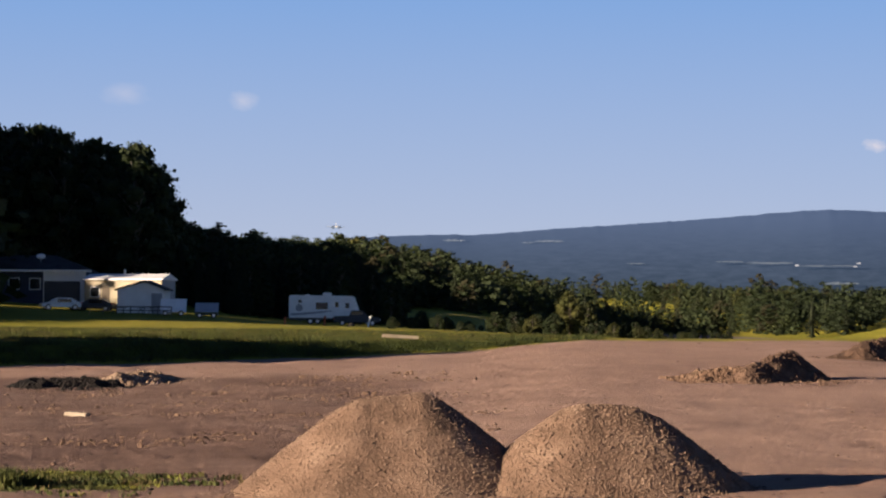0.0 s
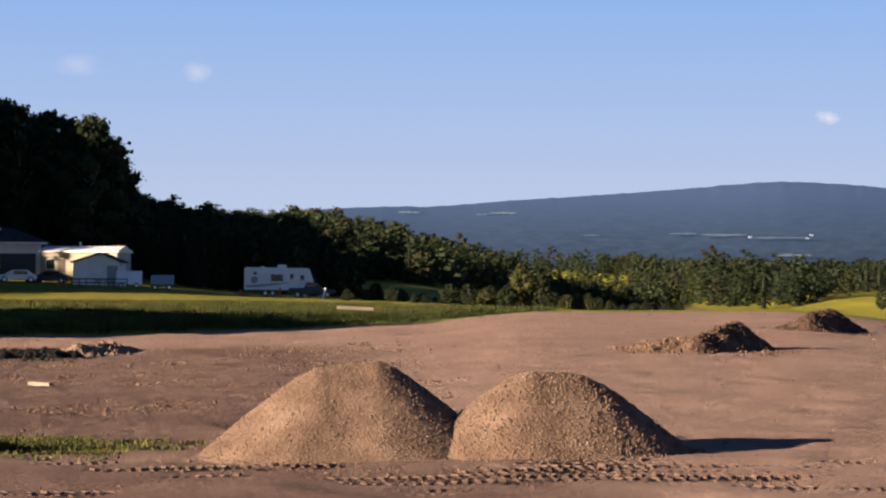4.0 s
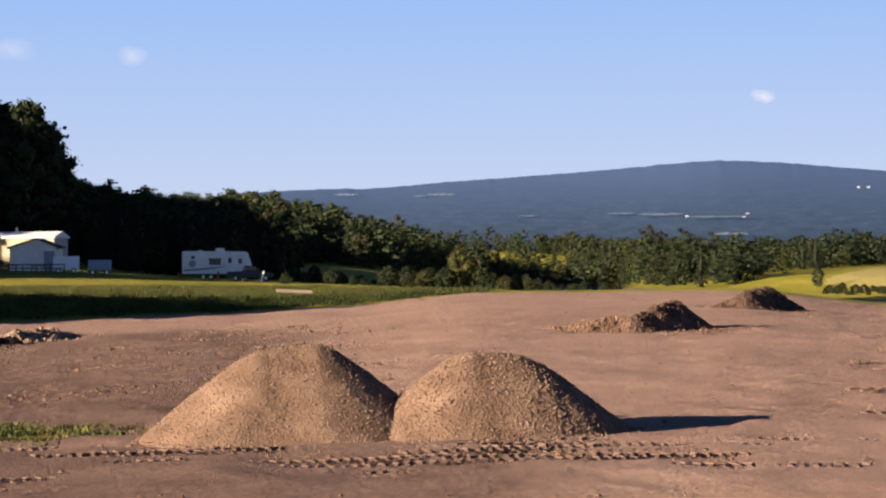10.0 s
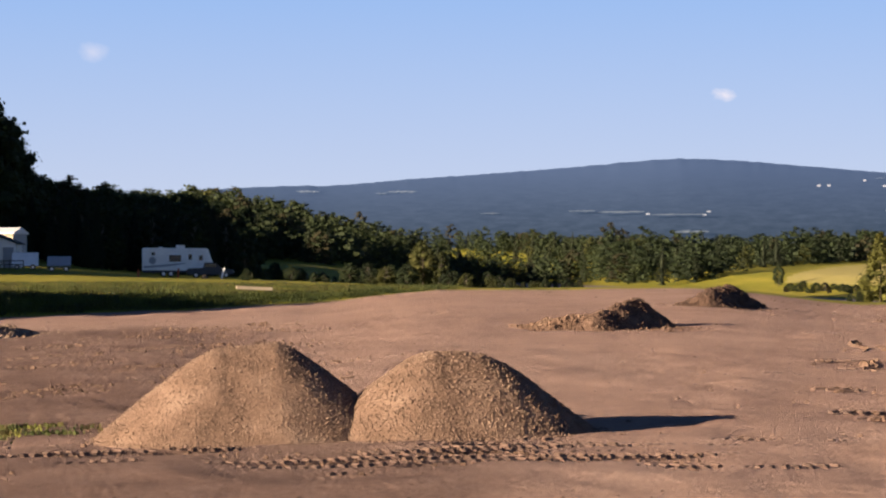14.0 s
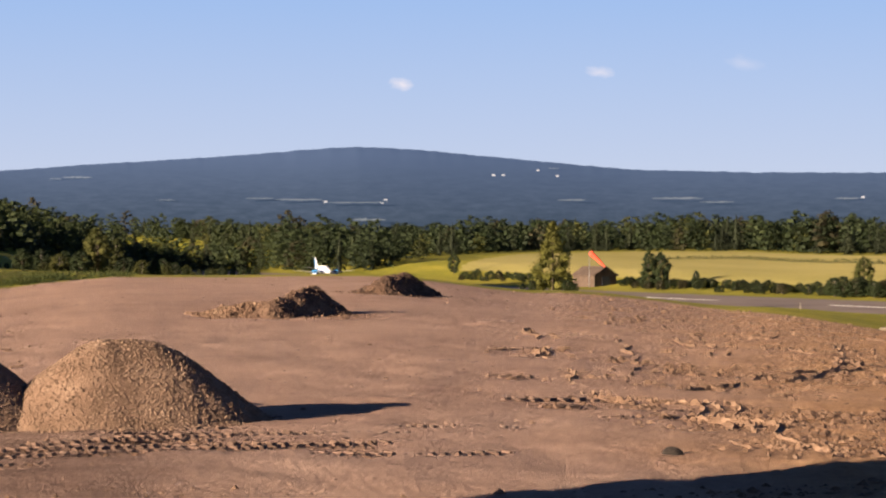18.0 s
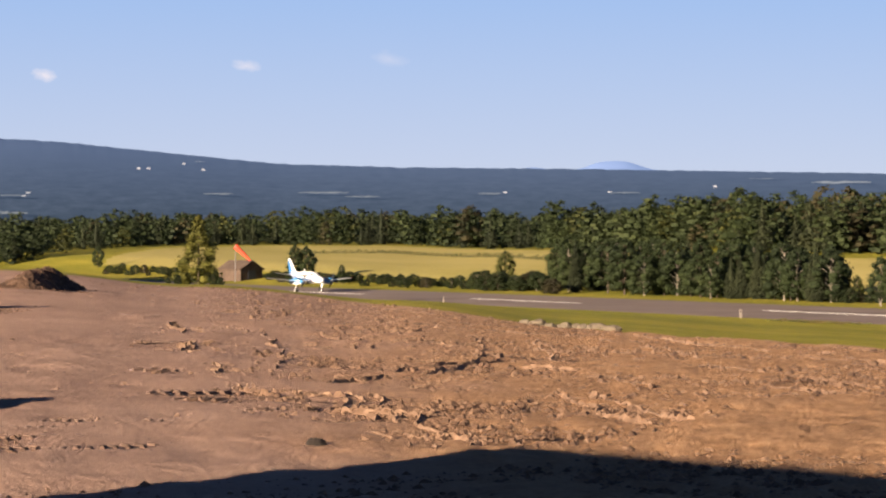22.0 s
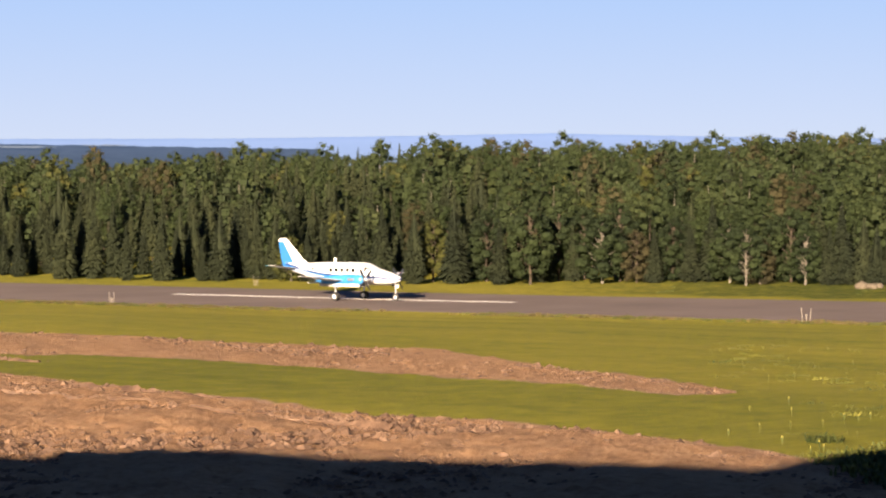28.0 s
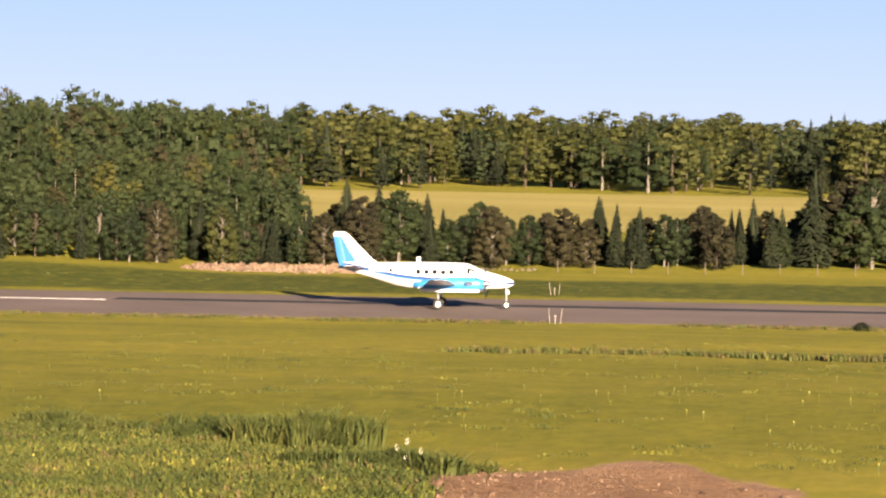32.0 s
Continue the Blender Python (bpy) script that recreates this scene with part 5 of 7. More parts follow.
def tyre_tracks():
    """Rows of raised chevron lugs left by heavy tyres and crawler tracks."""
    rng = np.random.default_rng(5)
    v = np.array([(-1, -1, 0), (1, -1, 0), (1, 1, 0), (-1, 1, 0), (-0.9, -0.1, 1), (0.9, -0.1, 1), (0.9, 0.55, 0.9), (-0.9, 0.55, 0.9)], float)
    f = np.array([(0, 1, 5, 4), (1, 2, 6, 5), (2, 3, 7, 6), (3, 0, 4, 7), (4, 5, 6, 7)])
    kinds = [(v * np.array([0.12, 0.045, 1.0]) + rng.uniform(-0.012, 0.012, (8, 3)), f, (np.zeros(5, int), [TREAD_SHADE])) for _ in range(5)]
    runs = []
    for az0, r0, az1, r1, wide in ((-11, 35.2, 9, 35.6, 0.4), (-11, 33.4, 4, 34.2, 0.4), (-3, 36.6, 12, 36.0, 0.35), (5, 34.6, 16, 35.6, 0.4), (0, 31.6, 14, 32.4, 0.35), (-11, 31.8, -3, 32.0, 0.4),
                                  (13.13, 85.8, 14.07, 87.0, 0.3), (12.98, 68.5, 15.44, 70.5, 0.3), (13.41, 64.9, 14.57, 65.6, 0.3), (12.39, 59.5, 14.43, 60.6, 0.3), (12.18, 56.9, 14.28, 56.6, 0.3), (13.63, 51.4, 14.5, 50.9, 0.3), (13.91, 44.2, 16.58, 44.1, 0.3), (14.56, 42.6, 16.0, 42.2, 0.3), (16.58, 40.1, 17.29, 39.8, 0.3), (16.57, 34.5, 18.57, 34.3, 0.3), (16.8, 43, 18.4, 41.4, 0.4), (16.9, 41.8, 18.4, 40.3, 0.4), (23, 62, 29, 59, 0.6), (25, 59, 30, 54, 0.6),
                                  (-11, 34.4, 6, 35.0, 0.3), (-6, 32.6, 8, 33.2, 0.3), (-11, 36.8, -3.5, 36.4, 0.3), (3, 33.4, 15, 34.2, 0.3), (-11, 37.6, -5.4, 37.9, 0.3), (-11, 36.0, 1, 36.6, 0.35), (-11, 30.6, 6, 30.9, 0.35), (6, 36.8, 14.5, 37.2, 0.3), (14, 37.4, 19, 36.6, 0.35)):
        runs.append((bearing(az0, r0), bearing(az1, r1), wide))
    spots = []
    for a, b, wide in runs:
        way = (b - a).normalized()
        turn = math.atan2(way.y, way.x)
        big = 1.0 if a.length < 40.2 else 1.45
        n = int((b - a).length / (0.19 * big))
        for i in range(n):
            if noise.noise(Vector((i * 0.06, a.x, a.y))) < (-0.12 if big == 1 else -0.4):
                continue
            p = a + way * (i * (b - a).length / n + rng.uniform(-0.02, 0.02))
            p += Vector((-way.y, way.x, 0)) * 0.35 * noise.noise(Vector((i * 0.02, 4.0, a.x)))
            deep = 0.6 + 0.5 * noise.noise(Vector((i * 0.11, 2.0, a.y)))
            for s in (-1, 1):
                q = p + Vector((-way.y, way.x, 0)) * s * wide * 0.42 + way * 0.1 * s
                spots.append((int(rng.integers(5)), q.x, q.y, float(land(q.x, q.y)) - 0.012, turn + math.pi / 2 + s * 0.35 + rng.uniform(-0.06, 0.06), rng.uniform(0.85, 1.15) * big, 0.046 * deep * rng.uniform(0.5, 1.5) * big))
    return scatter("tyre_tracks", kinds, spots, "ridged tyre and crawler tracks pressed into bare earth", "tracks")


tyre_tracks()


# ---- the building that shades the foreground ----
def shading_building():
    hall = empty("building", Matrix.Translation((0, 0, 0)) @ pose(0, 0, 0, 0, 0, 26.0), "plain pale two-storey hall with a gabled end", "building")
    hall.matrix_world = pose(0, 0, 3.5, 0, 0, 90 - 64)
    part("wall", boxes((-13, -2.6, -1.0, 21.0, -0.5, 6.45)), CREAM, hall)
    bm = bmesh.new()
    prism(bm, [(-1.0, 6.45), (3.6, 6.45), (0.9, 7.85)], "x", -12.9, -2.6)
    part("gable", bm, CREAM, hall)
    part("parapet", boxes((-3.0, -2.58, 2.9, 11.6, 6.4, 6.7)), CREAM, hall)
    bm = bmesh.new()
    prism(bm, [(-13.2, 6.47), (-2.5, 6.47), (-7.8, 7.3)], "y", 4.0, 20.6)
    part("roof", bm, SHINGLE, hall)


shading_building()

# ---- houses, camper and clutter on the rise ----


def ground_pose(az, r, turn=0.0, lift=0.0):
    p = bearing(az, r)
    return pose(p.x, p.y, float(land(p.x, p.y)) + lift, 0, 0, turn)


def window_part(parent, x0, x1, z0, z1, y, glass=None):
    """A window in a wall that faces -y: frame and pane."""
    frame_part = part("window", boxes((x0 - 0.07, x1 + 0.07, y - 0.05, y + 0.04, z0 - 0.07, z0), (x0 - 0.07, x1 + 0.07, y - 0.05, y + 0.04, z1, z1 + 0.07),
                                     (x0 - 0.07, x0, y - 0.05, y + 0.04, z0, z1), (x1, x1 + 0.07, y - 0.05, y + 0.04, z0, z1)), WHITE, parent)
    part("pane", boxes((x0, x1, y - 0.02, y + 0.02, z0, z1)), glass or GLASS_DARK, frame_part)


def mobile_home():
    home = empty("mobile_home", ground_pose(-7.95, 268, -14), "long cream-sided mobile home with a low tin roof", "house")
    part("wall", boxes((-5.2, 4.6, -2.2, 2.2, 0.5, 3.5), bevel=0.03), CREAM, home)
    part("skirting", boxes((-5.1, 4.5, -2.1, 2.1, -0.6, 0.5)), WOOD_GREY, home)
    bm = bmesh.new()
    prism(bm, [(-2.5, 3.45), (2.5, 3.45), (2.5, 3.6), (0, 4.25), (-2.5, 3.6)], "x", -5.4, 4.8)
    part("roof", bm, TIN, home)
    for x in (-4.4, -0.6, 2.6):
        window_part(home, x, x + 1.1, 1.5, 2.6, -2.2)
    part("door", boxes((-2.9, -2.0, -2.26, -2.18, 0.6, 2.7)), WOOD_GREY, home)
    # grey sheet that puts the shade onto the cream end wall
    part("end_shade_panel", boxes((4.6, 4.66, -2.1, 2.1, 0.5, 3.4)), GREY, home, "end wall coloured grey for its shade")
    bm = bmesh.new()
    rod(bm, (-1.1, 0.3, 4.0), (-1.1, 0.3, 4.75), 0.16)
    part("flue", bm, STEEL, home)
    # the small gabled shed before it
    shed = empty("shed", ground_pose(-7.65, 256, -3), "small pale gabled shed with a dark roof", "shed")
    bm = bmesh.new()
    prism(bm, [(-2.7, -0.4), (2.7, -0.4), (2.7, 2.6), (0.4, 3.5), (-2.7, 2.6)], "y", -1.8, 1.8)
    part("wall", bm, WHITE, shed)
    bm = bmesh.new()
    prism(bm, [(-3.0, 2.5), (0.4, 3.55), (3.0, 2.52), (3.0, 2.66), (0.4, 3.7), (-3.0, 2.66)], "y", -2.1, 2.1)
    part("roof", bm, SHINGLE, shed)
    part("door", boxes((1.2, 2.4, -1.86, -1.78, -0.3, 2.2)), GREY, shed)


def navy_house():
    house = empty("house", ground_pose(-11.15, 272, 4, -1.6), "dark navy-sided house with a white trim and dark hip roof", "house")
    part("wall", boxes((-9, 9.6, 0, 9, -0.6, 5.3)), NAVY, house)
    part("white_wall", boxes((4.6, 9.66, -0.08, 0.02, -0.4, 5.2)), WHITE, house, "white-sided bay at the house's end")
    # dark sheet that stands in for the shade of a porch opening
    part("porch_shade_panel", boxes((4.7, 9.0, -0.14, -0.06, 1.4, 4.1)), DARK, house, "wide dark panel in place of a shaded porch opening")
    bm = bmesh.new()
    loft(bm, [[(-9.8, -0.7, 5.25), (10.4, -0.7, 5.25), (10.4, 9.7, 5.25), (-9.8, 9.7, 5.25)], [(-9.8, -0.7, 5.42), (10.4, -0.7, 5.42), (10.4, 9.7, 5.42), (-9.8, 9.7, 5.42)],
              [(-5, 4.3, 7.3), (5.6, 4.3, 7.3), (5.6, 4.7, 7.3), (-5, 4.7, 7.3)]])
    part("roof", bm, SHINGLE, house)
    part("fascia", boxes((-9.8, 10.4, -0.76, -0.68, 5.2, 5.45)), WHITE, house)
    for x in (-3.5, 0.5, 3.0):
        window_part(house, x, x + 1.2, 3.1, 4.4, 0)
    dish = empty("satellite_dish", ground_pose(-10.25, 273.5, 20, 0), "small round white satellite dish on the roof", "satellite dish")
    dish.location.z = float(land(*bearing(-10.25, 273.5).xy)) + 5.1
    bm = bmesh.new()
    bmesh.ops.create_uvsphere(bm, u_segments=20, v_segments=10, radius=0.75)
    bmesh.ops.delete(bm, geom=[v for v in bm.verts if v.co.y > -0.35], context="VERTS")
    bmesh.ops.transform(bm, verts=bm.verts, matrix=pose(0, 0.3, 0.5, -35) @ Matrix.Diagonal((0.9, 0.7, 0.62, 1)))
    bmesh.ops.solidify(bm, geom=bm.faces, thickness=0.04)
    part("reflector", bm, WHITE, dish)
    bm = bmesh.new()
    rod(bm, (0, 0.1, -0.8), (0, 0.1, 0.45), 0.05)
    part("mast", bm, STEEL, dish)


def wheel(parent, x, y, r, wide, name="wheel"):
    bm = bmesh.new()
    rod(bm, (x, y - wide / 2, r), (x, y + wide / 2, r), r, sides=20)
    tyre = part(name, bm, RUBBER, parent)
    bm = bmesh.new()
    rod(bm, (x, y - wide / 2 - 0.02, r), (x, y + wide / 2 + 0.02, r), r * 0.55, sides=16)
    part("rim", bm, STEEL, tyre)


def camper():
    rv = empty("camper", ground_pose(-3.05, 262, 2), "white travel trailer with dark windows and grey graphics", "camper")
    bm = bmesh.new()
    prism(bm, [(-4.1, 0.75), (3.1, 0.7), (4.05, 1.0), (4.15, 1.5), (3.6, 3.2), (3.3, 3.32), (-3.9, 3.4), (-4.1, 3.3)], "y", -1.25, 1.25)
    bmesh.ops.bevel(bm, geom=list(bm.edges), offset=0.06, segments=2, affect="EDGES")
    part("body", bm, WHITE, rv)
    for x0, x1, z0, z1 in ((-0.95, 0.45, 1.75, 2.55), (2.5, 2.95, 1.9, 2.5), (-3.0, -2.6, 2.5, 2.85)):
        window_part(rv, x0, x1, z0, z1, -1.26)
    part("door", boxes((1.15, 1.85, -1.3, -1.24, 0.95, 2.85), bevel=0.01), WHITE, rv)
    part("door_window", boxes((1.3, 1.7, -1.32, -1.28, 2.0, 2.6)), GLASS_DARK, rv)
    bm = bmesh.new()
    prism(bm, [(-3.9, 1.0), (-1.6, 1.15), (0.9, 1.5), (1.0, 1.62), (-1.2, 1.45), (-3.9, 1.25)], "y", -1.275, -1.24)
    part("graphic_stripe", bm, GREY, rv, "grey swoosh along the side")
    bm = bmesh.new()
    rod(bm, (-2.9, -1.28, 1.9), (-2.9, -1.2, 1.9), 0.42, sides=20)
    part("graphic_disc", bm, GREY, rv, "round grey emblem")
    part("roof_unit", boxes((-0.2, 0.9, -0.45, 0.45, 3.36, 3.72), bevel=0.08), WHITE, rv)
    part("roof_vent", boxes((-2.2, -1.7, -0.25, 0.25, 3.38, 3.52), bevel=0.03), WHITE, rv)
    part("chassis", boxes((-4.0, 3.6, -1.0, 1.0, 0.5, 0.74)), DARK, rv)
    for x in (-1.6, -0.75):
        for y in (-1.05, 1.05):
            wheel(rv, x, y, 0.36, 0.22)
    part("hitch", boxes((3.4, 5.2, -0.08, 0.08, 0.5, 0.62)), DARK, rv)
    part("jack", boxes((4.9, 5.02, -0.06, 0.06, 0.0, 1.0)), STEEL, rv)


def car(name, az, r, turn, outline, wide, mat, label, wheels=(-1.5, 1.5)):
    """A car from its side outline, with glass, wheels and lights."""
    auto = empty(name, ground_pose(az, r, turn), label, "car")
    bm = bmesh.new()
    prism(bm, outline, "y", -wide / 2, wide / 2)
    bmesh.ops.bevel(bm, geom=list(bm.edges), offset=0.07, segments=2, affect="EDGES")
    part("body", bm, mat, auto)
    top = max(v for _, v in outline)
    xs = [u for u, v in outline if v > top - 0.1]
    x0, x1 = min(xs), max(xs)
    part("side_window", boxes((x0, x1, -wide / 2 - 0.012, wide / 2 + 0.012, top - 0.52, top - 0.12)), GLASS_DARK, auto)
    for x in wheels:
        for s in (-1, 1):
            wheel(auto, x, s * (wide / 2 - 0.1), 0.34, 0.22)
    front = max(u for u, _ in outline)
    for s in (-1, 1):
        part("headlight", boxes((front - 0.06, front + 0.02, s * wide * 0.36 - 0.15, s * wide * 0.36 + 0.15, 0.62, 0.8)), WHITE, auto)
        back = min(u for u, _ in outline)
        part("tail_light", boxes((back - 0.02, back + 0.05, s * wide * 0.4 - 0.1, s * wide * 0.4 + 0.1, 0.7, 0.95)), RED_FABRIC, auto)
    return auto


PICKUP = [(-2.7, 0.4), (2.6, 0.4), (2.65, 0.95), (1.3, 1.1), (0.6, 1.75), (-0.7, 1.78), (-0.9, 1.15), (-2.7, 1.1)]
SEDAN = [(-2.2, 0.35), (2.2, 0.35), (2.25, 0.75), (1.2, 0.95), (0.45, 1.42), (-1.1, 1.42), (-1.8, 0.98), (-2.25, 0.85)]


def camp_clutter():
    car("pickup_truck", -2.2, 256, 3, PICKUP, 1.9, DARK, "dark pickup truck parked beside the camper", (-1.7, 1.75))
    car("car", -9.75, 256, 200, SEDAN, 1.75, WHITE, "pale sedan parked before the navy house")
    car("car", -8.9, 258, 175, SEDAN, 1.75, DARK, "dark car parked between the houses")
    # two raised-deck utility trailers
    for az, wide, tilt, mat, label in ((-6.9, 2.9, 55, WHITE, "small trailer with a pale tilted deck"), (-6.05, 2.6, 35, GREY, "low trailer with a grey tilted deck")):
        t = empty("utility_trailer", ground_pose(az, 250, 4), label, "trailer")
        bm = bmesh.new()
        box(bm, -wide / 2, wide / 2, -0.9, 0.9, -0.05, 0.05, pose(0, 0, 1.15, tilt))
        part("deck", bm, mat, t)
        part("frame", boxes((-wide / 2, wide / 2, -0.5, 0.5, 0.35, 0.5)), DARK, t)
        for s in (-1, 1):
            wheel(t, s * wide * 0.3, -0.55, 0.3, 0.18)
        bm = bmesh.new()
        rod(bm, (0, 0.2, 0.45), (0, 0.2, 1.2), 0.05)
        part("prop", bm, STEEL, t)
    # a rail fence before the mobile home
    fence = empty("rail_fence", ground_pose(-8.0, 247, 2), "low weathered wooden rail fence", "fence")
    for i in range(7):
        part("post", boxes((-4.5 + i * 1.5, -4.4 + i * 1.5, -0.05, 0.05, -0.3, 1.0)), WOOD_GREY, fence)
    for z in (0.45, 0.85):
        part("rail", boxes((-4.5, 4.6, -0.09, -0.055, z, z + 0.12)), WOOD_GREY, fence)
    for az, turn, lean in ((-8.3, 10, 0), (-7.6, -15, 0)):
        table = empty("picnic_table", ground_pose(az, 249.5, turn), "weathered wooden picnic table", "table")
        part("tabletop", boxes((-0.9, 0.9, -0.38, 0.38, 0.72, 0.78)), WOOD_GREY, table)
        for s in (-1, 1):
            part("bench", boxes((-0.9, 0.9, s * 0.72 - 0.13, s * 0.72 + 0.13, 0.42, 0.47)), WOOD_GREY, table)
            bm = bmesh.new()
            rod(bm, (s * 0.6, -0.7, 0), (s * 0.6, -0.15, 0.74), 0.045)
            rod(bm, (s * 0.6, 0.7, 0), (s * 0.6, 0.15, 0.74), 0.045)
            part("trestle", bm, WOOD_GREY, table)
    for az, r, lean, mat, label, tall in ((-3.04, 246, 3, ORANGE, "orange marker post in the grass", 1.1), (-1.93, 246, 14, WHITE, "leaning white marker post in the grass", 1.3),
                                          (-4.05, 248, 0, ORANGE, "short orange marker post", 0.8)):
        p = bearing(az, r)
        post = tagged(new("marker_post"), label, "post")
        post.matrix_world = pose(p.x, p.y, float(land(p.x, p.y)) - 0.1, 0, lean, 0)
        part("stake", boxes((-0.11, 0.11, -0.05, 0.05, -0.1, tall), bevel=0.02), mat, post)
        part("cap", boxes((-0.12, 0.12, -0.06, 0.06, tall, tall + 0.06)), mat, post)
    # pale planks lying about, and a made-up silo for a white hut among the trees of the hillside
    for az, r, turn, long in ((-1.08, 147, 8, 2.4), (-9.16, 69, -20, 0.75)):
        p = bearing(az, r)
        plank = tagged(part("plank", boxes((-long / 2, long / 2, -0.14, 0.14, 0.0, 0.09 + 0.05 * long), bevel=0.02), PLANK), "pale wooden plank lying on the ground", "plank")
        plank.matrix_world = pose(p.x, p.y, float(land(p.x, p.y)) + (0.15 if r > 100 else 0.02), 2, 3, turn)
    p = bearing(-1.58, 640)
    silo = empty("silo", pose(p.x, p.y, float(land(p.x, p.y)) - 0.3), "white tower standing in for a white hut in the hillside woods", "silo")
    part("shell", rod(bmesh.new(), (0, 0, 0), (0, 0, 27.0 - silo.location.z), 0.75, 0.75, 20), WHITE, silo)
    part("dome", rod(bmesh.new(), (0, 0, 27.0 - silo.location.z), (0, 0, 27.6 - silo.location.z), 0.75, 0.15, 20), TIN, silo)
    p = bearing(-2.35, 244)
    bm = bmesh.new()
    bmesh.ops.create_icosphere(bm, subdivisions=2, radius=0.38)
    for v in bm.verts:
        v.co *= 1 + 0.25 * noise.noise(v.co * 3)
        v.co.z *= 0.8
    boulder = tagged(part("boulder", bm, ROCK, None, "", True), "pale round boulder in the grass", "boulder")
    boulder.location = p.x, p.y, float(land(p.x, p.y)) + 0.15


mobile_home()
navy_house()
camper()
camp_clutter()


# ---- beside the runway ----


def rock_at(x, y, size, seed, label, group, mat=ROCK):
    rng = np.random.default_rng(seed)
    bm = bmesh.new()
    bmesh.ops.create_icosphere(bm, subdivisions=2, radius=1)
    for v in bm.verts:
        v.co *= 1 + 0.35 * noise.noise(v.co * 1.3 + Vector((seed, 0, 0)))
        v.co = Vector((v.co.x * size, v.co.y * size * 0.9, v.co.z * size * 0.62))
    ob = tagged(part("boulder", bm, mat), label, "boulder", group)
    ob.matrix_world = pose(x, y, float(land(x, y)) + size * 0.25, 0, 0, rng.uniform(0, 360))


def runway_side_things():
    rng = np.random.default_rng(77)
    # pale boulders at the edge of the bare ground
    for i in range(22):
        az = 23.35 + 2.45 * (i + rng.uniform(-0.4, 0.4)) / 21
        p = bearing(az, 111 - 4.5 * (az - 23.4) + rng.uniform(-1.2, 1.2))
        rock_at(p.x, p.y, rng.uniform(0.16, 0.4), 100 + i, "pale boulder in a row at the edge of the grass", "boulder row")
    p = bearing(18.0, 32.4)
    rock_at(p.x, p.y, 0.16, 55, "dark clod of earth on the tilled ground", "", BLACK_EARTH)
    # a pale windrow of stones before the far woods
    for i in range(16):
        az = 72.6 + 4.6 * i / 15 + rng.uniform(-0.1, 0.1)
        x, y = wood_point(az, -9 + rng.uniform(-1.5, 1.5))
        rock_at(x, y, rng.uniform(0.16, 0.4), 200 + i, "pale stone in the windrow before the woods", "stone windrow")
    for a0, a1, deep, high in ((72.5, 73.7, -8.5, 0.38), (73.95, 76.9, -8.0, 0.55)):
        mound("stone_windrow", wood_point(a0, deep), wood_point(a1, deep), high, 0.55, 0.5, RUBBLE, int(a0), "long pale windrow of stones and pinkish soil", 1500, RUBBLE, 0.13, 0.3)
    for i in range(18):
        az = 78.6 + 2.6 * i / 17
        x, y = wood_point(az, -3 + rng.uniform(-1, 1))
        rock_at(x, y, rng.uniform(0.15, 0.35), 300 + i, "small pale stone before the tree row", "stone windrow")
    for az, deep, size in ((59.95, -2.0, 0.7), (60.2, -2.4, 0.55), (60.35, -2.2, 0.5), (63.2, -3, 0.35)):
        x, y = wood_point(az, deep)
        rock_at(x, y, size, int(az * 7), "pale stone at the foot of the woods", "stones at the woods")
    # edge lights on paired stakes
    light = None
    for y, side in ((315, -14), (255, -14), (196, -14), (137, -14), (78.3, -14), (21.3, -14.4), (212, 18), (147, 18.2), (83, 18.4), (21.3, 21.5)):
        for x, yy, z in (on_runway(y, side),):
            m = pose(x, yy, float(land(x, yy)) - 0.02, 0, 0, 0)
            if light is None:
                light = empty("runway_light", m, "runway edge light between two pale stakes", "runway light", "runway edge lights")
                for s in (-0.42, 0.0, 0.42):
                    bm = bmesh.new()
                    if s:
                        rod(bm, (0.1 * s, s * 0.7, -0.2), (0.3 * s, s * 1.05, 0.95), 0.026, 0.02, 6)
                        part("stake", bm, STAKE, light)
                    else:
                        rod(bm, (0, 0, -0.2), (0, 0, 0.42), 0.04, 0.03, 8)
                        stem = part("stem", bm, STAKE, light)
                        bm = bmesh.new()
                        bmesh.ops.create_uvsphere(bm, u_segments=12, v_segments=8, radius=0.07)
                        bmesh.ops.translate(bm, verts=bm.verts, vec=(0, 0, 0.47))
                        part("lens", bm, STAKE, stem, "clear domed lens")
            else:
                copy_thing(light, m)
    # fence posts before the tree row
    post = None
    for i, az in enumerate(np.arange(81.8, 92, 0.95)):
        x, y = wood_point(az, -6)
        m = pose(x, y, float(land(x, y)) - 0.05, 0, rng.uniform(-4, 4), 0)
        if post is None:
            post = tagged(new("fence_post"), "pale wooden fence post before the tree row", "post", "fence posts")
            post.matrix_world = m
            bm = bmesh.new()
            rod(bm, (0, 0, -0.2), (0, 0, 1.2), 0.055, 0.05, 8)
            part("shaft", bm, WOOD_GREY, post)
        else:
            copy_thing(post, m)
    # old barn
    x, y = wood_point(16.06, -2)
    barn = empty("barn", pose(x, y, float(land(x, y)) - 0.1, 0, 0, 24), "old weathered barn with a sagging grey roof", "barn")
    bm = bmesh.new()
    prism(bm, [(-2.6, -0.5), (2.6, -0.5), (2.6, 2.2), (0, 3.7), (-2.6, 2.2)], "y", -3.2, 3.2)
    part("wall", bm, BARN_WOOD, barn)
    for s in (-1, 1):
        bm = bmesh.new()
        prism(bm, [(s * 2.95, 1.98), (0, 3.68), (0, 3.84), (s * 2.95, 2.14)], "y", -3.5, 3.5)
        part("roof_slope", bm, BARN_WOOD, barn)
    part("door", boxes((-0.9, 0.9, -3.28, -3.18, -0.3, 1.9)), DARK, barn)
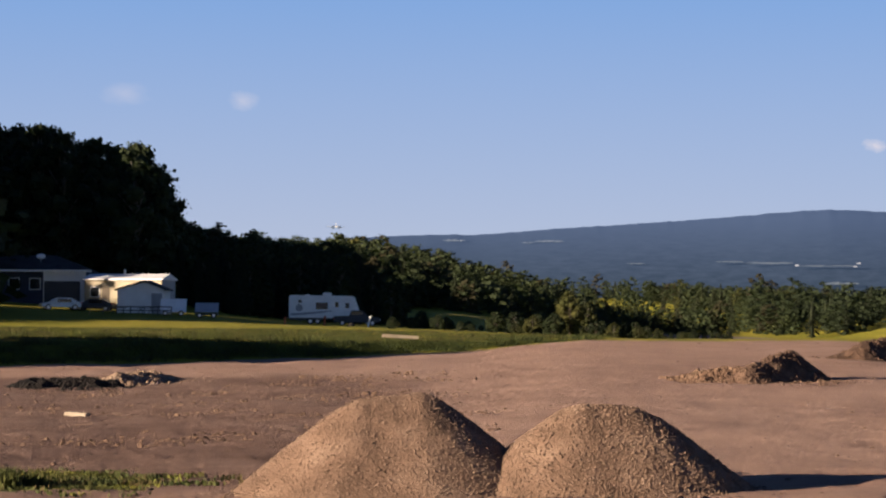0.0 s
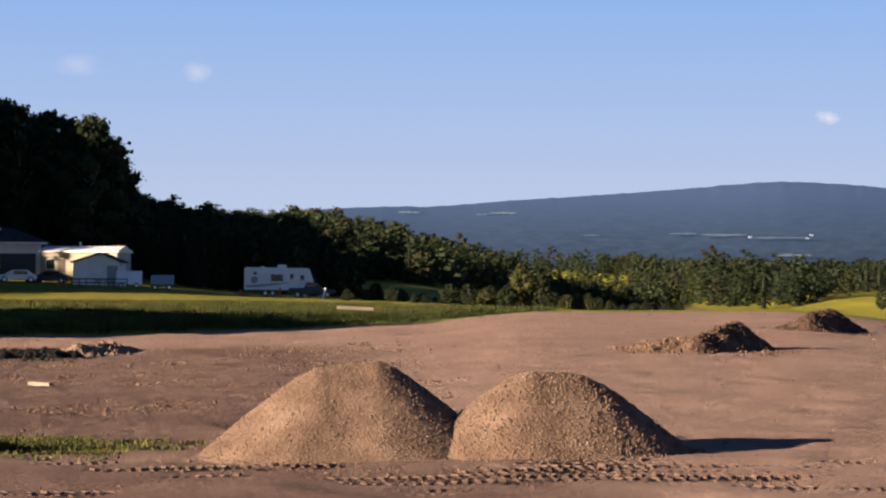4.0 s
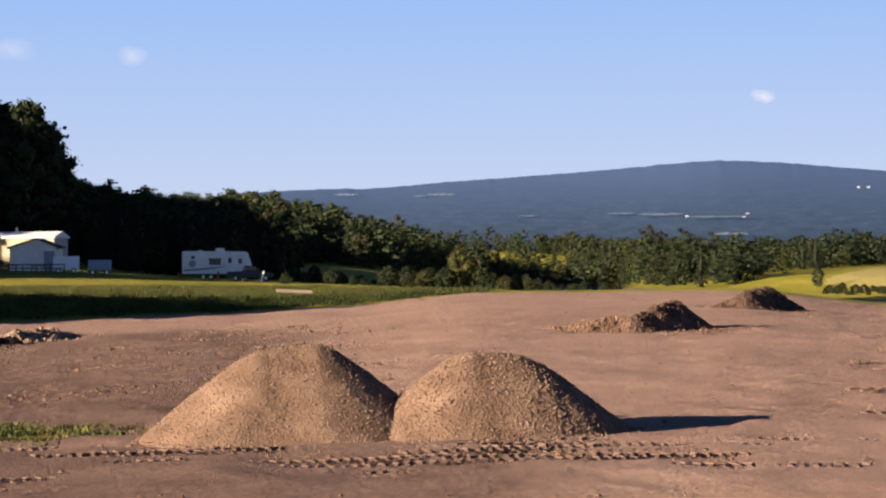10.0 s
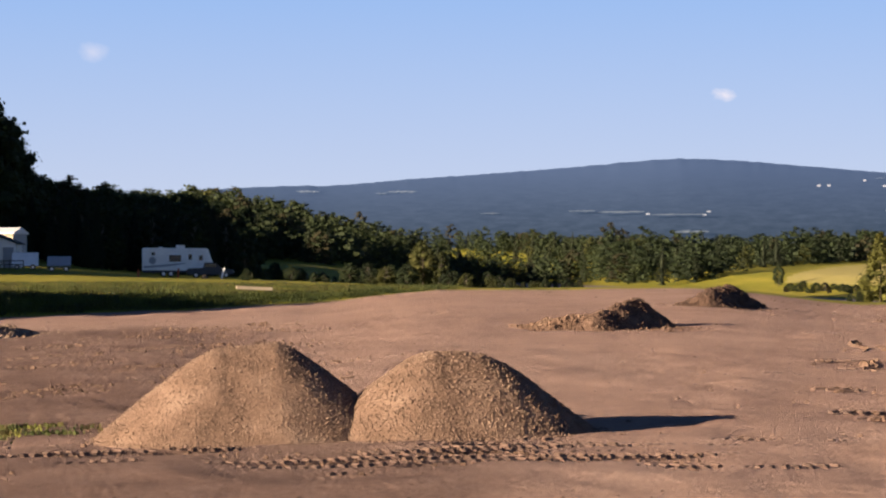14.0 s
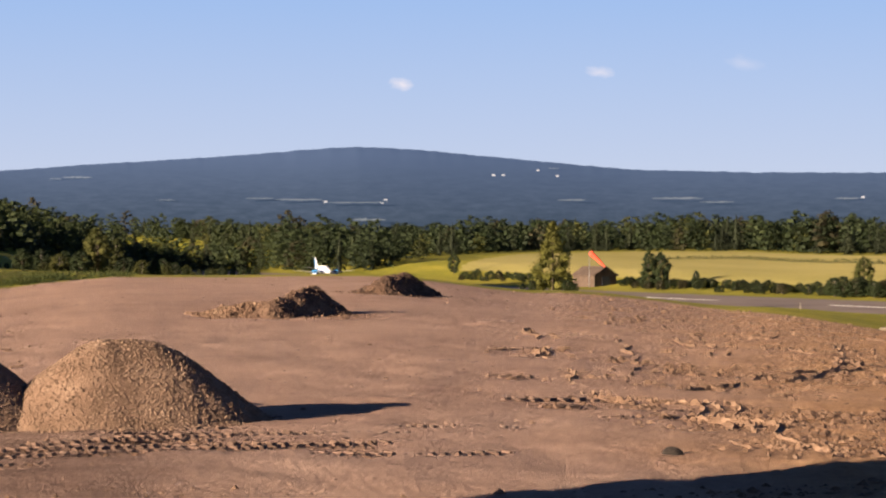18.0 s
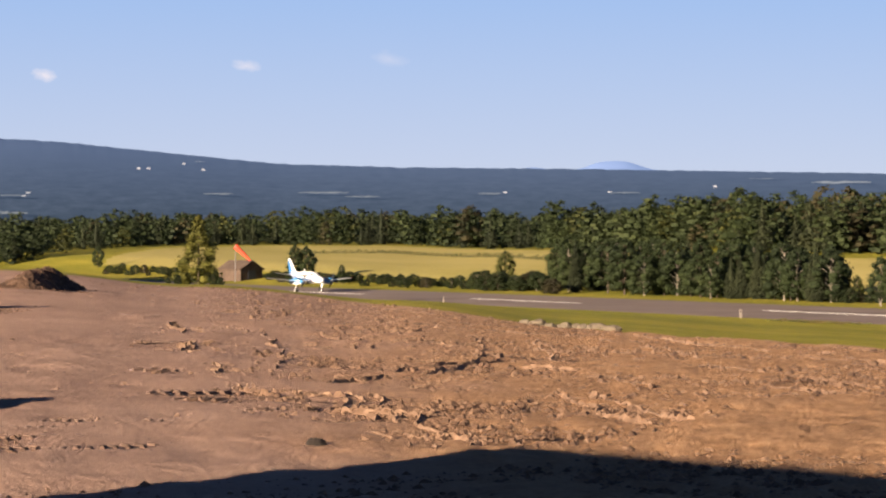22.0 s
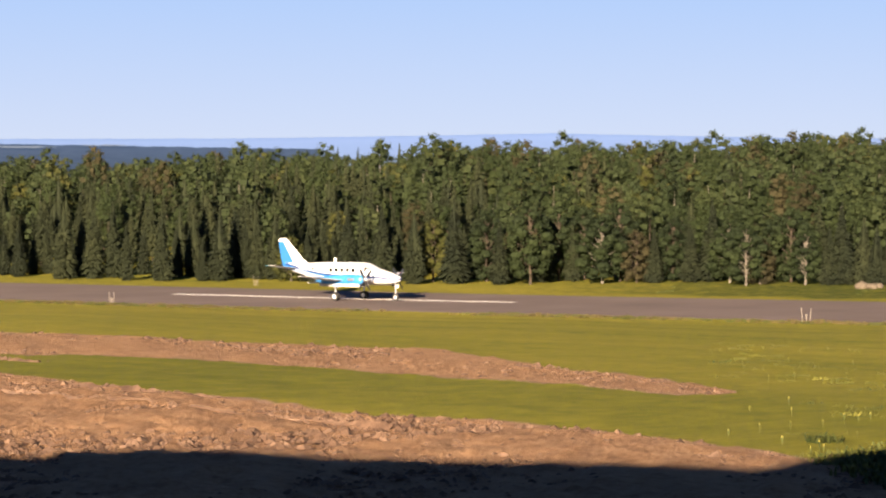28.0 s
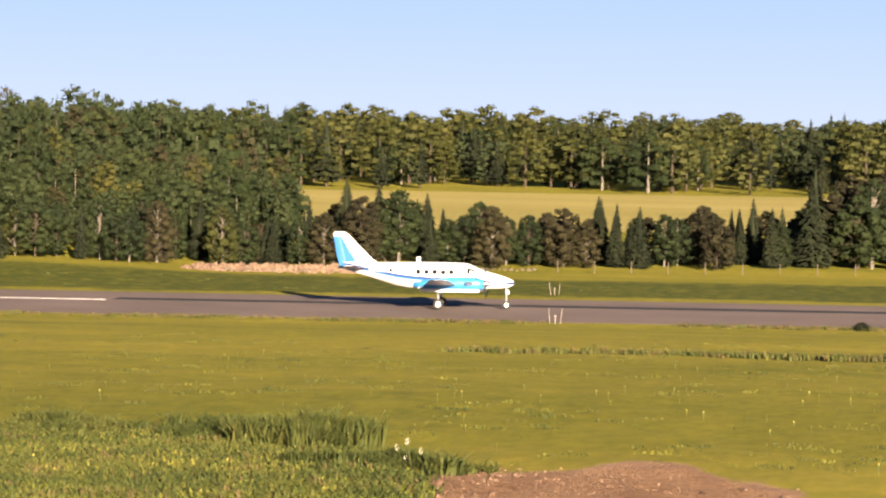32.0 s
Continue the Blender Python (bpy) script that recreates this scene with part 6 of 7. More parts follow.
    # windsock
    x, y = wood_point(15.92, -5)
    base = float(land(x, y))
    sock = empty("windsock", pose(x, y, base, 0, 0, 0), "red windsock hanging from a slim pole", "windsock")
    top = 8.1 - base
    bm = bmesh.new()
    rod(bm, (0, 0, -0.2), (0, 0, top), 0.07, 0.05, 10)
    part("pole", bm, STEEL, sock)
    swivel = part("swivel", rod(bmesh.new(), (0, 0, top - 0.1), (0, 0, top + 0.15), 0.12), STEEL, sock)
    rings = []
    for i in range(9):
        u = i / 8
        c = Vector((0.1 + 2.75 * u, -0.3 * u, top - 0.15 - 2.35 * u - 0.25 * u * u))
        r = 0.55 * (1 - u) + 0.2 * u
        rings.append([c + Vector((0.62 * r * math.sin(t), 0.95 * r * math.cos(t) * (1 if i % 2 else 0.9), 0.72 * r * math.sin(t))) for t in np.linspace(0, 2 * math.pi, 14, endpoint=False)])
    bm = bmesh.new()
    loft(bm, rings, False)
    bmesh.ops.solidify(bm, geom=bm.faces, thickness=0.02)
    cloth = part("sock", bm, RED_FABRIC, sock, "faded red fabric cone")
    return cloth


SOCK = runway_side_things()


# ---- grass and flowers ----


def clump_model(seed, blades, high, wide, mat, lean=0.5):
    rng = np.random.default_rng(seed)
    v, f = [], []
    for _ in range(blades):
        t, q = rng.uniform(0, 6.3), wide * rng.random() ** 0.7
        x, y = q * math.cos(t), q * math.sin(t)
        h = high * rng.uniform(0.5, 1.15)
        d = rng.uniform(0, 6.3)
        bx, by = math.cos(d) * lean * h * rng.random(), math.sin(d) * lean * h * rng.random()
        w = 0.012 + 0.012 * rng.random()
        px, py = math.cos(d + 1.57) * w, math.sin(d + 1.57) * w
        b = len(v)
        v += [(x - px, y - py, -0.03), (x + px, y + py, -0.03), (x + px * 0.8 + bx * 0.4, y + py * 0.8 + by * 0.4, h * 0.6), (x - px * 0.8 + bx * 0.4, y - py * 0.8 + by * 0.4, h * 0.6),
              (x + bx, y + by, h), (x + bx * 1.02, y + by * 1.02, h * 0.98)]
        f += [(b, b + 1, b + 2, b + 3), (b + 3, b + 2, b + 5, b + 4)]
    return np.array(v, float), np.array(f), (np.zeros(len(f), int), [mat])


def grasses():
    rng = np.random.default_rng(15)
    kinds = [clump_model(s, 20, 0.1, 0.34, BLADES_MID if s == 3 else BLADES, 0.9) for s in range(4)] + [clump_model(10 + s, 14, 0.12, 0.3, BLADES_DRY, 0.8) for s in range(2)] + [clump_model(20 + s, 90, 0.42, 0.26, BLADES, 0.75) for s in range(3)]
    spots = []
    while len(spots) < 5200:
        az = rng.uniform(54, 92)
        r = rng.uniform(18.5, 33)
        x, y = bearing(az, r).xy
        if earth(x, y) > 0.4 or rng.random() > lush_weight(x, y) - 0.1:
            continue
        k = int(rng.integers(0, 4)) if rng.random() < 0.95 else int(rng.integers(4, 6))
        spots.append((k, x, y, float(land(x, y)), rng.uniform(0, 6.3), rng.uniform(0.8, 1.4), rng.uniform(0.3, 1.1)))
    # low tufts out on the meadow
    while len(spots) < 6100:
        x, y = bearing(rng.uniform(56, 92), rng.uniform(26, 75)).xy
        if earth(x, y) < 0.2 and abs(runway_side(x, y)) > 20 and noise.noise(Vector((x * 0.25, y * 0.25, 0))) > 0.05:
            spots.append((int(rng.choice([1, 3, 0])), x, y, float(land(x, y)) - 0.02, rng.uniform(0, 6.3), rng.uniform(0.5, 1.0), rng.uniform(0.4, 0.9)))
    # the taller fringe
    for az, r, n, spread, tall in ((65.5, 31.0, 26, 2.2, 0.42), (62.4, 30.2, 12, 0.6, 0.6), (69.5, 31, 14, 2.0, 0.32), (73.4, 30.5, 30, 0.42, 0.6), (72.3, 30.7, 8, 0.3, 0.4), (75.5, 29.0, 34, 0.32, 0.95), (74.2, 30.6, 14, 0.4, 0.6), (68.7, 32.4, 12, 0.5, 0.5), (77.2, 26.4, 16, 0.4, 0.5), (78.4, 25.6, 12, 0.25, 0.5)):
        for _ in range(n):
            q = bearing(az, r) + bearing(az + 90, rng.normal(0, spread)) + bearing(az, rng.normal(0, 0.3))
            spots.append((int(rng.integers(6, 9)), q.x, q.y, float(land(q.x, q.y)), rng.uniform(0, 6.3), rng.uniform(0.6, 1.1), tall * rng.uniform(0.5, 1.15)))
    # the weedy corner by the gravel
    for _ in range(420):
        x, y = -7.5 + rng.normal(0, 1.3), 41.4 + rng.normal(0, 1.3)
        spots.append((int(rng.choice([0, 2, 0, 2, 4, 5, 3])), x, y, float(land(x, y)), rng.uniform(0, 6.3), rng.uniform(0.7, 1.2), rng.uniform(0.3, 0.9)))
    for _ in range(14):
        x, y = -7.7 + rng.normal(0, 0.25), 40.0 + rng.normal(0, 0.2)
        spots.append((int(rng.integers(6, 9)), x, y, float(land(x, y)), rng.uniform(0, 6.3), 1.0, rng.uniform(0.4, 0.9)))
    for _ in range(2600):
        x, y, _z = on_runway(rng.uniform(-30, 190), -13.4 - 2.8 * rng.random())
        if noise.noise(Vector((y * 0.09, 1.0, 0.0))) + 0.3 * rng.random() > 0.05:
            spots.append((int(rng.choice([4, 5, 0, 2, 4])), x, y, float(land(x, y)), rng.uniform(0, 6.3), rng.uniform(0.9, 1.6), rng.uniform(0.8, 2.2)))
    for _ in range(330):
        az = 79 + 12 * rng.random() ** 0.7
        q = bearing(az, 64 + rng.normal(0, 0.5) + 0.6 * noise.noise(Vector((az, 0.0, 4.0))))
        spots.append((int(rng.choice([0, 2, 0, 4])), q.x, q.y, float(land(q.x, q.y)), rng.uniform(0, 6.3), rng.uniform(0.8, 1.5), rng.uniform(0.5, 2.0)))
    for _ in range(60):
        x, y, _z = on_runway(rng.uniform(-20, 110), rng.uniform(21, 40))
        spots.append((int(rng.choice([0, 2])), x, y, float(land(x, y)), rng.uniform(0, 6.3), rng.uniform(0.8, 1.8), rng.uniform(0.7, 2.0)))
    scatter("grass", kinds, spots, "rough green and straw-coloured meadow grass", "grass")
    # rank growth on the bank behind the bare ground
    rank = [clump_model(40 + s, 32, 0.5, 0.9, BLADES, 0.9) for s in range(3)] + [clump_model(50 + s, 26, 0.4, 0.9, (BLADES_MID, BLADES_DRY, BLADES_MID)[s], 0.9) for s in range(3)]
    spots = []
    for _ in range(3200):
        az = rng.uniform(-12, 4.0)
        far = float(np.interp(az, PAD_AZ, PAD_FAR))
        deep = rng.random() ** 1.4 * 60
        p = bearing(az, far + 1.5 + deep)
        size = rng.uniform(0.6, 1.4)
        # darkest blades at the bank's foot, standing in for its shade
        k = int(rng.integers(0, 3)) if deep < 3.5 + 3 * noise.noise(Vector((az * 1.5, 0, 0))) or rng.random() < 0.15 else int(rng.integers(3, 6))
        spots.append((k, p.x, p.y, float(land(p.x, p.y)), rng.uniform(0, 6.3), size, size * (0.55 if deep < 7 else 0.4) * (0.7 if az > -2 else 1) * (1 + 0.8 * noise.noise(Vector((az * 3, deep * 0.2, 5.0))))))
    scatter("rank_grass", rank, spots, "rank grass and weeds on the bank, darkened at its foot for shade", "grass")
    # meadow flowers, yellow specks over the grass
    speck = [(np.array([(-0.02, 0, 0.1), (0, -0.02, 0.1), (0.02, 0, 0.1), (0, 0.02, 0.13), (0, 0.004, 0), (0, -0.004, 0)], float), np.array([(0, 1, 2, 3), (0, 2, 5, 4)]), (np.array([0, 1]), [SPECK, BLADES]))]
    spots = []
    while len(spots) < 260:
        az, r = rng.uniform(56, 92), rng.uniform(22, 60)
        x, y = bearing(az, r).xy
        if earth(x, y) < 0.3:
            spots.append((0, x, y, float(land(x, y)), rng.uniform(0, 6.3), rng.uniform(0.3, 0.8), rng.uniform(0.7, 1.4)))
    scatter("meadow_flowers", speck, spots, "scattered tiny yellow meadow flowers", "flowers")


def flowers():
    rng = np.random.default_rng(91)
    p = bearing(78.25, 25.7)
    plant = empty("wildflowers", pose(p.x, p.y, float(land(p.x, p.y)), 0, 0, 0), "clump of tall white wildflowers in rough grass", "flowers")
    for i in range(7):
        x, y, h = rng.normal(0, 0.12), rng.normal(0, 0.18), rng.uniform(0.16, 0.42)
        bm = bmesh.new()
        rod(bm, (x * 0.5, y * 0.5, -0.03), (x, y, h), 0.006, 0.004, 5)
        stem = part("stem", bm, BLADES, plant)
        bm = bmesh.new()
        for k in range(6):
            t = k * 2.4
            m = Matrix.Translation((x + 0.016 * math.cos(t), y + 0.016 * math.sin(t), h - 0.013 * k)) @ pose(0, 0, 0, 0, 30, math.degrees(t)) @ Matrix.Diagonal((1, 0.7, 0.35, 1))
            bmesh.ops.create_icosphere(bm, subdivisions=1, radius=0.0095, matrix=m)
        part("blossom", bm, PETAL, stem)
    # a weed by the runway's shoulder
    x, y = bearing(89.6, 134).xy
    tagged(tree("leafy", 1, x, y, 0.07, "small dark weed at the runway's shoulder", 0.8, "", 2.4), category="shrub")


grasses()
flowers()

# ---- the aircraft ----


def livery():
    """White over a blue cheat line that sweeps up the fin."""
    m = bpy.data.materials.new("livery")
    m.use_nodes = True
    nodes, links = m.node_tree.nodes, m.node_tree.links
    shader = nodes["Principled BSDF"]
    xyz = nodes.new("ShaderNodeSeparateXYZ")
    links.new(nodes.new("ShaderNodeTexCoord").outputs["Object"], xyz.inputs[0])
    X, _, Z = xyz.outputs

    def calc(kind, a, b=0.0, c=0.0):
        node = nodes.new("ShaderNodeMath")
        node.operation = kind
        for slot, v in zip(node.inputs, (a, b, c)):
            if isinstance(v, (int, float)):
                slot.default_value = v
            else:
                links.new(v, slot)
        return node.outputs[0]

    def curve(points):
        node = nodes.new("ShaderNodeFloatCurve")
        c = node.mapping.curves[0]
        lo, hi = -7.5, 5.5
        for i, (x, z) in enumerate(points):
            u, v = (x - lo) / (hi - lo), z / 6.0
            if i < 2:
                c.points[i].location = u, v
            else:
                c.points.new(u, v)
        node.mapping.update()
        links.new(calc("DIVIDE", calc("SUBTRACT", X, lo), hi - lo), node.inputs["Value"])
        return calc("MULTIPLY", node.outputs[0], 6.0)

    def within(low, high):
        return calc("MULTIPLY", calc("GREATER_THAN", Z, low), calc("LESS_THAN", Z, high))

    line_top = curve([(-7.5, 3.0), (-6.2, 2.9), (-4.4, 2.52), (-2.0, 2.16), (1.0, 2.02), (3.0, 1.93), (4.0, 1.85), (5.5, 1.8)])
    line_low = curve([(-7.5, 2.6), (-6.2, 2.6), (-4.4, 2.26), (-2.0, 1.88), (1.0, 1.78), (3.0, 1.8), (4.0, 1.8), (5.5, 1.8)])
    pin = calc("MULTIPLY", within(calc("SUBTRACT", line_low, 0.16), calc("SUBTRACT", line_low, 0.08)), calc("LESS_THAN", X, 3.0))
    band = calc("MAXIMUM", within(line_low, line_top), pin)
    dark = within(calc("SUBTRACT", line_top, 0.15), line_top)
    # the fin: a broad blue blaze behind a white leading edge
    up = calc("SUBTRACT", Z, 2.95)
    fin = calc("MULTIPLY", calc("GREATER_THAN", up, 0.0), calc("LESS_THAN", X, calc("MULTIPLY_ADD", up, -0.62, -5.62)))
    fin = calc("MULTIPLY", fin, calc("LESS_THAN", up, 1.75))
    mix1, mix2 = nodes.new("ShaderNodeMix"), nodes.new("ShaderNodeMix")
    for node in (mix1, mix2):
        node.data_type = "RGBA"
    mix1.inputs[6].default_value, mix1.inputs[7].default_value = (0.6, 0.6, 0.6, 1), (0.018, 0.115, 0.33, 1)
    links.new(calc("MAXIMUM", band, fin), mix1.inputs[0])
    links.new(mix1.outputs[2], mix2.inputs[6])
    mix2.inputs[7].default_value = (0.012, 0.035, 0.13, 1)
    links.new(calc("MULTIPLY", dark, calc("GREATER_THAN", X, -6.5)), mix2.inputs[0])
    links.new(mix2.outputs[2], shader.inputs["Base Color"])
    shader.inputs["Roughness"].default_value = 0.28
    shader.inputs["Coat Weight"].default_value = 0.3
    return m


LIVERY = livery()
SKIN = plain("aircraft_white", (0.6, 0.6, 0.6), 0.3)
NACELLE_BLUE = plain("nacelle_blue", (0.03, 0.18, 0.42), 0.3)


def ellipse(x, zc, w, h, n=28, power=2.3):
    ring = []
    for i in range(n):
        t = 2 * math.pi * i / n
        c, s = math.cos(t), math.sin(t)
        ring.append((x, w * math.copysign(abs(c) ** (2 / power), c), zc + h * math.copysign(abs(s) ** (2 / power), s)))
    return ring


def aerofoil(x_lead, chord, y, z, thick=0.12, n=9):
    """A closed wing section, nose forward along x."""
    up, low = [], []
    for i in range(n):
        u = (1 - math.cos(math.pi * i / (n - 1))) / 2
        t = thick * chord * 2.6 * (0.2969 * math.sqrt(u) - 0.126 * u - 0.3516 * u * u + 0.2843 * u ** 3 - 0.1015 * u ** 4)
        up.append((x_lead - chord * u, y, z + t * 1.2))
        low.append((x_lead - chord * u, y, z - t * 0.7))
    return up + low[-2:0:-1]


def fin_section(x_lead, chord, z, thick, n=9):
    return [(x, y2, z) for x, _, y2 in ((a, b, c - z) for a, b, c in aerofoil(x_lead, chord, 0, z, thick, n))]


def build_aircraft():
    plane = empty("aircraft", pose(0, 0, 0), "white and blue twin-engine turboprop aircraft rolling on the runway", "airplane")
    # fuselage: bearing stations from nose to tail cone
    bm = bmesh.new()
    stations = [(4.95, 1.74, 0.05, 0.05), (4.85, 1.74, 0.18, 0.17), (4.6, 1.75, 0.32, 0.3), (4.1, 1.79, 0.47, 0.44), (3.5, 1.85, 0.56, 0.54), (2.9, 1.93, 0.63, 0.63), (2.55, 1.99, 0.66, 0.7),
                (2.2, 2.08, 0.68, 0.8), (1.8, 2.15, 0.69, 0.87), (1.2, 2.17, 0.69, 0.89), (-0.5, 2.17, 0.69, 0.89), (-2.0, 2.17, 0.69, 0.88), (-3.0, 2.24, 0.63, 0.78), (-4.2, 2.4, 0.48, 0.57), (-5.4, 2.55, 0.3, 0.37),
                (-6.3, 2.64, 0.15, 0.21), (-6.75, 2.68, 0.05, 0.08)]
    loft(bm, [ellipse(*s) for s in stations])
    body = part("fuselage", bm, LIVERY, plane, "", True)
    # cockpit glass, proud of the skin
    for s in (-1, 1):
        bm = bmesh.new()
        loft(bm, [[(2.62, s * 0.03, 2.63), (2.62, s * 0.42, 2.56), (2.6, s * 0.42, 2.5), (2.6, s * 0.03, 2.57)], [(2.12, s * 0.03, 2.93), (2.1, s * 0.46, 2.8), (2.06, s * 0.44, 2.75), (2.06, s * 0.03, 2.88)]])
        part("windshield", bm, GLASS_DARK, body)
        bm = bmesh.new()
        loft(bm, [[(2.45, s * 0.62, 2.3), (2.3, s * 0.56, 2.62), (2.3, s * 0.5, 2.62), (2.45, s * 0.56, 2.3)], [(1.8, s * 0.7, 2.32), (1.8, s * 0.6, 2.72), (1.8, s * 0.54, 2.72), (1.8, s * 0.64, 2.32)]])
        part("side_window", bm, GLASS_DARK, body)
        for x in (0.75, 0.2, -0.35, -0.9, -1.45, -3.3):
            small = x < -2
            zc, q = (2.5, 0.11) if small else (2.42, 0.165)
            y = s * (0.6 if small else 0.692)
            bm = bmesh.new()
            rod(bm, (x, y - s * 0.08, zc), (x, y + s * 0.012, zc), q, sides=20)
            part("cabin_window", bm, GLASS_DARK, body)
        # painted-out registration bars
        for i in range(5):
            part("marking", boxes((-4.75 + i * 0.2, -4.62 + i * 0.2, s * 0.47 - 0.06, s * 0.47 + 0.02, 2.38, 2.62)), SKIN if i % 2 else GREY, body)
    # fin, rudder, tailplane
    bm = bmesh.new()
    loft(bm, [fin_section(-3.9, 2.35, 2.75, 0.05), fin_section(-4.65, 1.8, 3.25, 0.08), fin_section(-6.2, 0.68, 4.8, 0.1), fin_section(-6.3, 0.58, 4.88, 0.06)])
    fin = part("fin", bm, LIVERY, plane, "white fin with a blue blaze")
    bm = bmesh.new()
    loft(bm, [fin_section(-6.28, 0.5, 2.72, 0.12), fin_section(-6.5, 0.48, 3.4, 0.12), fin_section(-6.84, 0.4, 4.86, 0.12)])
    part("rudder", bm, LIVERY, fin)
    part("fin_cap", boxes((-7.16, -6.36, -0.05, 0.05, 4.84, 5.0), bevel=0.05), SKIN, fin)
    part("antenna", boxes((-1.6, -1.35, -0.02, 0.02, 3.04, 3.4)), SKIN, body, "white blade antenna")
    for s in (-1, 1):
        bm = bmesh.new()
        loft(bm, [aerofoil(-4.9, 1.5, s * 0.15, 2.5, 0.09), aerofoil(-5.55, 0.75, s * 2.7, 2.78, 0.09)])
        tail = part("tailplane", bm, SKIN, plane)
        bm = bmesh.new()
        loft(bm, [aerofoil(-6.42, 0.4, s * 0.3, 2.52, 0.09), aerofoil(-6.32, 0.28, s * 2.65, 2.78, 0.09)])
        part("elevator", bm, BLUE, tail)
        # wing
        bm = bmesh.new()
        loft(bm, [aerofoil(1.3, 2.35, s * 0.3, 1.42, 0.15), aerofoil(1.25, 2.2, s * 2.3, 1.6, 0.15), aerofoil(0.75, 1.1, s * 6.85, 2.05, 0.12), aerofoil(0.5, 0.7, s * 7.0, 2.08, 0.06)])
        wing = part("wing", bm, SKIN, plane)
        part("flap", boxes((-1.25, -0.86, min(s * 0.8, s * 4.2), max(s * 0.8, s * 4.2), 1.44, 1.5)), GREY, wing)
        bm = bmesh.new()
        rod(bm, (0.5, s * 6.98, 2.08), (0.2, s * 7.05, 2.09), 0.04)
        part("tip_light", bm, RED_FABRIC if s > 0 else STEEL, wing)
        # engine nacelle
        bm = bmesh.new()
        y = s * 2.35
        ring = [(3.0, 1.72, 0.2, 0.2), (2.9, 1.7, 0.3, 0.36), (2.4, 1.68, 0.36, 0.46), (1.4, 1.7, 0.4, 0.46), (0.2, 1.66, 0.42, 0.44), (-0.9, 1.6, 0.34, 0.34), (-1.7, 1.58, 0.1, 0.12)]
        loft(bm, [[(x, yy + y, z) for x, yy, z in ellipse(*q, n=20)] for q in ring])
        pod = part("nacelle", bm, NACELLE_BLUE, plane, "blue-topped engine nacelle", True)
        part("intake", boxes((2.55, 2.96, y - 0.2, y + 0.2, 1.2, 1.42), bevel=0.05), DARK, pod)
        bm = bmesh.new()
        rod(bm, (2.2, y + s * 0.3, 1.72), (1.8, y + s * 0.62, 1.76), 0.11, 0.12, 10)
        part("exhaust", bm, STEEL, pod)
        bm = bmesh.new()
        box(bm, -1.2, 2.75, y - 0.43, y + 0.43, 1.16, 1.36, bevel=0.08)
        part("lower_cowl", bm, SKIN, pod)
    # landing gear
    wheels = []
    for x, y, r in ((0.0, 2.05, 0.33), (0.0, -2.05, 0.33), (4.45, 0.0, 0.28)):
        leg = part("gear_leg", rod(bmesh.new(), (x, y, r), (x - 0.05, y, 1.4), 0.065, 0.08, 10), STEEL, plane)
        part("gear_door", boxes((x - 0.16, x + 0.16, y + 0.16, y + 0.18, 1.0, 1.28)), SKIN, leg)
        hub = new("wheel")
        hub.parent = plane
        hub.location = x, y, r
        for off in ((-0.13, 0.13) if x == 0 else (0.0,)):
            bm = bmesh.new()
            rod(bm, (0, off - 0.09, 0), (0, off + 0.09, 0), r, sides=22)
            bmesh.ops.bevel(bm, geom=[e for e in bm.edges if abs(abs(e.verts[0].co.y - off) - 0.09) < 1e-4 and abs(e.verts[0].co.y - e.verts[1].co.y) < 1e-4], offset=0.03, segments=2, affect="EDGES")
            part("tyre", bm, RUBBER, hub)
            part("rim", rod(bmesh.new(), (0, off - 0.1, 0), (0, off + 0.1, 0), r * 0.52, sides=16), SKIN, hub)
        wheels.append((hub, x, y, r))
    # propellers, four blades each
    props = []
    for s in (-1, 1):
        spin = new("propeller")
        spin.parent = plane
        spin.location = 3.08, s * 2.35, 1.72
        bm = bmesh.new()
        loft(bm, [[(x, q * math.cos(t), q * math.sin(t)) for t in np.linspace(0, 2 * math.pi, 16, endpoint=False)] for x, q in ((-0.08, 0.2), (0.1, 0.19), (0.28, 0.12), (0.38, 0.02))])
        part("spinner", bm, STEEL, spin)
        for k in range(4):
            bm = bmesh.new()
            loft(bm, [[(-0.03, -0.06, 0.12), (0.03, -0.06, 0.12), (0.03, 0.06, 0.12), (-0.03, 0.06, 0.12)], [(-0.05, -0.11, 0.6), (-0.02, -0.11, 0.6), (0.05, 0.11, 0.6), (0.02, 0.11, 0.6)],
                      [(-0.03, -0.09, 1.1), (-0.015, -0.09, 1.1), (0.03, 0.09, 1.1), (0.015, 0.09, 1.1)]])
            bmesh.ops.transform(bm, verts=bm.verts, matrix=pose(0, 0, 0, 90 * k))
            part("blade", bm, DARK, spin)
        props.append((spin, s))
    return plane, wheels, props


AIRCRAFT, WHEELS, PROPS = build_aircraft()

# small fair-weather clouds


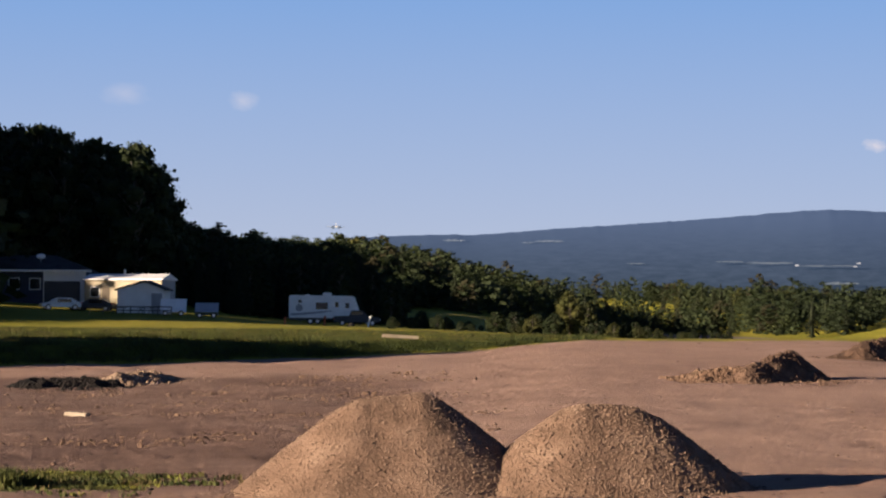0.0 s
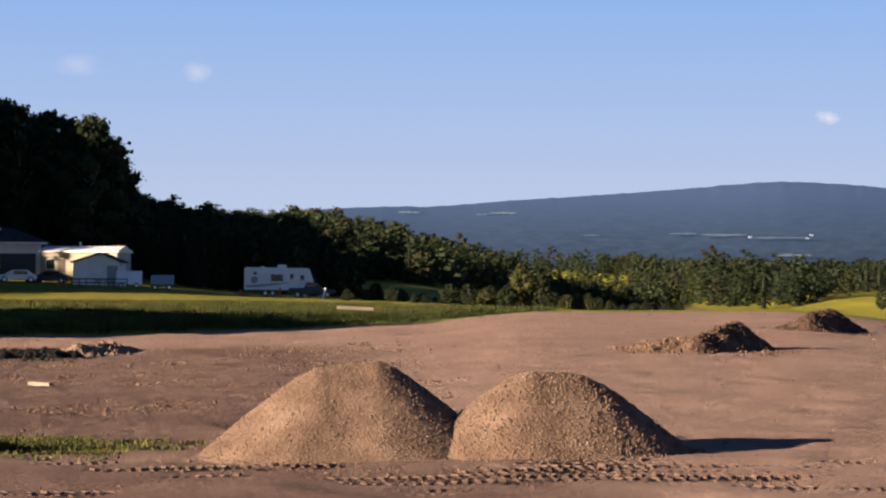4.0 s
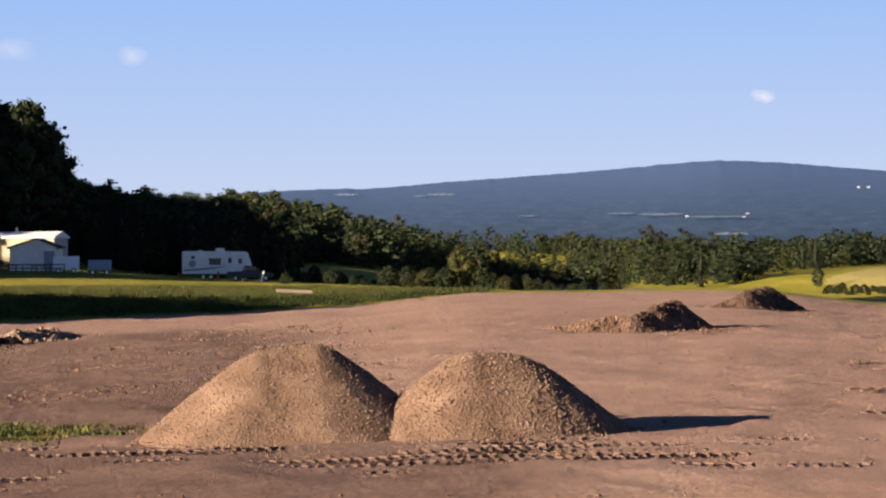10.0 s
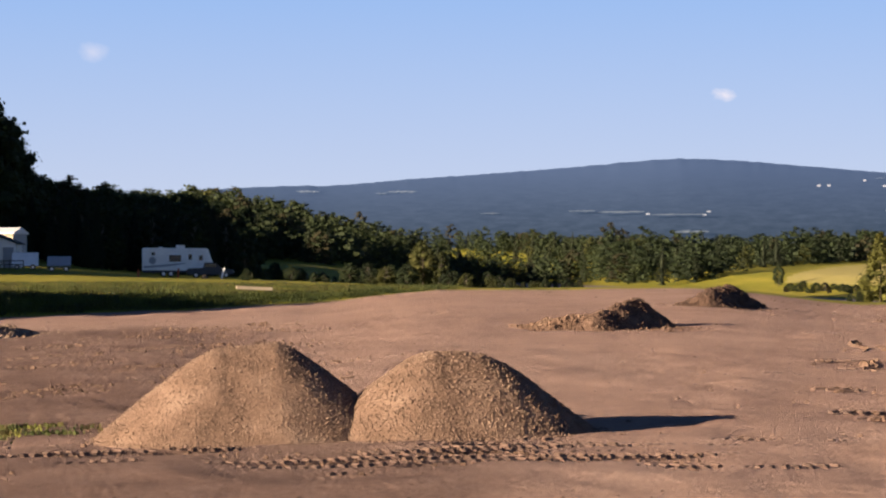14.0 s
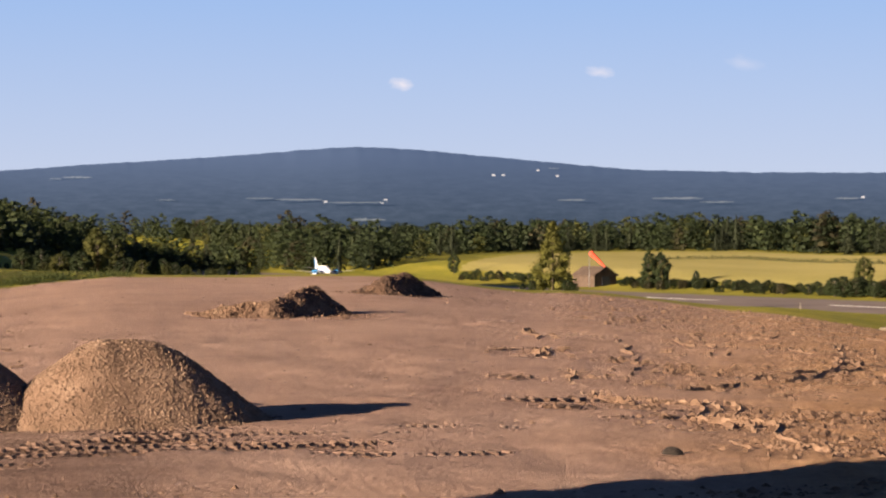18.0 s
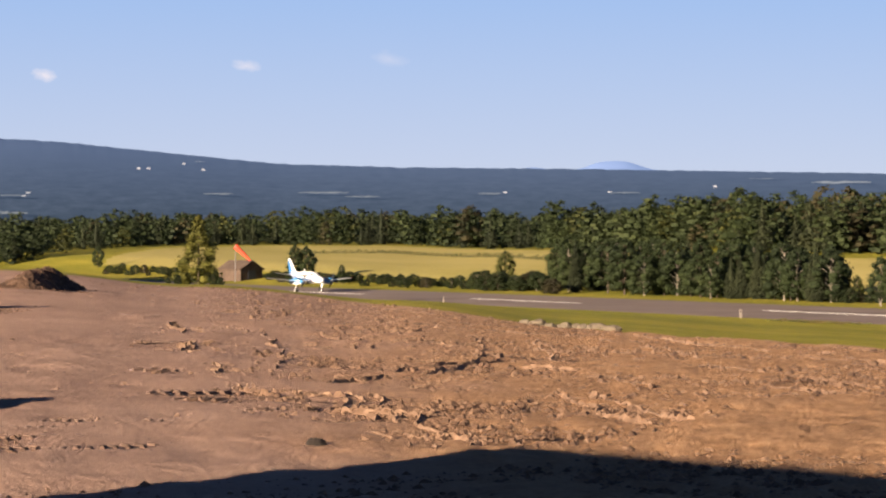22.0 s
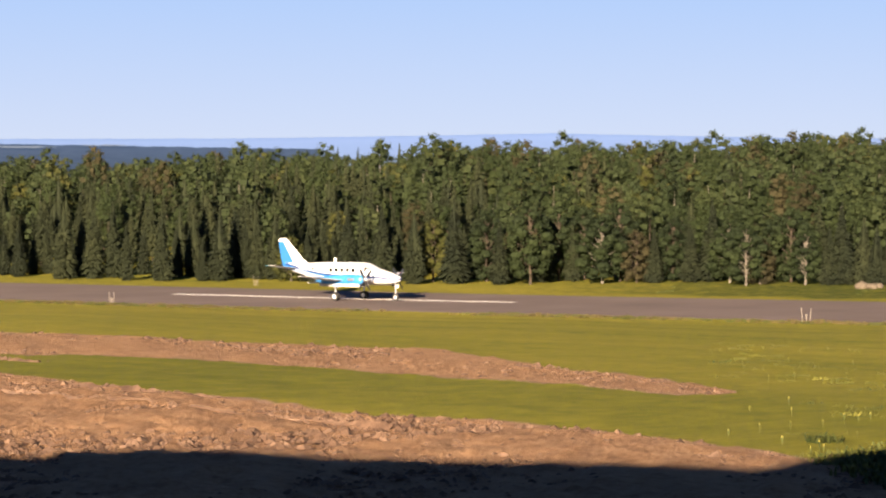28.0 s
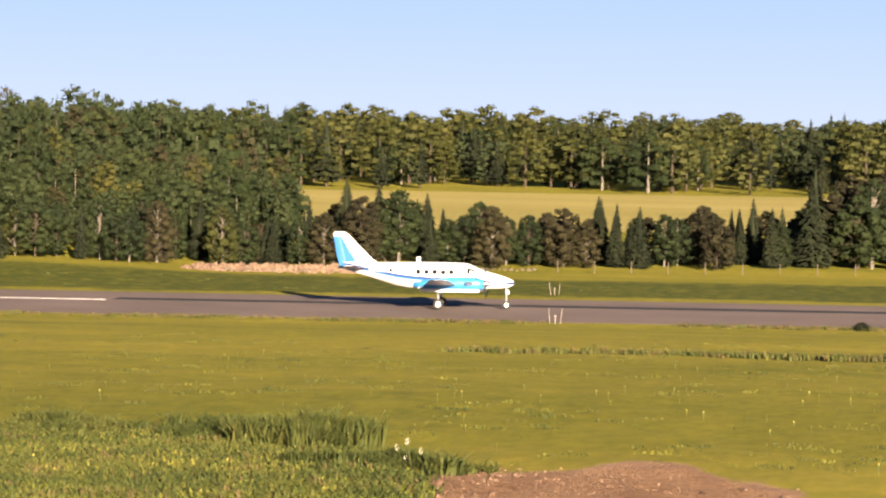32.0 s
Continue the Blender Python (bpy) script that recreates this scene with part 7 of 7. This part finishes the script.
def cloud_material(name, seed, thick):
    """Wisps of vapour that glow in place of sunlight, thinning out to nothing towards their edges."""
    m = bpy.data.materials.new(name)
    m.use_nodes = True
    nodes, links = m.node_tree.nodes, m.node_tree.links
    place = nodes.new("ShaderNodeTexCoord").outputs["UV"]
    shift, size, wisps, fall, cover = nodes.new("ShaderNodeVectorMath"), nodes.new("ShaderNodeVectorMath"), nodes.new("ShaderNodeTexNoise"), nodes.new("ShaderNodeMath"), nodes.new("ShaderNodeMapRange")
    shift.operation, shift.inputs[1].default_value = "SUBTRACT", (0.5, 0.5, 0)
    size.operation = "LENGTH"
    links.new(place, shift.inputs[0])
    links.new(shift.outputs[0], size.inputs[0])
    wisps.noise_dimensions, wisps.inputs["W"].default_value = "4D", seed
    wisps.inputs["Scale"].default_value, wisps.inputs["Detail"].default_value = 3.2, 6.0
    links.new(place, wisps.inputs["Vector"])
    fall.operation, fall.inputs[1].default_value = "MULTIPLY_ADD", -2.1
    links.new(size.outputs["Value"], fall.inputs[0])
    links.new(wisps.outputs["Fac"], fall.inputs[2])
    cover.inputs["From Min"].default_value, cover.inputs["From Max"].default_value, cover.inputs["To Max"].default_value = -0.25, 0.5, thick
    links.new(fall.outputs[0], cover.inputs["Value"])
    glow, clear, blend = nodes.new("ShaderNodeEmission"), nodes.new("ShaderNodeBsdfTransparent"), nodes.new("ShaderNodeMixShader")
    glow.inputs["Color"].default_value, glow.inputs["Strength"].default_value = (1.0, 0.92, 0.98, 1), 0.235
    links.new(cover.outputs["Result"], blend.inputs["Fac"])
    links.new(clear.outputs[0], blend.inputs[1])
    links.new(glow.outputs[0], blend.inputs[2])
    links.new(blend.outputs[0], nodes["Material Output"].inputs["Surface"])
    return m


def cloud(az, el, wide, tall, seed, thick, label):
    data = mesh_from("backdrop_cloud", [(-wide, 0, -tall), (wide, 0, -tall), (wide, 0, tall), (-wide, 0, tall)], [(0, 1, 2, 3)], [cloud_material("cloud_vapour", seed, thick)])
    layer = data.uv_layers.new(name="sheet")
    for loop, uv in zip(layer.data, ((0, 0), (1, 0), (1, 1), (0, 1))):
        loop.uv = uv
    ob = tagged(new("backdrop_cloud", data), label, "cloud", kind="structure")
    p = bearing(az, 4600)
    ob.matrix_world = pose(p.x, p.y, 6.5 + 4600 * math.tan(radians(el)), 0, 8, -az)


for az, el, wide, tall, seed, thick in ((11.05, 4.55, 36, 20, 1.3, 0.85), (16.2, 4.85, 42, 19, 2.1, 0.6), (-8.2, 5.8, 75, 40, 3.7, 0.24), (-5.25, 5.7, 52, 32, 4.2, 0.36), (19.9, 5.05, 55, 24, 5.5, 0.22)):
    cloud(az, el, wide, tall, seed, thick, "small pale pink cloud high over the hills")


def motions():
    """The landing roll, with turning wheels and propellers."""
    rows = []
    # seconds, distance up the runway, height of the wheels above it, nose-up
    for t, y, lift, nose in ((0, 1510.0, 66, 3), (1, 1446.1, 59, 3), (2, 1382.9, 52, 3), (3, 1320.1, 45.5, 3), (4, 1257.9, 39.6, 3), (5, 1196.8, 34, 3), (6, 1137.1, 28.5, 3), (7, 1078.2, 23.4, 3), (8, 1019.3, 18.2, 3), (9, 960.7, 13.8, 3.5), (10, 903.0, 9.6, 4), (11, 847.2, 6, 4), (12, 792.7, 3.2, 4.5), (13, 740.9, 1.5, 5), (14, 688.7, 0.6, 5), (15, 636.6, 0.15, 4), (16, 585.5, 0, 2), (17, 534.9, 0, 0.5), (18, 486.7, 0, 0), (19, 440.9, 0, 0), (20, 397.8, 0, 0), (21, 357.3, 0, 0), (22, 318.3, 0, 0), (23, 281.0, 0, 0), (24, 246.2, 0, 0), (25, 212.9, 0, 0), (26, 180.6, 0, 0), (27, 150.5, 0, 0), (28, 122.8, 0, 0), (29, 96.9, 0, 0), (30, 72.7, 0, 0), (31, 49.9, 0, 0), (32, 28.5, 0, 0)):
        x, yy, z = on_runway(y + 0.4, -0.8)
        way = math.degrees(math.atan2(-1.0, RUN_SLOPE))
        rows.append((t, pose(x, yy, z + lift + 0.03, 0, -nose, way)))
    walk(AIRCRAFT, rows)
    times = [i / 10 for i in range(321)]
    for spin, s in PROPS:
        walk(spin, [(t, pose(3.08, s * 2.35, 1.72, 760 * t, 0, 0)) for t in times])
    for hub, x, y, r in WHEELS:
        walk(hub, [(t, pose(x, y, r, 0, 700 * max(0.0, t - 15), 0)) for t in times])
    # the windsock stirs a little
    walk(SOCK, [(t, pose(0, 0, 0, 0.6 * math.sin(1.7 * t), 0.8 * math.sin(1.1 * t), 2.5 * math.sin(0.9 * t))) for t in np.arange(0, 32.1, 1.0)])


motions()
